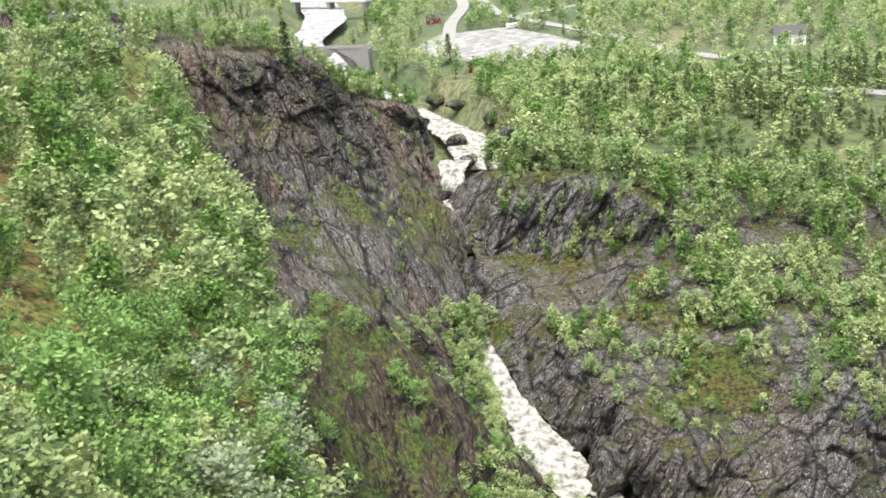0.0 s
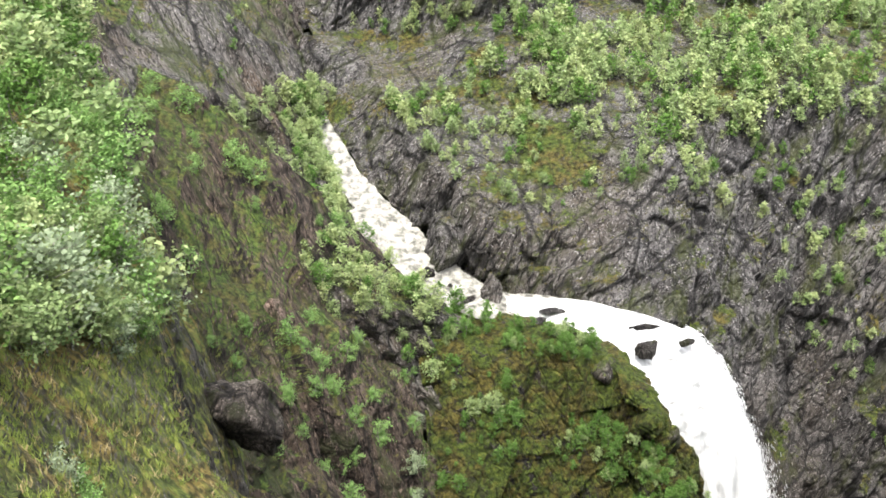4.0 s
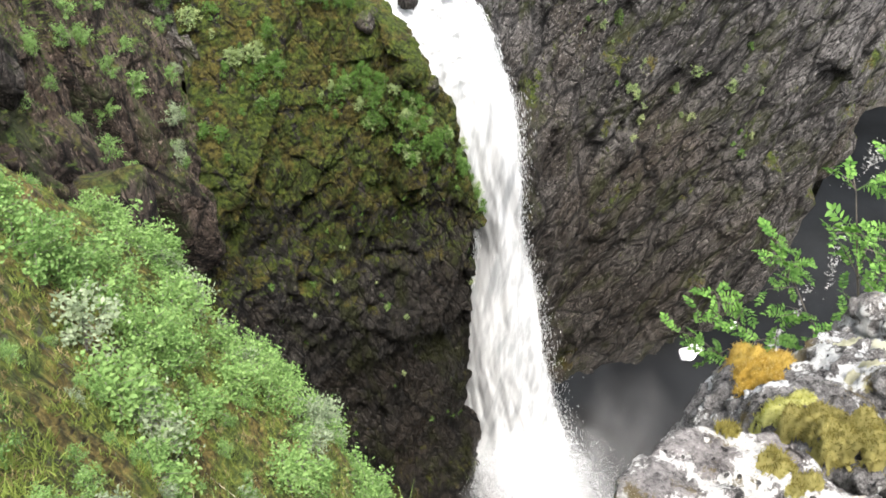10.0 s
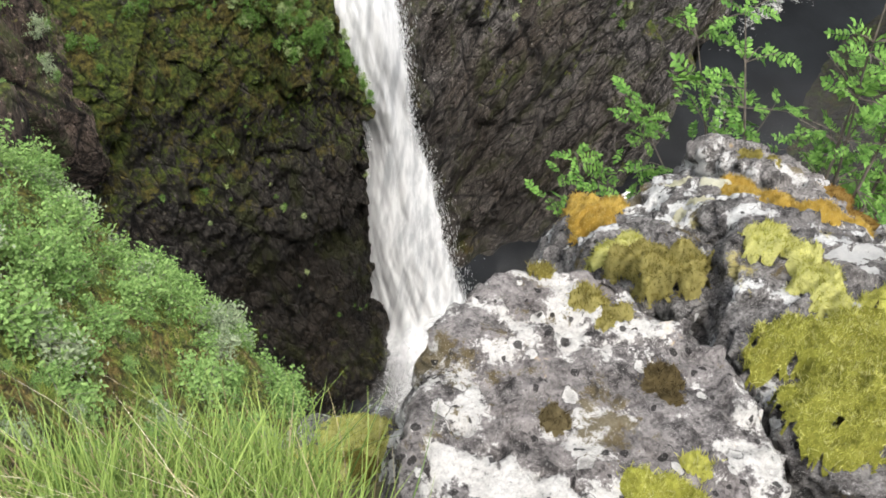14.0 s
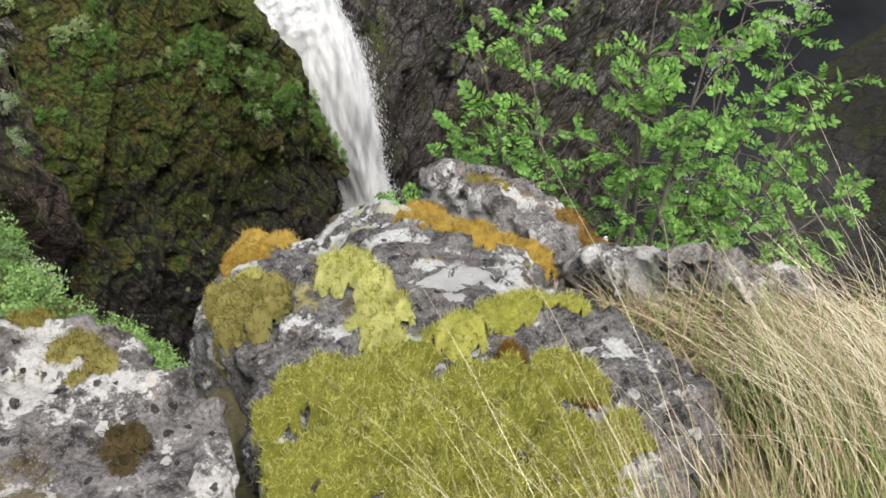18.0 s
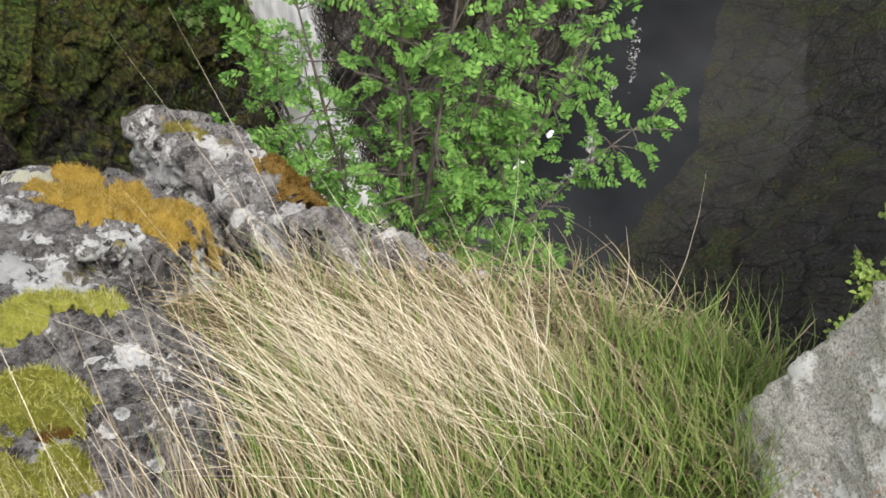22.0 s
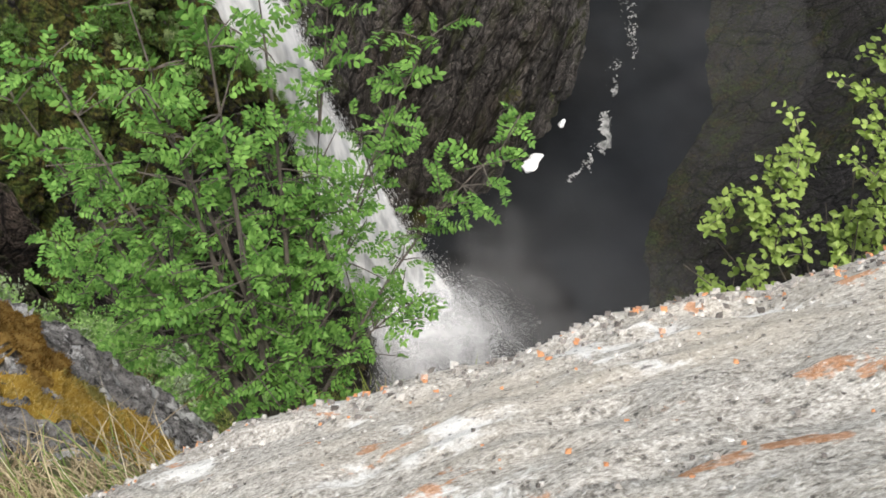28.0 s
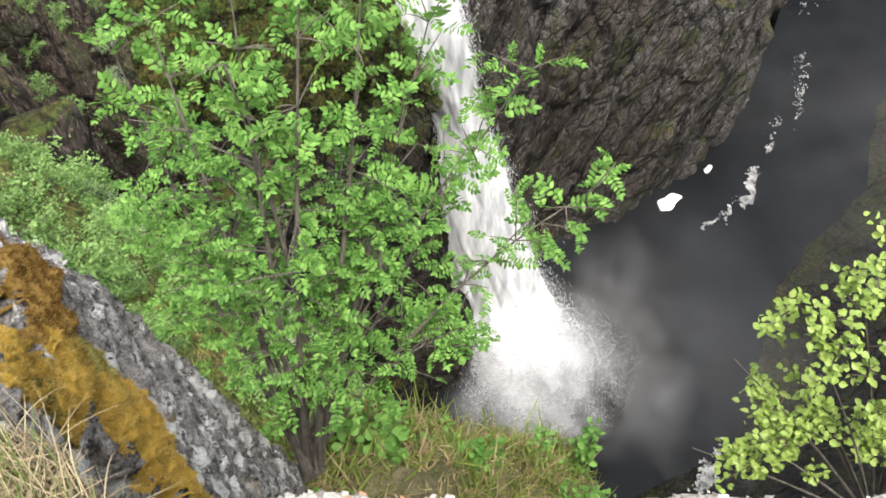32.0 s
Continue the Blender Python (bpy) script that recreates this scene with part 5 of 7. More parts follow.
front_tuft = [spot(x, y) for x in np.arange(2.35, 3.15, .06) for y in np.arange(-.34, -.16, .05)]
turf("grass_green", [(front_tuft, 260, .26, (.02, .45, 0), .04, .0026), (right_tuft, 3700, .2, (-.06, .2, 0), .045, .003), (left_tuft, 15000, .36, (.03, .12, 0), .06, .0042), (dry_mat, 700, .17, (-.05, .2, 0), .05, .0028), (slab_tuft, 420, .2, (0, .2, 0), .03, .003)], grass_green, "fresh green grass on the ledge")
turf("grass_dry", [(front_tuft, 520, .34, (.05, .7, -.05), .05, .0018), (pale_tuft, 500, .3, (-.14, .42, 0), .05, .0018), (right_tuft, 1500, .2, (-.14, .26, -.05), .05, .0024), (left_tuft, 4600, .34, (-.22, .1, 0), .08, .003), (dry_mat, 5200, .2, (-.15, .2, -.45), .05, .0026, 6, .6, .38), (dry_mat, 500, .2, (-.2, .3, -.1), .05, .0022)], grass_dry, "straw-coloured dry grass bent by the wind")
turf("grass_stalks", [(front_tuft, 60, .5, (-.1, .9, -.1), .05, .0013), (dry_mat, 16, .42, (-.05, .15, .1), .06, .0016), (pale_tuft, 420, .4, (-.34, .5, -.1), .04, .0014), (right_tuft, 14, .5, (-.1, .4, .1), .05, .0016), (left_tuft, 460, .42, (-.5, .12, 0), .08, .0018)], grass_material("pale_seed_stalks", (0.5, 0.43, 0.3), (0.85, 0.77, 0.6)), "pale seed stalks bent by the wind")


# ---- leaves and stems ----
def leaf_material(name, low, high, shine=0.35, through=0.35):
    m, nt, bsdf = material(name)
    g = nt.nodes.new("ShaderNodeNewGeometry")
    oi = nt.nodes.new("ShaderNodeObjectInfo")
    mixv = sums(nt, "ADD", sums(nt, "MULTIPLY", g.outputs["Random Per Island"], 0.7), sums(nt, "MULTIPLY", oi.outputs["Random"], 0.3))
    col = ramp(nt, mixv, [(0.1, low), (0.9, high)])
    nt.links.new(col, bsdf.inputs["Base Color"])
    bsdf.inputs["Roughness"].default_value = 0.5
    bsdf.inputs["Specular IOR Level"].default_value = shine
    tr = nt.nodes.new("ShaderNodeBsdfTranslucent")
    nt.links.new(col, tr.inputs[0])
    mx = nt.nodes.new("ShaderNodeMixShader")
    mx.inputs[0].default_value = through
    nt.links.new(bsdf.outputs[0], mx.inputs[1])
    nt.links.new(tr.outputs[0], mx.inputs[2])
    nt.links.new(mx.outputs[0], nt.nodes["Material Output"].inputs[0])
    return m


rowan_leaf = leaf_material("rowan_leaves", (0.06, 0.15, 0.026), (0.22, 0.4, 0.09), 0.15)
bush_leaf = leaf_material("bush_leaves", (0.17, 0.26, 0.045), (0.36, 0.46, 0.12))
bark_mat, nt, bsdf = material("dark_bark")
nt.links.new(ramp(nt, tex(nt, "Noise", 40, 5, stretch=(1, 1, .2)), [(0.3, (0.035, 0.028, 0.022)), (0.7, (0.13, 0.11, 0.09))]), bsdf.inputs["Base Color"])
bsdf.inputs["Roughness"].default_value = 0.85


def tube(line, r0, r1, sides=6):
    """A tapered stem along a line of points."""
    c = np.asarray(line, float)
    t = np.gradient(c, axis=0)
    t /= np.maximum(np.linalg.norm(t, axis=1, keepdims=True), 1e-9)
    ref = np.where(np.abs(t[:, 2:3]) > .9, (1.0, 0, 0), (0, 0, 1.0))
    u = np.cross(t, ref)
    u /= np.linalg.norm(u, axis=1, keepdims=True)
    w = np.cross(t, u)
    a = np.linspace(0, 2 * np.pi, sides, endpoint=False)
    r = np.linspace(r0, r1, len(c))[:, None, None]
    v = c[:, None] + r * (np.cos(a)[None, :, None] * u[:, None] + np.sin(a)[None, :, None] * w[:, None])
    k = np.arange(len(c) * sides).reshape(len(c), sides)
    f = np.stack([k[:-1], np.roll(k[:-1], -1, 1), np.roll(k[1:], -1, 1), k[1:]], -1).reshape(-1, 4)
    return v.reshape(-1, 3), f


def leaflet(base, along, out, length, width):
    """One toothed leaflet, folded a little along its rib."""
    up = np.cross(along, out)
    up /= max(np.linalg.norm(up), 1e-9)
    pts = [(0, 0, 0), (.25, .42, .1), (.55, .5, .12), (.85, .25, .05), (1, 0, -.06), (.85, -.25, .05), (.55, -.5, .12), (.25, -.42, .1)]
    v = [base + along * length * a + out * width * b + up * width * .6 * c for a, b, c in pts]
    return v, [(0, 1, 2, 3), (0, 3, 4, 4), (0, 4, 5, 5), (0, 5, 6, 7)]


def rowan_leaf_mesh(seed):
    """A feathered rowan leaf along +x, drooping at its end, 1 long."""
    r = np.random.default_rng(seed)
    vs, fs = [], []
    def add(v, f):
        at = len(vs)
        vs.extend(v)
        for q in f:
            q = tuple(dict.fromkeys(q))
            if len(q) == 4:
                fs.append((q[0] + at, q[1] + at, q[2] + at)), fs.append((q[0] + at, q[2] + at, q[3] + at))
            else:
                fs.append(tuple(i + at for i in q))
    bend = lambda s: np.array([s, 0.05 * math.sin(3 * s) * r.normal(1, .3), -0.32 * s * s])
    for i in range(6):
        s = .2 + .7 * i / 5
        b = bend(s)
        for side in (-1, 1):
            d = np.array([.38, side * .9, -.14 + r.normal(0, .12)])
            d /= np.linalg.norm(d)
            d = d + r.normal(0, .16, 3)
            d /= np.linalg.norm(d)
            face = np.cross(d, (0, 0, 1.0)) + r.normal(0, .3, 3)
            face -= d * face.dot(d)
            add(*leaflet(b, d, face / np.linalg.norm(face), .3 * (1 - .25 * abs(i - 2.6) / 3.5) * r.uniform(.8, 1.15), .135))
    d = bend(1.0) - bend(.9)
    add(*leaflet(bend(.9), d / np.linalg.norm(d), np.array([0, 1.0, 0]), .28, .14))
    tv, tf = tube([bend(s) for s in np.linspace(0, .92, 5)], .012, .006, 3)
    at = len(vs)
    vs.extend(list(tv))
    for q in tf:
        fs.append((q[0] + at, q[1] + at, q[2] + at)), fs.append((q[0] + at, q[2] + at, q[3] + at))
    return np.array(vs), np.array(fs)


def turn_to(way, roll_):
    """A turn that lays +x along the way and keeps +z as far up as it can."""
    x = Vector(way).normalized()
    y = Vector((0, 0, 1)).cross(x)
    y = y.normalized() if y.length > 1e-3 else Vector((0, 1, 0))
    return Matrix((x, y, x.cross(y))).transposed().to_4x4() @ Matrix.Rotation(roll_, 4, "X")


rowan = tagged(new("rowan_tree"), "young rowan tree with feathered green leaves at the cliff edge", "tree")
ROOT = Vector((4.46, 1.20, -5.35))
rowan.location = ROOT
LEAF = [mesh_from("leaf", *rowan_leaf_mesh(s), rowan_leaf, True) for s in (1, 2, 3, 4)]
r_ = random.Random(11)
STEMS = [  # where each stem ends, from the root
    (-.07, 1.18, 2.24), (-.21, 1.24, 2.06), (-.14, .95, 1.7), (.09, 1.75, 1.0), (-.32, 1.66, .66), (-.30, 1.6, .25), (1.3, .44, 2.0), (.02, .62, 2.5), (.18, .78, 2.75), (.42, .66, 2.85), (.62, .72, 2.6), (.85, .55, 2.45), (1.0, .30, 1.9), (1.66, .25, 1.16), (.95, .12, .55), (-.1, .5, 1.2), (.55, .35, 1.7), (.3, .25, 1.3)]
leaf_jobs, twigs = [], []
for k, end in enumerate(STEMS):
    e = Vector(end)
    n = 12
    side = Vector((r_.uniform(-.1, .1), r_.uniform(-.1, .1), 0))
    line = []
    for i in range(n):
        s = i / (n - 1)
        p = Vector((e.x * s**1.35, e.y * s**1.2, e.z * s)) if e.z > 1.2 else Vector((e.x * s, e.y * s, e.z * s + .25 * math.sin(math.pi * s)))
        line.append(p + side * math.sin(2.6 * s) + Vector(((k % 4) * .03 - .05, (k // 4) * .03 - .05, 0)) * (1 - s))
    thick = .022 if e.z > 2 else .012
    v, f = tube(line, thick, .003)
    piece("stem", v, f, bark_mat, rowan)
    for i in range(4, n):
        s = i / (n - 1)
        for j in range(1 if s < .48 else 4 if s < .9 else 3):
            out = Vector((r_.gauss(0, 1), r_.gauss(0, 1), r_.uniform(-.1, .7))).normalized()
            tl = r_.uniform(.12, .42) * (1.15 - s * .6)
            a = Vector(line[i])
            b = a + out * tl + Vector((0, 0, .12 * tl))
            twigs.append((a, b))
            m_ = r_.randint(2, 4) if tl > .16 else 2
            for q in range(m_):
                at = a.lerp(b, (q + 1) / m_)
                w = (out * .6 + Vector((r_.gauss(0, .8), r_.gauss(0, .8), r_.uniform(-.35, .45)))).normalized()
                leaf_jobs.append((at, w, r_.uniform(.085, .14)))
    for q in range(4):
        w = (Vector(line[-1]) - Vector(line[-3])).normalized() * .7 + Vector((r_.gauss(0, .6), r_.gauss(0, .6), r_.uniform(0, .5)))
        leaf_jobs.append((Vector(line[-1 - q // 2]), w.normalized(), r_.uniform(.13, .19)))
tv, tf, at = [], [], 0
for a, b in twigs:
    v, f = tube([a, a.lerp(b, .5) + Vector((0, 0, .01)), b], .0045, .002, 4)
    tv.append(v), tf.append(f + at)
    at += len(v)
tagged(piece("twig", np.concatenate(tv), np.concatenate(tf), bark_mat, rowan), kind="stuff")
r_.shuffle(leaf_jobs)
for at, w, size in leaf_jobs[:300]:
    ob = new("leaf", r_.choice(LEAF))
    ob.parent = rowan
    ob.matrix_basis = Matrix.Translation(at) @ turn_to(w, r_.gauss(0, .5)) @ Matrix.Diagonal((size, size, size, 1))
lv, lf, at_ = [], [], 0
shapes = [rowan_leaf_mesh(s) for s in (1, 2, 3, 4)]
for at, w, size in leaf_jobs[300:]:
    v, f = shapes[r_.randrange(4)]
    m = np.array(Matrix.Translation(at) @ turn_to(w, r_.gauss(0, .5)) @ Matrix.Diagonal((size, size, size, 1)))
    lv.append(v @ m[:3, :3].T + m[:3, 3]), lf.append(f + at_)
    at_ += len(v)
tagged(piece("foliage", np.concatenate(lv), np.concatenate(lf), rowan_leaf, rowan), kind="stuff")


def round_leaf():
    """A small pointed oval birch leaf along +x, 1 long, cupped along its rib."""
    v = [(0, 0, 0), (.2, .3, .07), (.45, .4, .1), (.75, .24, .06), (1, 0, -.05), (.75, -.24, .06), (.45, -.4, .1), (.2, -.3, .07), (.45, 0, -.03)]
    return np.array(v), np.array([(i, (i + 1) % 8, 8) for i in range(8)])


def bush(name, root, ends, n_leaves, size, label, seed, category="bush", spread=.1, leaf=None, sprigs=0):
    """A shrub of thin stems set with small leaves."""
    r = random.Random(seed)
    top = tagged(new(name), label, category)
    top.location = root
    lv, lf, at = [], [], 0
    shape = round_leaf()
    lines = []
    for k, e in enumerate(ends):
        e = Vector(e)
        line = [Vector((e.x * s, e.y * s, e.z * s + .03 * e.length * math.sin(math.pi * s))) for s in np.linspace(0, 1, 8)]
        lines.append(line)
        v, f = tube(line, .008, .002, 5)
        piece("stem", v, f, bark_mat, top)
    twigs_ = []
    for k in range(sprigs):  # side shoots, set with leaves to the tip
        a = r.choice(lines)[r.randint(3, 7)]
        b = a + Vector((r.gauss(0, .07), r.gauss(0, .07), r.uniform(.02, .14)))
        twig = [a.lerp(b, q / 7) + Vector((0, 0, .015 * math.sin(q * .45))) for q in range(8)]
        twigs_.append(tube(twig, .0035, .0012, 4))
        lines.append(twig)
    if twigs_:
        ends_at = np.cumsum([0] + [len(v) for v, f in twigs_])
        tagged(piece("twig", np.concatenate([v for v, f in twigs_]), np.concatenate([f + o for (v, f), o in zip(twigs_, ends_at)]), bark_mat, top), kind="stuff")
        lines = lines[len(ends):]
    for k in range(n_leaves):
        line = r.choice(lines)
        i = r.randint(2, 7)
        p = line[i] + Vector((r.gauss(0, spread), r.gauss(0, spread), r.gauss(0, spread)))
        w = Vector((r.gauss(0, 1), r.gauss(0, 1), r.uniform(-.4, .5)))
        s = size * r.uniform(.7, 1.25)
        m = np.array(Matrix.Translation(p) @ turn_to(w, r.gauss(0, .6)) @ Matrix.Diagonal((s, s, s, 1)))
        lv.append(shape[0] @ m[:3, :3].T + m[:3, 3]), lf.append(shape[1] + at)
        at += 9
    piece("foliage", np.concatenate(lv), np.concatenate(lf), leaf or bush_leaf, top)
    return top


bush("birch_bush", (6.47, -.47, -4.41), [(-.65, .62, 1.03), (-.77, .51, .55), (-.51, .61, 1.1), (-.41, .48, .96), (-.21, .51, 1.21), (.08, .47, 1.34), (.07, .46, .97), (.3, .45, 1.32), (.34, .38, 1.43), (.31, .24, 1.48), (.65, .22, 1.41), (.65, .04, 1.44), (.93, -.09, 1.29), (-.48, .36, 1.2), (-.18, .25, 1.3), (-.06, .15, 1.45), (.15, 0, 1.41), (-.44, .46, .7), (-.61, .4, .71), (.05, .3, .76), (-.08, .13, 1.22), (.52, .18, 1.08), (.46, -.13, 1.27)], 3900, .031, "yellow-green dwarf birch bush over the drop", 3, spread=.02, sprigs=230)
for k, (x, y, z, h) in enumerate([(6.9, 1.5, -8.5, .5), (5.9, 1.5, -7.6, .3), (5.6, 1.35, -6.9, .28), (5.2, 1.5, -6.7, .3), (4.95, 1.4, -6.2, .28), (4.7, 1.5, -5.9, .32)]):
    bush("small_plant", (x, y, z), [(0, 0, h), (.08, .05, h * .8), (-.09, .03, h * .7), (.03, -.07, h * .6)], 60, .07, "small green leafy plant on the cliff edge", 60 + k, "plant", .04, rowan_leaf)
# broken edge of the ledge under the rowan
hull_rock("ledge_rock", [(4.2, 1.0, -5.5), (4.9, 1.2, -5.95), (5.6, 1.0, -6.9), (6.3, .9, -8.2), (7.2, .8, -9.8), (4.2, 1.7, -6.0), (5.0, 1.9, -6.6), (6.0, 1.9, -7.8), (7.2, 1.7, -9.3), (4.2, .5, -9), (7.2, .5, -11), (4.2, 1.9, -9), (7.4, 1.9, -11)], turf_mat, "overgrown turf-covered rock ledge under the rowan", .09, .05, .12, 91, category="rock")
hull_rock("ledge_rock", [(6.37, -.59, -4.33), (6.39, -.35, -4.38), (6.57, -.35, -4.33), (6.59, -.62, -4.28), (6.27, -.77, -9), (6.27, -.17, -9), (6.87, -.17, -9), (6.87, -.77, -9)], dark_stone, "narrow rock rib under the birch bush", .08, .04, .08, 95, category="rock")

# ---- woods ----
slope_leaf = leaf_material("slope_birch_leaves", (0.09, 0.175, 0.045), (0.26, 0.4, 0.13), 0.12, 0.35)
birch_leaf = leaf_material("birch_leaves", (0.13, 0.195, 0.07), (0.31, 0.39, 0.17), 0.2, 0.35)
willow_leaf = leaf_material("willow_leaves", (0.15, 0.2, 0.11), (0.3, 0.36, 0.22), 0.25, 0.3)
spruce_leaf = leaf_material("spruce_needles", (0.06, 0.095, 0.035), (0.15, 0.195, 0.075), 0.15, 0.2)
birch_bark, nt, bsdf = material("birch_bark")
nt.links.new(ramp(nt, tex(nt, "Noise", 3, 5, stretch=(1, 1, 3)), [(0.4, (0.07, 0.06, 0.05)), (0.6, (0.3, 0.28, 0.25))]), bsdf.inputs["Base Color"])
bsdf.inputs["Roughness"].default_value = 0.85


def quads(centres, size, r, flat=0.5):
    """A small irregular leaf clump at each centre."""
    n = len(centres)
    a = r.normal(0, 1, (n, 3))
    a[:, 2] *= flat
    a /= np.linalg.norm(a, axis=1, keepdims=True)
    b = np.cross(a, r.normal(0, 1, (n, 3)))
    b /= np.linalg.norm(b, axis=1, keepdims=True)
    s = size * r.uniform(.6, 1.3, (n, 1))
    k = r.uniform(.5, 1.1, (4, n, 1))
    v = np.stack([centres - a * s * k[0], centres + b * s * .6 * k[1], centres + a * s * k[2], centres - b * s * .6 * k[3]], 1).reshape(-1, 3)
    return v, np.arange(4 * n).reshape(-1, 4)


def birch_shape(seed, n, leaf, limbs=13, wide=.34, bare=.18):
    """A birch 1 m high: trunk with limbs, and an uneven crown of leaf clumps on the limbs."""
    r = np.random.default_rng(seed)
    lean = r.normal(0, .05, 2)
    trunk_at = lambda s: np.array([lean[0] * s + .03 * math.sin(5 * s + seed), lean[1] * s + .03 * math.cos(4 * s + seed), s])
    vs, fs, at = [], [], 0
    v, f = tube([trunk_at(s) for s in np.linspace(-.06, .95, 7)], .018, .004, 5)
    vs.append(v), fs.append(f)
    at += len(v)
    dots = []
    for k in range(limbs):
        s0 = bare + (.9 - bare) * (k + r.uniform(0, .6)) / limbs
        a = trunk_at(s0)
        turn = r.uniform(0, 6.28)
        reach = wide * (1.05 - .75 * abs(s0 - .42)) * r.uniform(.55, 1.2)
        b = a + (math.cos(turn) * reach, math.sin(turn) * reach, r.uniform(.06, .2))
        v, f = tube([a, (a + b) / 2 + (0, 0, .02), b], .006, .002, 3)
        vs.append(v), fs.append(f + at)
        at += len(v)
        m = int(n / (limbs + 2))
        t = r.beta(2.2, 1.3, m)[:, None]
        dots.append(a + (b - a) * t + r.normal(0, .045 + .035 * r.random(), (m, 3)))
    top = trunk_at(.9)
    dots.append(top + r.normal(0, 1, (int(2 * n / (limbs + 2)), 3)) * (.06, .06, .1))
    v, f = quads(np.concatenate(dots), leaf, r)
    return (np.concatenate(vs), np.concatenate(fs)), (v, f)


def spruce_shape(seed, tiers, per, leaf):
    """A spruce 1 m high: straight trunk and drooping tiers."""
    r = np.random.default_rng(seed)
    trunk = tube([(0, 0, -.05), (0, 0, .5), (0, 0, .98)], .016, .003, 5)
    dots = []
    for k in range(tiers):
        s = .08 + .9 * k / tiers
        reach = .19 * (1 - s) ** .85 + .012
        for j in range(per):
            turn = r.uniform(0, 6.28)
            t = np.linspace(.25, 1, 4)[:, None]
            dots.append(np.array([0, 0, s]) + t * reach * r.uniform(.7, 1.15) * np.array([math.cos(turn), math.sin(turn), -.35]) + r.normal(0, .008, (4, 3)))
    return trunk, quads(np.concatenate(dots), leaf, r, .35)


BIRCH = [birch_shape(s, 900, .036) for s in (1, 2, 3, 4)] + [birch_shape(s, 900, .042, 18, .5, .03) for s in (5, 6)]
BIRCH_MESH = [(mesh_from("trunk", *t, birch_bark, True), mesh_from("crown", *c, slope_leaf), mesh_from("crown", *c, willow_leaf)) for t, c in BIRCH]
birch_masters = []
for k, (t, c, w) in enumerate(BIRCH_MESH):
    for crown, label in ((c, "young birch with a loose light green crown" if k < 4 else "low green birch shrub on the steep rock"), (w, "grey-green willow shrub on the slope")):
        top = new("willow_shrub" if crown is w else "birch_tree" if k < 4 else "birch_shrub")
        for nm, me in (("trunk", t), ("crown", crown)):
            o = new(nm, me)
            o.parent = top
        tagged(top, label, "tree" if crown is c and k < 4 else "shrub", "trees on the gorge slopes")
        birch_masters.append(top)
wood = random.Random(21)
used_masters = set()


def plant_tree(p, h, silver=False, low=False):
    """A birch or willow of height h at p; the first of a kind is the master itself."""
    k = wood.choice([4, 5]) if low or silver else wood.choice([0, 1, 2, 3])
    top = birch_masters[2 * k + silver]
    m = Matrix.Translation(p) @ Matrix.Rotation(wood.uniform(0, 6.28), 4, "Z") @ Matrix.Rotation(wood.gauss(0, .07), 4, "X")
    wide = h * wood.uniform(.95, 1.35)
    if k not in used_masters or (k, silver) not in used_masters:
        used_masters.add(k), used_masters.add((k, silver))
        top.scale = (1, 1, 1)
        top.matrix_basis = m @ Matrix.Diagonal((wide, wide, h, 1))
        return
    one = copy_thing(top, m)
    one.scale = (wide, wide, h)


def sites(g, n, v0, v1, u0=0.0, u1=1.0, steep=.35, seed=0, clump=12.0, bar=-.15, keep=None):
    """Places on a lofted face that are level enough for trees, in clumps."""
    r = np.random.default_rng(seed)
    rows, cols = g.shape[:2]
    nn = grid_normals(g)
    nn = nn * np.sign(nn[..., 2:3] + 1e-9)
    out = []
    for _ in range(90):
        i = (r.uniform(v0, v1, 4 * n) * (rows - 1)).astype(int)
        j = (r.uniform(u0, u1, 4 * n) * (cols - 1)).astype(int)
        du = np.linalg.norm(g[i, np.minimum(j + 1, cols - 1)] - g[i, j], axis=1) * np.linalg.norm(g[np.minimum(i + 1, rows - 1), j] - g[i, j], axis=1)
        p = g[i, j]
        ok = (nn[i, j, 2] > steep) & (soft_noise(p, clump, seed + 3) > bar) & (r.random(len(p)) < du / (np.percentile(du, 90) + 1e-9))
        if keep is not None:
            ok &= keep(p)
        out.extend(p[ok])
        if len(out) >= n:
            break
    return out[:n]


for p in sites(NH, 60, .2, .98, .25, .72, .1, 1, 14, -.75, lambda p: (-p[:, 2] < .72 * p[:, 1]) & (p[:, 1] > 40) & (p[:, 1] < 105)):
    plant_tree(p, wood.uniform(3.5, 6.0), wood.random() < .16)
for p in sites(NH, 40, .22, .9, .35, .95, .1, 2, 9, .1, lambda p: (p[:, 1] < 62) & (p[:, 1] > 22)):
    plant_tree(p, wood.uniform(.9, 2.4), wood.random() < .2, wood.random() < .6)
for p in sites(NH, 130, .2, .55, .62, .95, .0, 6, 9, -.95, lambda p: (p[:, 2] < -46) & (p[:, 1] > 24)):
    plant_tree(p, wood.uniform(2.0, 4.2), wood.random() < .13, wood.random() < .7)
def picks(g, n, v0, v1, u0, u1, seed, bar=-.4, clump=9.0):
    """Places all over a stretch of a lofted face, in loose clumps."""
    r = np.random.default_rng(seed)
    p = g[(r.uniform(v0, v1, 6 * n) * (g.shape[0] - 1)).astype(int), (r.uniform(u0, u1, 6 * n) * (g.shape[1] - 1)).astype(int)]
    return p[soft_noise(p, clump, seed) > bar][:n]


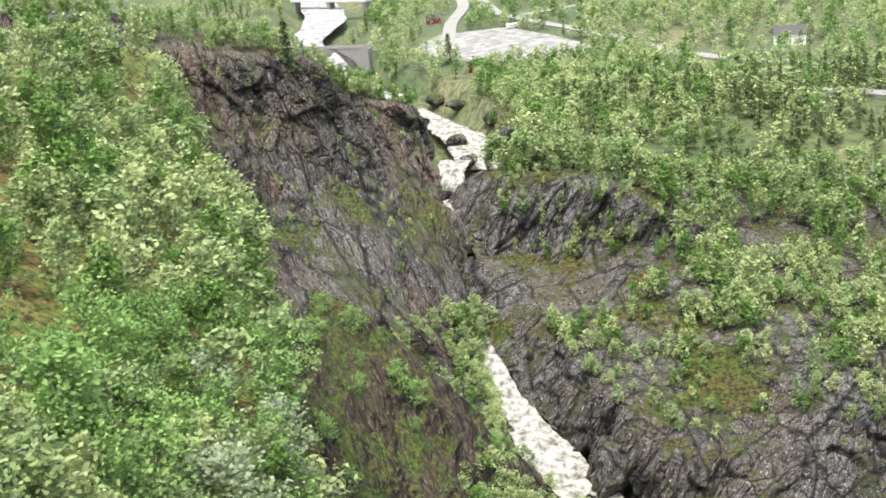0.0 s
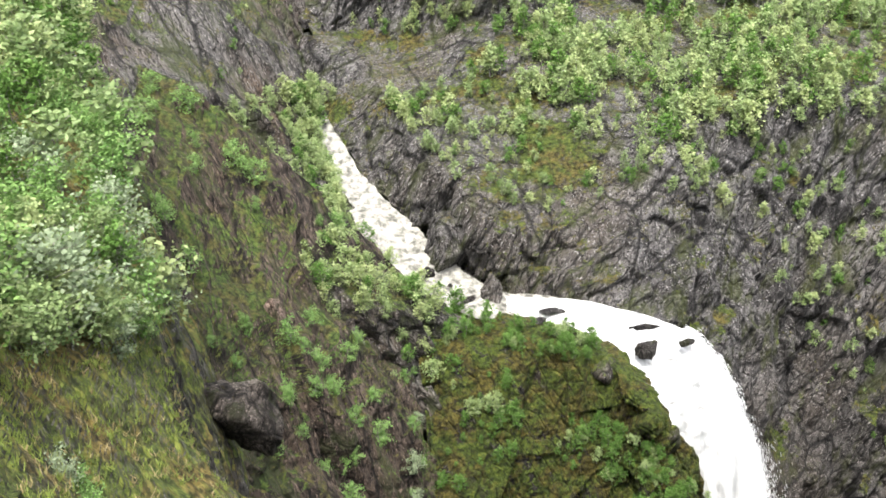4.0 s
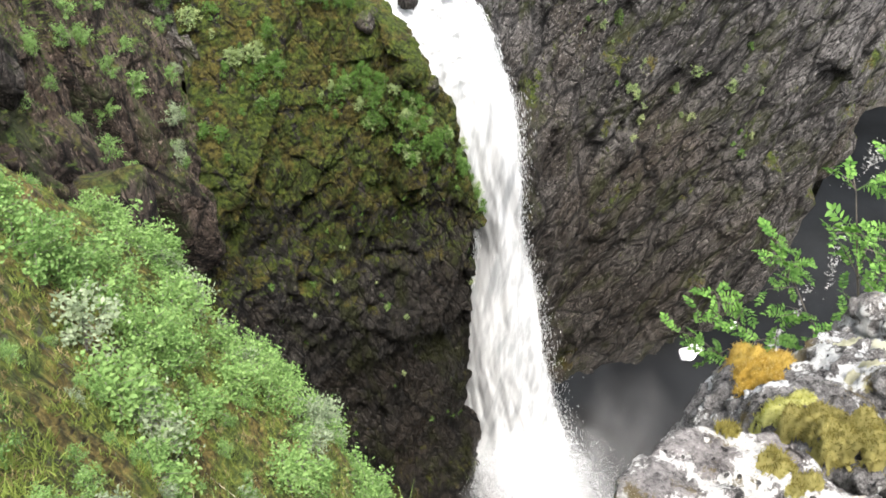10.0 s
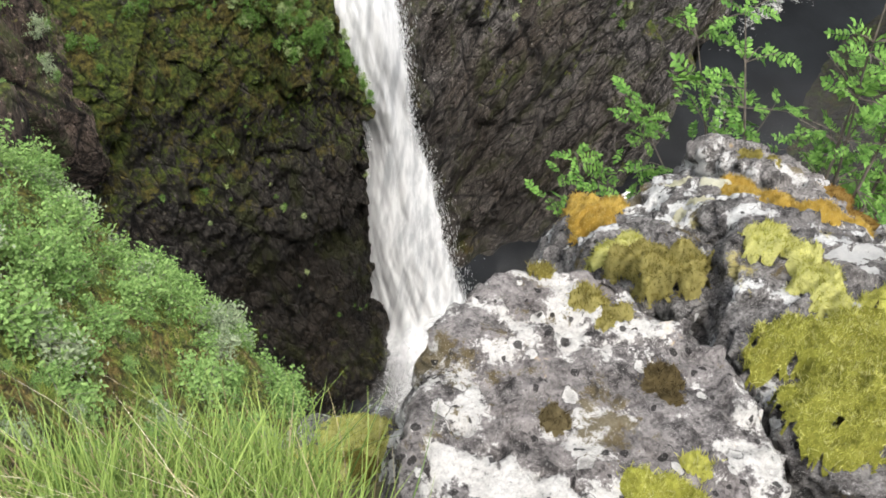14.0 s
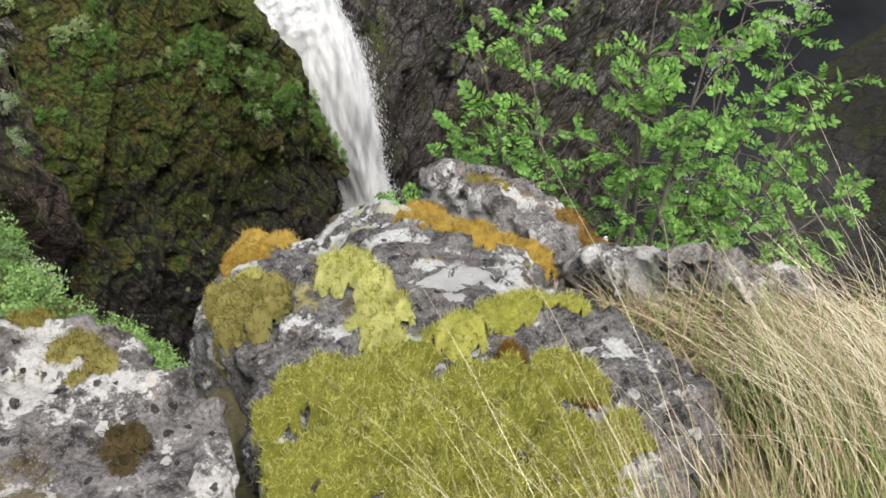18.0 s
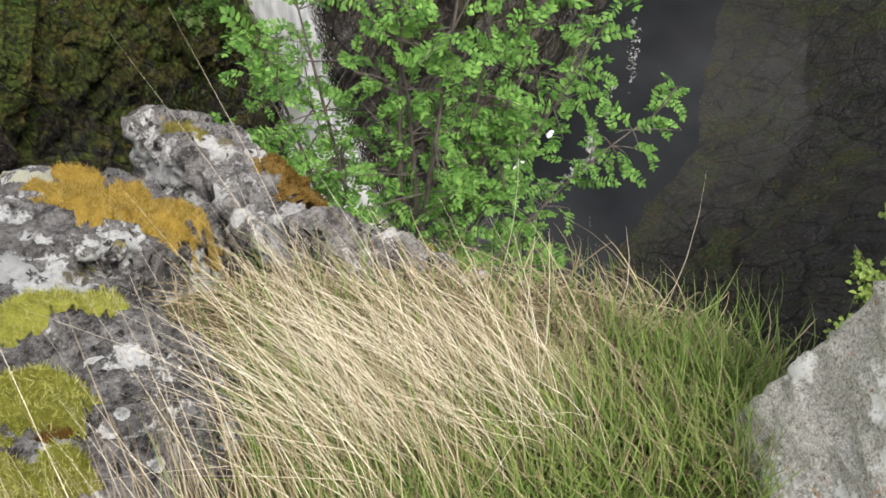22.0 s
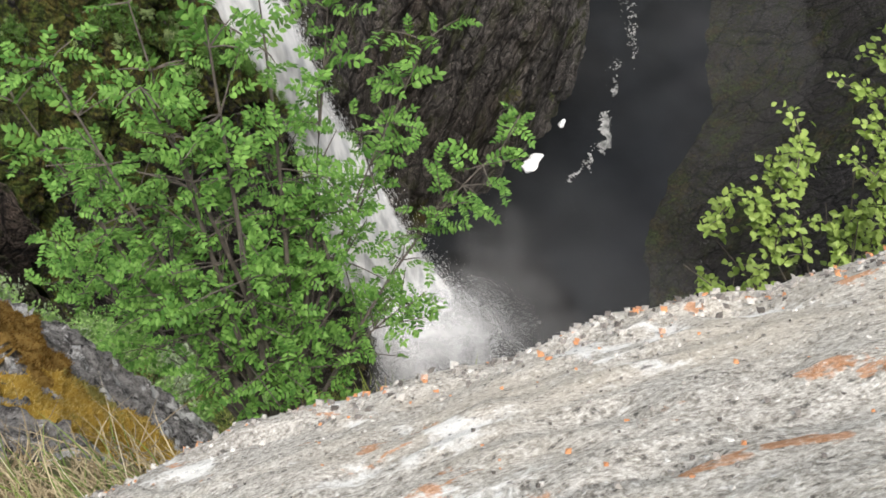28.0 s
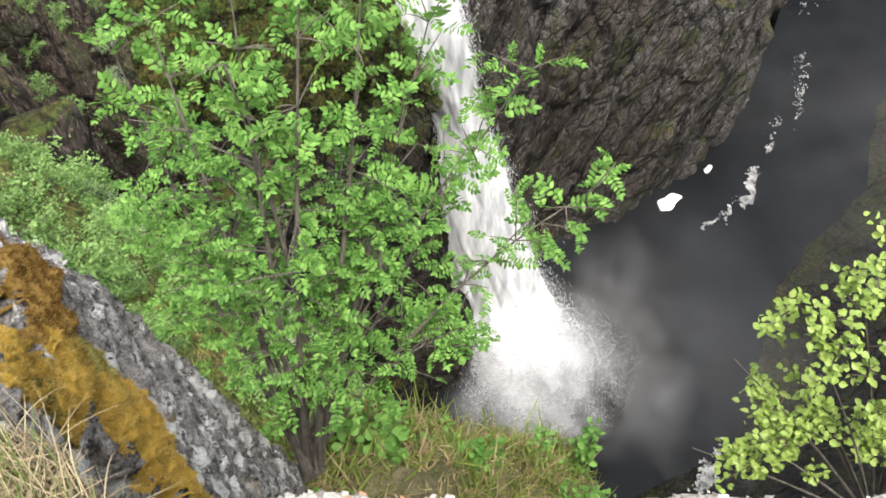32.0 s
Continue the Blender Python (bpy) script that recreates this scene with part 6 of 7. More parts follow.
for p in sites(NH, 90, .3, .95, .7, 1.0, .0, 16, 6, -.6, lambda p: (p[:, 1] < 40) & (p[:, 1] > 9) & (p[:, 2] > -60)):
    plant_tree(p, wood.uniform(.6, 1.5), wood.random() < .15, True)
for p in picks(BC, 75, .3, .98, .02, .98, 4):
    plant_tree(p, wood.uniform(1.6, 4.0), wood.random() < .12, wood.random() < .75)



def forest(name, spots, heights, shapes, leafs, mat, bark, label, wide=(.9, 1.25)):
    """Many trees in one piece: trunks and crowns."""
    tv, tf, cv, cf, at, ct = [], [], [], [], 0, 0
    r = np.random.default_rng(len(spots))
    for p, h in zip(spots, heights):
        (v1, f1), (v2, f2) = shapes[r.integers(len(shapes))]
        a = r.uniform(0, 6.28)
        w = h * r.uniform(*wide)
        m = np.array([[math.cos(a) * w, -math.sin(a) * w, 0], [math.sin(a) * w, math.cos(a) * w, 0], [0, 0, h]])
        tv.append(v1 @ m.T + p), tf.append(f1 + at)
        cv.append(v2 @ m.T + p), cf.append(f2 + ct)
        at += len(v1)
        ct += len(v2)
    ob = tagged(piece(name, np.concatenate(cv), np.concatenate(cf), mat), label, "wood", kind="stuff")
    tagged(piece("trunks", np.concatenate(tv), np.concatenate(tf), bark, ob), kind="stuff")
    return ob


MID_BIRCH = [birch_shape(s, 480, .048, 14, .3, .1) for s in (21, 22, 23)]
WALL_BIRCH = [birch_shape(s, 260, .06, 12, .25, .14) for s in (31, 32, 33, 34)]
leaf_sets = [birch_leaf, leaf_material("yellow_birch_leaves", (0.2, 0.26, 0.1), (0.38, 0.44, 0.2), 0.2, 0.35), leaf_material("deep_birch_leaves", (0.05, 0.11, 0.022), (0.13, 0.225, 0.055), 0.05, 0.3)]
FAR_BIRCH = [birch_shape(s, 170, .06, 11, .28) for s in (11, 12, 13, 14)]
FAR_SPRUCE = [spruce_shape(s, 12, 4, .06) for s in (1, 2, 3)]
def mixed(name, spots, low, high, shapes, label, wide=(.9, 1.25), shares=(.45, .3, .25)):
    """A wood in three shades of green."""
    bins = [[], [], []]
    for p in spots:
        bins[wood.choices((0, 1, 2), shares)[0]].append(p)
    for k, ps in enumerate(bins):
        if ps:
            forest(name, ps, [wood.uniform(low, high) for _ in ps], shapes, None, leaf_sets[k], birch_bark, label, wide)


no_step = lambda p: ~((p[:, 0] > 6) & (p[:, 0] < 50) & (p[:, 1] > 196) & (p[:, 1] < 238))
mixed("birch_wood", sites(NH, 230, .18, 1.0, 0, .6, .05, 31, 14, -.8, lambda p: p[:, 1] > 66), 4.0, 8.0, MID_BIRCH, "birch wood on the near hillside")
mixed("birch_wood", picks(TC, 150, .145, .36, .12, .97, 33, -.5), 2.8, 5.6, MID_BIRCH, "birch wood close above the rapids")
above = picks(NH, 330, .3, 1.0, .3, .62, 34, -.9)
mixed("birch_wood", above[-above[:, 2] < .74 * above[:, 1]], 2.4, 4.6, MID_BIRCH, "birch wood on the near hillside")
mixed("birch_wood", sites(TC, 130, .16, .42, 0, .85, .02, 3, 10, -.7), 2.6, 5.0, MID_BIRCH, "birch scrub on the wooded river bank")
mixed("birch_wood", sites(GW, 400, .42, .76, 0, .82, .4, 8, 16, -.3, lambda p: no_step(p) & (p[:, 0] > 13)), 4.0, 7.5, WALL_BIRCH, "light green birch wood on the rock shelves")
mixed("birch_wood", sites(GW, 480, .76, 1.0, 0, .82, .4, 18, 18, -.6, lambda p: p[:, 0] > 13), 5.0, 9.0, WALL_BIRCH, "light green birch wood along the rim of the gorge")
mixed("birch_scrub", sites(GW, 700, .25, .7, .05, .8, .3, 9, 12, -.4, no_step), 1.3, 4.0, WALL_BIRCH, "low birch scrub on the cliff ledges", (1.1, 1.6))
mixed("birch_wood", sites(GW, 90, .5, .8, 0, .5, .2, 28, 10, -.5, lambda p: ~no_step(p) & (p[:, 0] > 13)), 1.6, 4.6, WALL_BIRCH, "light green birch wood below the rock step")
mixed("birch_scrub", sites(TC, 90, .42, .8, 0, 1, .3, 13, 9, .1), 1.2, 2.6, WALL_BIRCH, "low birch scrub in the clefts of the tall cliff", (1.1, 1.6))
mixed("birch_wood", sites(TC, 230, .88, 1.0, .0, .93, .4, 10, 9, -.8), 2.5, 5.0, WALL_BIRCH, "birch wood along the top of the tall cliff")

mixed("birch_scrub", picks(MD, 260, .5, .9, .03, .97, 5, .05, 9.0), 1.2, 3.6, MID_BIRCH, "low green scrub on the mossy mound", (.9, 1.3), (.2, 0, .8))
mixed("birch_scrub", picks(MD, 60, .2, .48, .1, .97, 15, .1, 9.0), .8, 2.0, MID_BIRCH, "low green scrub in the clefts of the sheer face", (1.0, 1.5), (.1, .1, .8))

# coarse grass tussocks on the near hillside
tuft_spots = np.array(sites(NH, 5200, .22, 1.0, .3, .98, .0, 41, 7, -.5, lambda p: (p[:, 1] < 75) & (p[:, 1] > 14)))
rt = np.random.default_rng(8)


slope_grass = grass_material("slope_grass", (0.13, 0.19, 0.035), (0.31, 0.36, 0.09))
slope_straw = grass_material("slope_straw", (0.24, 0.18, 0.08), (0.5, 0.41, 0.22))


def tussocks(name, spots, mat, label, tall, wide=.022):
    n, m = len(spots), 11
    root = np.repeat(spots, m, 0) + rt.normal(0, .3 * tall, (n * m, 3)) * (1, 1, .2)
    way = rt.normal(0, .42, (n * m, 3)) * (1, 1, .2) + (0, 0, 1)
    h = tall * rt.uniform(.5, 1.3, (n * m, 1))
    side = np.cross(way, rt.normal(0, 1, (n * m, 3)))
    side *= wide / np.linalg.norm(side, axis=1, keepdims=True)
    mid, tip = root + way * h * .55, root + way * h + rt.normal(0, .12, (n * m, 3)) * h
    v = np.stack([root - side, root + side, mid + side * .8, mid - side * .8, tip + side * .1, tip - side * .1], 1).reshape(-1, 3)
    k = np.arange(n * m)[:, None] * 6
    f = np.stack([k + (0, 1, 2, 3), k + (3, 2, 4, 5)], 1).reshape(-1, 4)
    tagged(piece(name, v, f, mat), label, "grass", kind="stuff")


tussocks("grass_slope", np.concatenate([tuft_spots[:3700], picks(NH, 1800, .3, .9, .74, 1.0, 52, -.9)]), slope_grass, "green grass tussocks on the steep hillside", .38)
tussocks("grass_straw", tuft_spots[3700:], slope_straw, "withered grass tussocks on the steep hillside", .34)

ROADS = [[(9.8, 398), (10, 440), (13, 498), (22, 560), (20, 640)], [(30, 620), (37, 523), (61, 458), (78, 416), (91, 378), (105, 355), (150, 320)], [(60, 330), (77, 318), (90, 306), (108, 294), (150, 268)], [(40, 500), (70, 522), (98, 525), (200, 540)]]
LOT = [(-6, 436), (16, 396), (40, 388), (62, 404), (62, 416), (36, 470), (10, 468)]


def road_distance(x, y):
    d = np.full(x.shape, 1e9)
    for line in ROADS:
        for (ax, ay), (bx, by) in zip(line[:-1], line[1:]):
            s = np.clip(((x - ax) * (bx - ax) + (y - ay) * (by - ay)) / ((bx - ax) ** 2 + (by - ay) ** 2), 0, 1)
            d = np.minimum(d, np.hypot(x - ax - s * (bx - ax), y - ay - s * (by - ay)))
    return d


r = np.random.default_rng(77)
fx, fy = r.uniform(-330, 480, 26000), 232 + 700 * r.random(26000) ** 1.5
band = r.random(26000) < .12
fx[band], fy[band] = r.uniform(20, 260, band.sum()), 0
fy[band] = 292 - .16 * (fx[band] - 70) + r.normal(0, 17, band.sum())
near_w = inside_distance(fx, fy, GORGE)
river_x = np.interp(fy, [255, 300, 340, 400, 500, 620, 900], [4, 12, 0, -36, -56, -54, -120])
p3 = np.stack([fx, fy, 0 * fx], -1)
ok = (near_w < -2) & (np.abs(fx - river_x) > np.interp(fy, [250, 330, 400, 600], [15, 14, 14, 24])) & (road_distance(fx, fy) > 5) & (inside_distance(fx, fy, LOT) < -4) & (soft_noise(p3, 38, 91) > -.7)
seen_side = (fx > -.13 * fy - 60) & (fx < .62 * fy + 40)
ok &= seen_side
fx, fy, p3 = fx[ok], fy[ok], p3[ok]
fz = ground_height(fx, fy)
dark = (soft_noise(p3, 55, 5) + .7 * np.exp(-((fy - (300 - .12 * (fx - 70))) / 30) ** 2) * (fx > 35) > .28)
spots = np.stack([fx, fy, fz - .2], -1)
near_x, near_y = np.concatenate([r.uniform(16, 80, 620), r.uniform(-48, -10, 300)]), np.concatenate([r.uniform(262, 380, 620), r.uniform(275, 430, 300)])
away = np.abs(near_x - np.interp(near_y, [255, 300, 340, 400, 500], [4, 12, 0, -36, -56])) > np.interp(near_y, [300, 330], [10, 13])
near_x, near_y = near_x[away], near_y[away]
bank_trees = np.stack([near_x, near_y, ground_height(near_x, near_y) - .2], -1)
mixed("birch_wood", bank_trees, 2.6, 6.8, WALL_BIRCH, "birch wood along the banks of the cascade")
bs, ss = np.concatenate([spots[~dark][:3300], spots[dark][900:1700]]), spots[dark][:900]
mixed("birch_wood", bs, 4.5, 8.5, FAR_BIRCH, "light green birch wood on the valley floor", (1.0, 1.5), (.35, .35, .3))
forest("spruce_wood", ss, r.uniform(6, 11, len(ss)), FAR_SPRUCE, None, spruce_leaf, bark_mat, "dark spruce wood beyond the gorge", (.75, 1.15))
SPRUCE = spruce_shape(9, 26, 12, .028)
spruce = tagged(new("spruce_tree"), "dark slender spruce at the edge of the tall cliff", "tree")
piece("trunk", *SPRUCE[0], bark_mat, spruce), piece("crown", *SPRUCE[1], spruce_leaf, spruce)
spruce.matrix_basis = Matrix.Translation((-28.5, 217, -38.5)) @ Matrix.Diagonal((15, 15, 12.5, 1))
one = copy_thing(spruce, Matrix.Translation((8.5, 393, -70)))
one.scale = (16, 16, 12)
tagged(one, "dark spruce beside the gravel lot")

for top in birch_masters:
    if not any((i // 2, bool(i % 2)) in used_masters and birch_masters[i] == top for i in range(len(birch_masters))):
        for o in (*top.children, top):
            bpy.data.objects.remove(o)

# ---- valley things ----
road_mat, nt, bsdf = material("pale_gravel_road")
nt.links.new(ramp(nt, tex(nt, "Noise", .6, 6), [(0.3, (0.15, 0.145, 0.135)), (0.7, (0.22, 0.215, 0.2))]), bsdf.inputs["Base Color"])
bsdf.inputs["Roughness"].default_value = 0.95
for k, line in enumerate(ROADS):
    c = spline(np.array([(x, y, 0) for x, y in line], float), 120)
    t = np.gradient(c, axis=0)
    s = np.stack([t[:, 1], -t[:, 0], 0 * t[:, 0]], 1)
    s /= np.linalg.norm(s, axis=1, keepdims=True)
    u = np.linspace(-1, 1, 5)
    g = c[:, None] + s[:, None] * (u * (3.0 if k != 3 else 2.0))[None, :, None]
    g[..., 2] = ground_height(g[:, 2:3, 0], g[:, 2:3, 1]) + .7
    skirt = g.copy()
    g = np.concatenate([g[:, :1] - (0, 0, 2.5), g, g[:, -1:] - (0, 0, 2.5)], 1)
    tagged(piece("road", g, grid_faces(120, 7), road_mat, smooth=False), "pale valley road", "road", kind="structure")
lot_mat, nt, bsdf = material("gravel_lot")
ln = tex(nt, "Noise", .22, 6, .7)
nt.links.new(ramp(nt, ln, [(0.4, (0.1, 0.1, 0.09)), (0.5, (0.17, 0.17, 0.155)), (0.62, (0.25, 0.24, 0.225))]), bsdf.inputs["Base Color"])
bsdf.inputs["Roughness"].default_value = 0.95
lu = np.linspace(0, 1, 30)
left_e, right_e = spline([(12, 394, 0), (-4, 430, 0), (8, 468, 0)], 30), spline([(42, 388, 0), (64, 408, 0), (38, 472, 0)], 30)
g = left_e[:, None] + (right_e - left_e)[:, None] * lu[None, :, None]
g[..., 2] = ground_height(g[..., 0], g[..., 1]) + .5
tagged(piece("pavement_lot", g, grid_faces(30, 30), lot_mat, smooth=True), "pale gravel lot with stone heaps", "gravel lot", kind="structure")


def box(bm, x0, x1, y0, y1, z0, z1):
    v = [bm.verts.new(c) for c in ((x0, y0, z0), (x1, y0, z0), (x1, y1, z0), (x0, y1, z0), (x0, y0, z1), (x1, y0, z1), (x1, y1, z1), (x0, y1, z1))]
    for f in ((0, 3, 2, 1), (4, 5, 6, 7), (0, 1, 5, 4), (1, 2, 6, 5), (2, 3, 7, 6), (3, 0, 4, 7)):
        bm.faces.new([v[i] for i in f])


def plain(name, colour, rough_=.8):
    m, nt, bsdf = material(name)
    n = tex(nt, "Noise", 2.5, 5)
    nt.links.new(blend(nt, ramp(nt, n, [(.35, grey(.5)), (.6, grey(0))]), colour, tuple(.7 * c for c in colour)), bsdf.inputs["Base Color"])
    bsdf.inputs["Roughness"].default_value = rough_
    return m


red_wall, dark_roof, white_wall, glass_dark = plain("red_boards", (.22, .03, .02)), plain("dark_roofing", (.05, .045, .045)), plain("white_boards", (.75, .75, .73)), plain("dark_glass", (.02, .025, .03), .2)
stone_grey = plain("bridge_stone", (.2, .19, .18))


def house(x, y, w, d, h, turn, walls, roof, label):
    top = tagged(new("house"), label, "house")
    top.matrix_basis = Matrix.Translation((x, y, float(ground_height(np.array([x]), np.array([y]))[0]) - .3)) @ Matrix.Rotation(turn, 4, "Z")
    bm = bmesh.new()
    box(bm, -w / 2, w / 2, -d / 2, d / 2, 0, h)
    part("wall", bm, walls, top, smooth=False)
    bm = bmesh.new()
    e = [(-w / 2 - .3, -d / 2 - .4, h - .1), (-w / 2 - .3, 0, h + d * .38), (-w / 2 - .3, d / 2 + .4, h - .1)]
    lo = [bm.verts.new(c) for c in e]
    hi = [bm.verts.new((-c[0], c[1], c[2])) for c in e]
    bm.faces.new(lo[::-1]), bm.faces.new(hi)
    for i, j in ((0, 1), (1, 2), (2, 0)):
        bm.faces.new((lo[i], lo[j], hi[j], hi[i]))
    part("roof", bm, roof, top, smooth=False)
    for k in range(max(2, int(w // 3))):
        bm = bmesh.new()
        cx = -w / 2 + (k + .5) * w / max(2, int(w // 3))
        box(bm, cx - .45, cx + .45, -d / 2 - .05, -d / 2 + .05, 1.1, 2.2)
        pane = part("window", bm, glass_dark, top, smooth=False)
        bm = bmesh.new()
        for x0, x1, z0, z1 in ((-.55, -.45, 1.0, 2.3), (.45, .55, 1.0, 2.3), (-.45, .45, 1.0, 1.1), (-.45, .45, 2.2, 2.3)):
            box(bm, cx + x0, cx + x1, -d / 2 - .08, -d / 2 + .05, z0, z1)
        part("frame", bm, white_wall, pane, smooth=False)
    return top


house(18, 372, 5, 4.5, 3.4, .5, red_wall, dark_roof, "small red wooden hut with a dark roof")
house(5, 508, 6, 5, 3, .2, red_wall, dark_roof, "red wooden cabin among birches")
house(132, 380, 11, 7, 4.2, -.3, white_wall, dark_roof, "white valley house with a dark roof")
house(79, 402, 4, 4, 2.8, .7, plain("brown_boards", (.09, .06, .045)), dark_roof, "brown shed beside the road")
van = tagged(new("van"), "white van parked on the gravel lot", "van")
van.matrix_basis = Matrix.Translation((39, 466, float(ground_height(np.array([39.0]), np.array([466.0]))[0]) + .55)) @ Matrix.Rotation(.3, 4, "Z")
bm = bmesh.new()
box(bm, -2.6, 2.6, -1, 1, .5, 2.3)
bmesh.ops.bevel(bm, geom=bm.edges, offset=.25, segments=2, affect="EDGES")
part("body", bm, white_wall, van)
bm = bmesh.new()
box(bm, -2.2, 1.9, -1.02, 1.02, 1.5, 2.0)
part("window", bm, glass_dark, van, smooth=False)
for sx in (-1.6, 1.6):
    for sy in (-.9, .9):
        bm = bmesh.new()
        bmesh.ops.create_cone(bm, cap_ends=True, segments=14, radius1=.38, radius2=.38, depth=.25, matrix=Matrix.Translation((sx, sy, .38)) @ Matrix.Rotation(math.pi / 2, 4, "X"))
        wheel = part("wheel", bm, glass_dark, van)
        bm = bmesh.new()
        bmesh.ops.create_cone(bm, cap_ends=True, segments=12, radius1=.2, radius2=.2, depth=.28, matrix=Matrix.Translation((sx, sy, .38)) @ Matrix.Rotation(math.pi / 2, 4, "X"))
        part("rim", bm, white_wall, wheel)

# the old stone bridge: one low arch
bridge = tagged(new("arch_bridge"), "old grey stone bridge with one arch over the river", "bridge")
bridge.matrix_basis = Matrix.Translation((-36.5, 428, -75)) @ Matrix.Rotation(-.30, 4, "Z")
bm = bmesh.new()
arch = [(-10.5 * math.cos(a), .3 + 7.6 * math.sin(a)) for a in np.linspace(0, math.pi, 15)]
outline = [(-15, -2)] + [(-10.5, -2)] + arch + [(10.5, -2), (15, -2), (15, 8.8), (0, 9.6), (-15, 8.8)]
fa, ba = [bm.verts.new((x, -2.2, z)) for x, z in outline], [bm.verts.new((x, 2.2, z)) for x, z in outline]
bm.faces.new(fa), bm.faces.new(ba[::-1])
for i in range(len(outline)):
    j = (i + 1) % len(outline)
    bm.faces.new((fa[j], fa[i], ba[i], ba[j]))
bmesh.ops.triangulate(bm, faces=[f for f in bm.faces if len(f.verts) > 4])
part("arch", bm, stone_grey, bridge, smooth=False)
for s in (-2.2, 2.0):
    bm = bmesh.new()
    box(bm, -15, 15, s, s + .25, 8.8, 10.1)
    part("parapet", bm, stone_grey, bridge, smooth=False)
deck = tagged(new("road_bridge"), "plain concrete road bridge far up the river", "bridge")
deck.matrix_basis = Matrix.Translation((-53, 628, -72)) @ Matrix.Rotation(-.6, 4, "Z")
bm = bmesh.new()
box(bm, -28, 28, -3, 3, 3.0, 4.2)
part("deck", bm, plain("concrete", (.45, .44, .42)), deck, smooth=False)
for x in (-26, 0, 26):
    bm = bmesh.new()
    box(bm, x - 1, x + 1, -2.5, 2.5, -3, 3.0)
    part("pier", bm, stone_grey, deck, smooth=False)

# ---- rocks in and along the water ----
wet_rock = cliff_material("wet_river_rock", (.02, .018, .018), (.12, .11, .105), (.06, .05, .04), (.04, .05, .015), .9, 1.0, (0, 0, 0), 3.0)


def river_rock(x, y, z, sx, sy, sz, seed, label="dark wet boulder in the white water", mat=None, name="river_boulder"):
    r = np.random.default_rng(seed)
    pts = r.normal(0, 1, (16, 3))
    pts /= np.linalg.norm(pts, axis=1, keepdims=True)
    pts = pts * (sx, sy, sz) * r.uniform(.75, 1.1, (16, 1)) + (x, y, z)
    size = max(sx, sy, sz)
    ob = hull_rock(name, [tuple(p) for p in pts], mat or wet_rock, label, size * .14, 0, 0, seed, "boulder", rounds=1)
    me = ob.data
    co = np.empty(len(me.vertices) * 3)
    me.vertices.foreach_get("co", co)
    co = co.reshape(-1, 3)
    co += (co - (x, y, z)) * (.2 * rough(co, size * .8, 3, seed) + .12 * blocks(co, (size * .5,) * 3, seed))[:, None]
    me.vertices.foreach_set("co", co.ravel())
    me.update()
    return ob


for k, (x, y, z, sx, sy, sz) in enumerate([(55.9, 134.4, -112.1, 2.4, 1.8, 2.4), (63.1, 134.2, -111.5, 1.6, 1.2, 0.9), (41.0, 139.5, -110.6, 2.2, 1.8, 1.6), (38.6, 142.7, -109.3, 2.4, 1.2, 0.7), (21.8, 156.5, -106.2, 1.7, 1.5, 1.4), (25.5, 153.2, -107.2, 0.8, 0.7, 0.6), (27.7, 149.3, -107.9, 1.6, 1.2, 1.0), (28.0, 147.1, -108.6, 1.2, 1, 0.7), (42.0, 143.9, -108.3, 4.2, 1.3, 0.35), (57.6, 138.4, -110.1, 3.6, 1.4, 0.6), (54.3, 139.4, -110.1, 2.2, 1.2, 0.5), (33.0, 142.4, -109.3, 1.8, 1.3, 1.1)]):
    river_rock(x, y, z, sx, sy, sz, 100 + k)
for k, (x, y, z, sx, sy, sz, label) in enumerate([(31.9, 150.0, -107.1, 2.4, 2.2, 4.0, "pillar-shaped rock standing beside the rapids"), (48.4, 132.5, -113.8, 4.2, 3.4, 3.2, "bare grey rock at the lip of the fall"), (53.0, 128.0, -117.4, 3.4, 3.0, 3.4, "bare grey rock at the lip of the fall"), (57.3, 124.1, -123.6, 2.6, 2.6, 4.2, "bare grey rock beside the fall")]):
    river_rock(x, y, z, sx, sy, sz, 120 + k, label, rock_wall)
river_rock(6.9, 306.8, -78.0, 3.6, 4, 3.0, 123, "smooth grey rock splitting the cascade", rock_wall)
river_rock(9.6, 290.3, -79.6, 3.0, 4.0, 2.6, 124, "smooth grey rock splitting the cascade", rock_wall)
for k, (x, y, s) in enumerate([(20, 322, 3.5), (24, 300, 4), (27, 312, 3), (-16, 372, 3), (-22, 392, 3), (10, 345, 3.5), (22, 286, 3), (2, 358, 3)]):
    river_rock(x, y, -75, s * 1.5, s * 1.2, s * .8, 140 + k, "grey rock on the river bank", rock_wall)
for k, (x, y, z, sx, sy, sz) in enumerate([(80, 200, -88, 7, 4, 4), (59, 202, -88, 6, 3, 4), (110, 196, -90, 7, 4, 4.5), (50, 190, -90, 5, 3, 3)]):
    river_rock(x, y, z, sx, sy, sz, 180 + k, "bare grey rock step below the wooded rim", rock_wall, "rock_outcrop")
scar_rock = cliff_material("pink_scar_rock", (0.12, 0.08, 0.065), (0.32, 0.24, 0.2), (0.26, 0.17, 0.13), (0.05, 0.07, 0.02), 0.95, 1.0, (0, 0, 0), 2.0)
river_rock(133.3, 157.8, -137.8, 1.6, 1.2, 5.0, 191, "fresh pinkish scar of broken rock in the wall", scar_rock, "rock_scar")
river_rock(-32.2, 198.4, -57.0, 1.6, 1.6, 5.0, 192, "fresh pinkish scar of broken rock in the cliff", scar_rock, "rock_scar")
river_rock(-5.0, 118.8, -84.5, 2.2, 1.8, 3.4, 193, "fresh pinkish scar of broken rock above the river", scar_rock, "rock_scar")
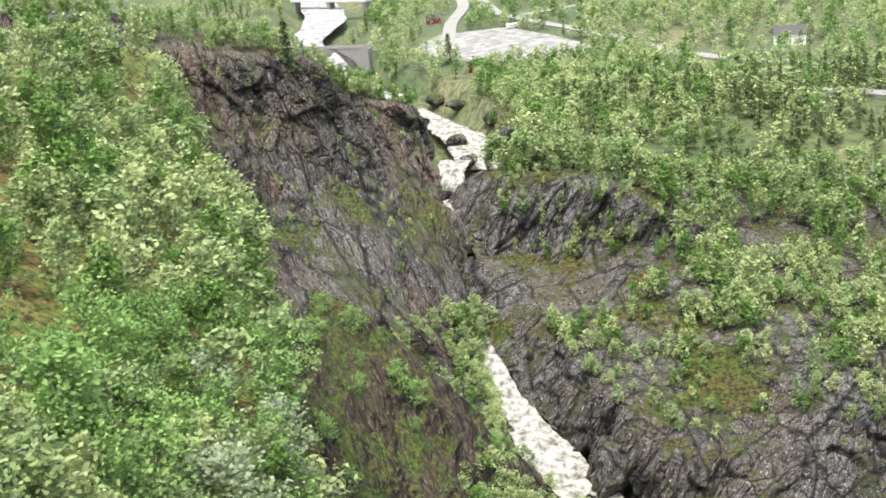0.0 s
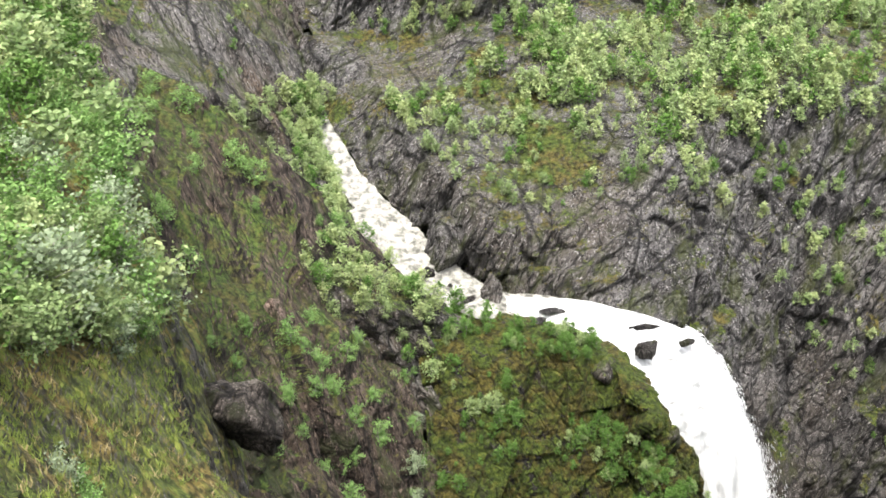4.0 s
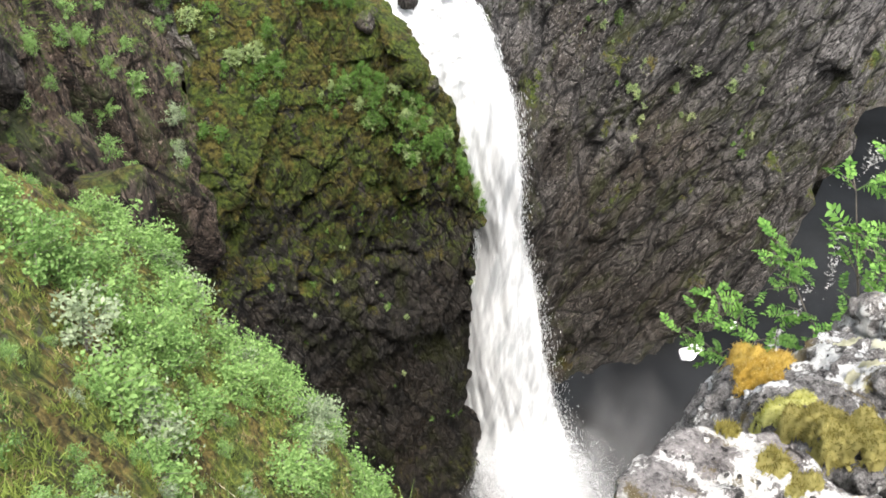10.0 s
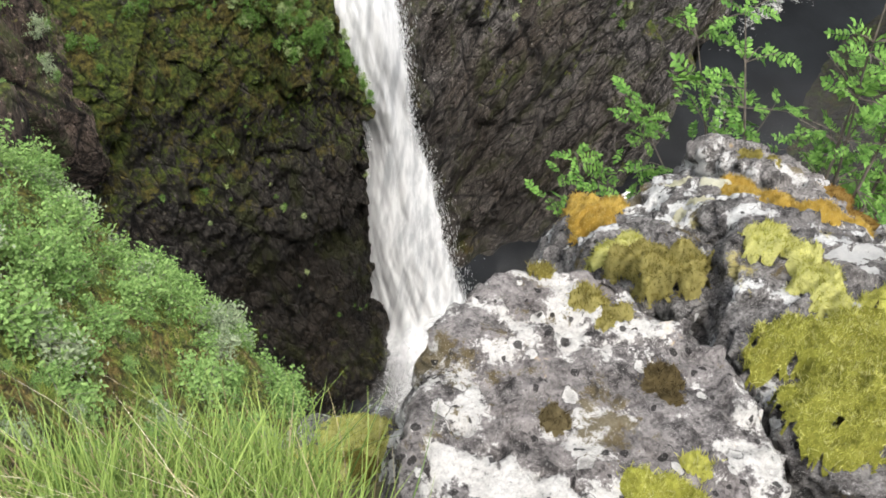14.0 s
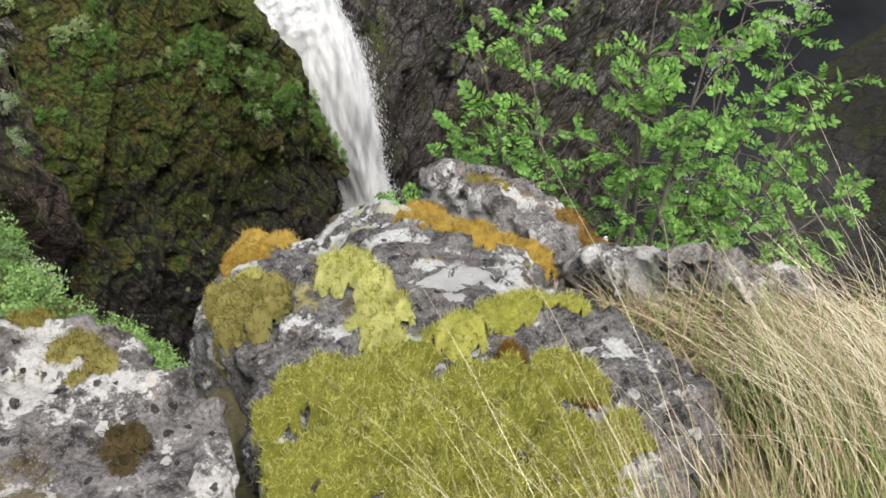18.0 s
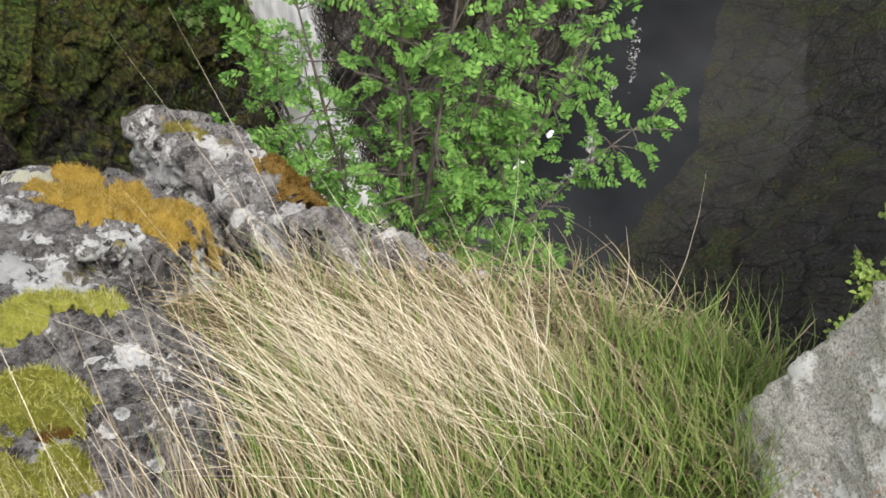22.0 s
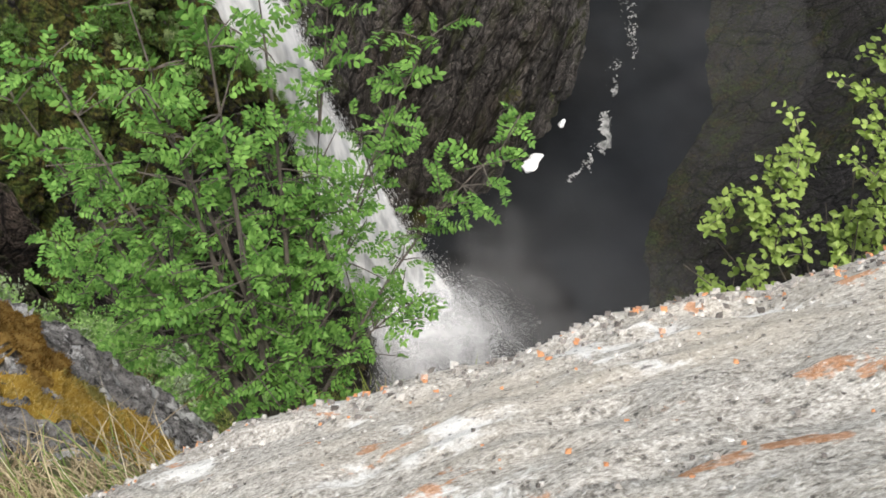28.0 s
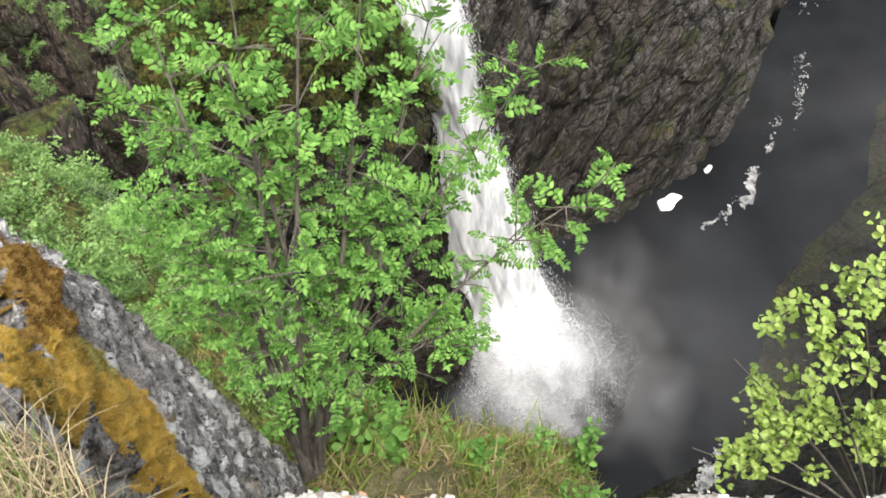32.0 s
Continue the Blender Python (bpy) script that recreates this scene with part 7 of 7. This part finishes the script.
boulder_rock = cliff_material("brown_boulder_rock", (0.045, 0.036, 0.03), (0.2, 0.17, 0.15), (0.11, 0.085, 0.065), (0.05, 0.07, 0.02), 0.8, 0.95, (0, radians(20), 0), 2.0)
river_rock(-7.1, 66.7, -57.1, 4.6, 3.6, 4.6, 131, "big brown boulder standing out of the grassy slope", boulder_rock, "boulder")
river_rock(2.0, 74, -84, 5.0, 4.5, 8.0, 132, "dark rock knob at the edge of the cleft", rock_brown, "boulder")
snow_mat, nt, bsdf = material("old_snow")
nt.links.new(ramp(nt, tex(nt, "Noise", 1.2, 5), [(.35, (.6, .61, .62)), (.6, (.85, .85, .84))]), bsdf.inputs["Base Color"])
bsdf.inputs["Roughness"].default_value = .8
for k, (x, y, sx, sy) in enumerate([(170, 139, 5.5, 3.4), (189.5, 145, 2.3, 1.3)]):
    river_rock(x, y, -274.2, sx, sy, 1.6, 160 + k, "patch of old white snow beside the pool", snow_mat, "snow_patch")
rf = np.random.default_rng(44)
foam_at = []
for x, y, a, l, w, n in [(196, 131, .7, 5, 1.6, 500), (201, 136, .9, 5, 1.2, 260), (216, 146, .7, 9, 1.0, 90), (226, 152, .5, 9, 1.4, 90), (186, 128, .6, 5, 1.0, 60), (238, 158, .8, 10, 2.0, 110), (178, 127, .2, 6, .8, 50), (250, 172, .7, 10, 2.5, 110), (300, 205, .3, 26, 5, 900), (335, 212, .2, 30, 6, 1200), (128, 56, .5, 7, 3, 420)]:
    q = rf.normal(0, 1, (n, 2)) * (l * .55, w * .5)
    foam_at.append(np.stack([x + q[:, 0] * math.cos(a) - q[:, 1] * math.sin(a), y + q[:, 0] * math.sin(a) + q[:, 1] * math.cos(a), 0 * q[:, 0] - 274.45], 1))
foam_at = np.concatenate(foam_at)
foam_at = foam_at[soft_noise(foam_at, 3.0, 7) > -.1]
foam_at[:, :2] += 1.5 * np.stack([rough(foam_at, 4, 2, 70 + i) for i in range(2)], 1)
v, f = quads(foam_at, .75, rf, .05)
v[:, 2] = -274.45 + .12 * np.sin(np.arange(len(v)))
tagged(piece("water_foam", v, f, upper_foam), "torn flecks of foam on the dark river", "water", kind="stuff")

# ---- spray at the foot of the fall ----
def mist_material(name, strength, scale, stretch=(1, 1, 1)):
    """Drifting spray that thins out to nothing at its rim."""
    m, nt, bsdf = material(name)
    co = nt.nodes.new("ShaderNodeTexCoord")
    gr = nt.nodes.new("ShaderNodeTexGradient")
    gr.gradient_type = "SPHERICAL"
    nt.links.new(bent(nt, bent(nt, co.outputs["Object"], 1.1, .9), 3.0, .35), gr.inputs[0])
    n = tex(nt, "Noise", scale, 5, .55, stretch=stretch)
    a = sums(nt, "MULTIPLY", ramp(nt, gr.outputs["Fac"], [(0.02, grey(0)), (0.75, grey(1))]), ramp(nt, n, [(0.3, grey(.15)), (0.7, grey(1))]))
    a = sums(nt, "MULTIPLY", a, strength)
    nt.nodes.remove(bsdf)
    d, tr, clear = (nt.nodes.new("ShaderNodeBsdf" + k) for k in ("Diffuse", "Translucent", "Transparent"))
    both, out = nt.nodes.new("ShaderNodeMixShader"), nt.nodes.new("ShaderNodeMixShader")
    d.inputs[0].default_value = tr.inputs[0].default_value = (.93, .93, .93, 1)
    nt.links.new(d.outputs[0], both.inputs[1])
    nt.links.new(tr.outputs[0], both.inputs[2])
    nt.links.new(a, out.inputs[0])
    nt.links.new(clear.outputs[0], out.inputs[1])
    nt.links.new(both.outputs[0], out.inputs[2])
    nt.links.new(out.outputs[0], nt.nodes["Material Output"].inputs[0])
    return m


spray_mid = mist_material("drifting_spray", .15, 2.0)
spray_thick, spray_thin = mist_material("thick_spray", .75, 1.5), mist_material("thin_spray", .045, 2.2)
u = np.linspace(-1, 1, 40)
mx_, my_ = np.meshgrid(u, u)


def mist(x, y, z, sx, sy, sz, turn, mat, seed, label):
    p = np.stack([mx_, my_, .35 * (1 - mx_**2 - my_**2)], -1).reshape(-1, 3)
    p[:, 2] += .22 * rough(p + seed, .6, 3, seed)
    ob = piece("spray_mist", p, grid_faces(40, 40), mat, smooth=True)
    ob.matrix_basis = Matrix.Translation((x, y, z)) @ Matrix.Rotation(turn, 4, "Z") @ Matrix.Diagonal((sx, sy, sz, 1))
    return tagged(ob, label, "spray", kind="stuff")


FOOT = (97, 104, -275)
for k, (dx, dy, dz, sx, sy, sz, mat) in enumerate([(6, -3, 2, 34, 24, 6, spray_thick), (5, -3, 10, 30, 22, 14, spray_thick), (0, 2, 16, 22, 18, 18, spray_thick), (2, 0, 6, 27, 22, 12, spray_thick), (-1, 3, 24, 17, 14, 16, spray_thick), (10, -8, 5, 36, 26, 8, spray_mid), (16, -4, 12, 30, 22, 12, spray_mid), (30, 9, 9, 30, 15, 10, spray_mid), (24, -18, 7, 28, 18, 9, spray_mid), (48, 2, 9, 60, 40, 8, spray_thin), (44, -32, 12, 60, 36, 10, spray_thin), (150, 10, 15, 90, 60, 10, spray_thin)]):
    mist(FOOT[0] + dx, FOOT[1] + dy, FOOT[2] + dz, sx, sy, sz, .4 + k * .5, mat, 200 + k, "white spray drifting from the foot of the fall")

# the boiling white spray itself: a cloud of drops, thick at the heart and torn at the rim
rs = np.random.default_rng(31)
def puff(n, size, at):
    q = rs.normal(0, 1, (n, 3))
    q = q[np.linalg.norm(q, axis=1) < 1.9]
    return q * size + (FOOT[0] + at[0], FOOT[1] + at[1], FOOT[2] + at[2])


heart = np.concatenate([puff(85000, (7.0, 6, 8.5), (-3, 3, 14)), puff(105000, (10.0, 8.5, 6.0), (2, 0, 9)), puff(26000, (15, 12, 5.5), (5, -3, 8))])
heart = heart + 2.5 * np.stack([rough(heart, 7, 3, 60 + i) for i in range(3)], 1)
heart[:, 2] = np.maximum(heart[:, 2], -274.6)
v, f = quads(heart, .15, rs, 1.6)
tagged(piece("spray_cloud", v, f, drop_foam), "white cloud of spray boiling at the foot of the fall", "spray", kind="stuff")

# grass and herbs on the ledge under the rowan
under = [o for o in bpy.data.objects if o.name.startswith("ledge_rock") and o.active_material == turf_mat][0]
bpy.context.view_layer.update()
spots_u = []
ru = np.random.default_rng(12)
for _ in range(700):
    x, y = ru.uniform(4.25, 7.0), ru.uniform(.55, 1.85)
    got, loc, nor, _i = under.ray_cast(Vector((x, y, 0)), Vector((0, 0, -1)))
    if got:
        spots_u.append(loc[:])
spots_u = np.array(spots_u)
tussocks("grass_ledge", spots_u[:330], slope_grass, "green grass on the ledge under the rowan", .2, .007)
tussocks("grass_straw", spots_u[330:], slope_straw, "withered grass on the ledge under the rowan", .16, .006)
for k, p in enumerate(spots_u[5:400:22]):
    h = ru.uniform(.16, .32)
    bush("small_plant", tuple(p), [(0, 0, h), (.08, .05, h * .8), (-.09, .03, h * .7), (.03, -.07, h * .6)], 70, .055, "small green leafy plant on the ledge", 300 + k, "plant", .05, rowan_leaf)
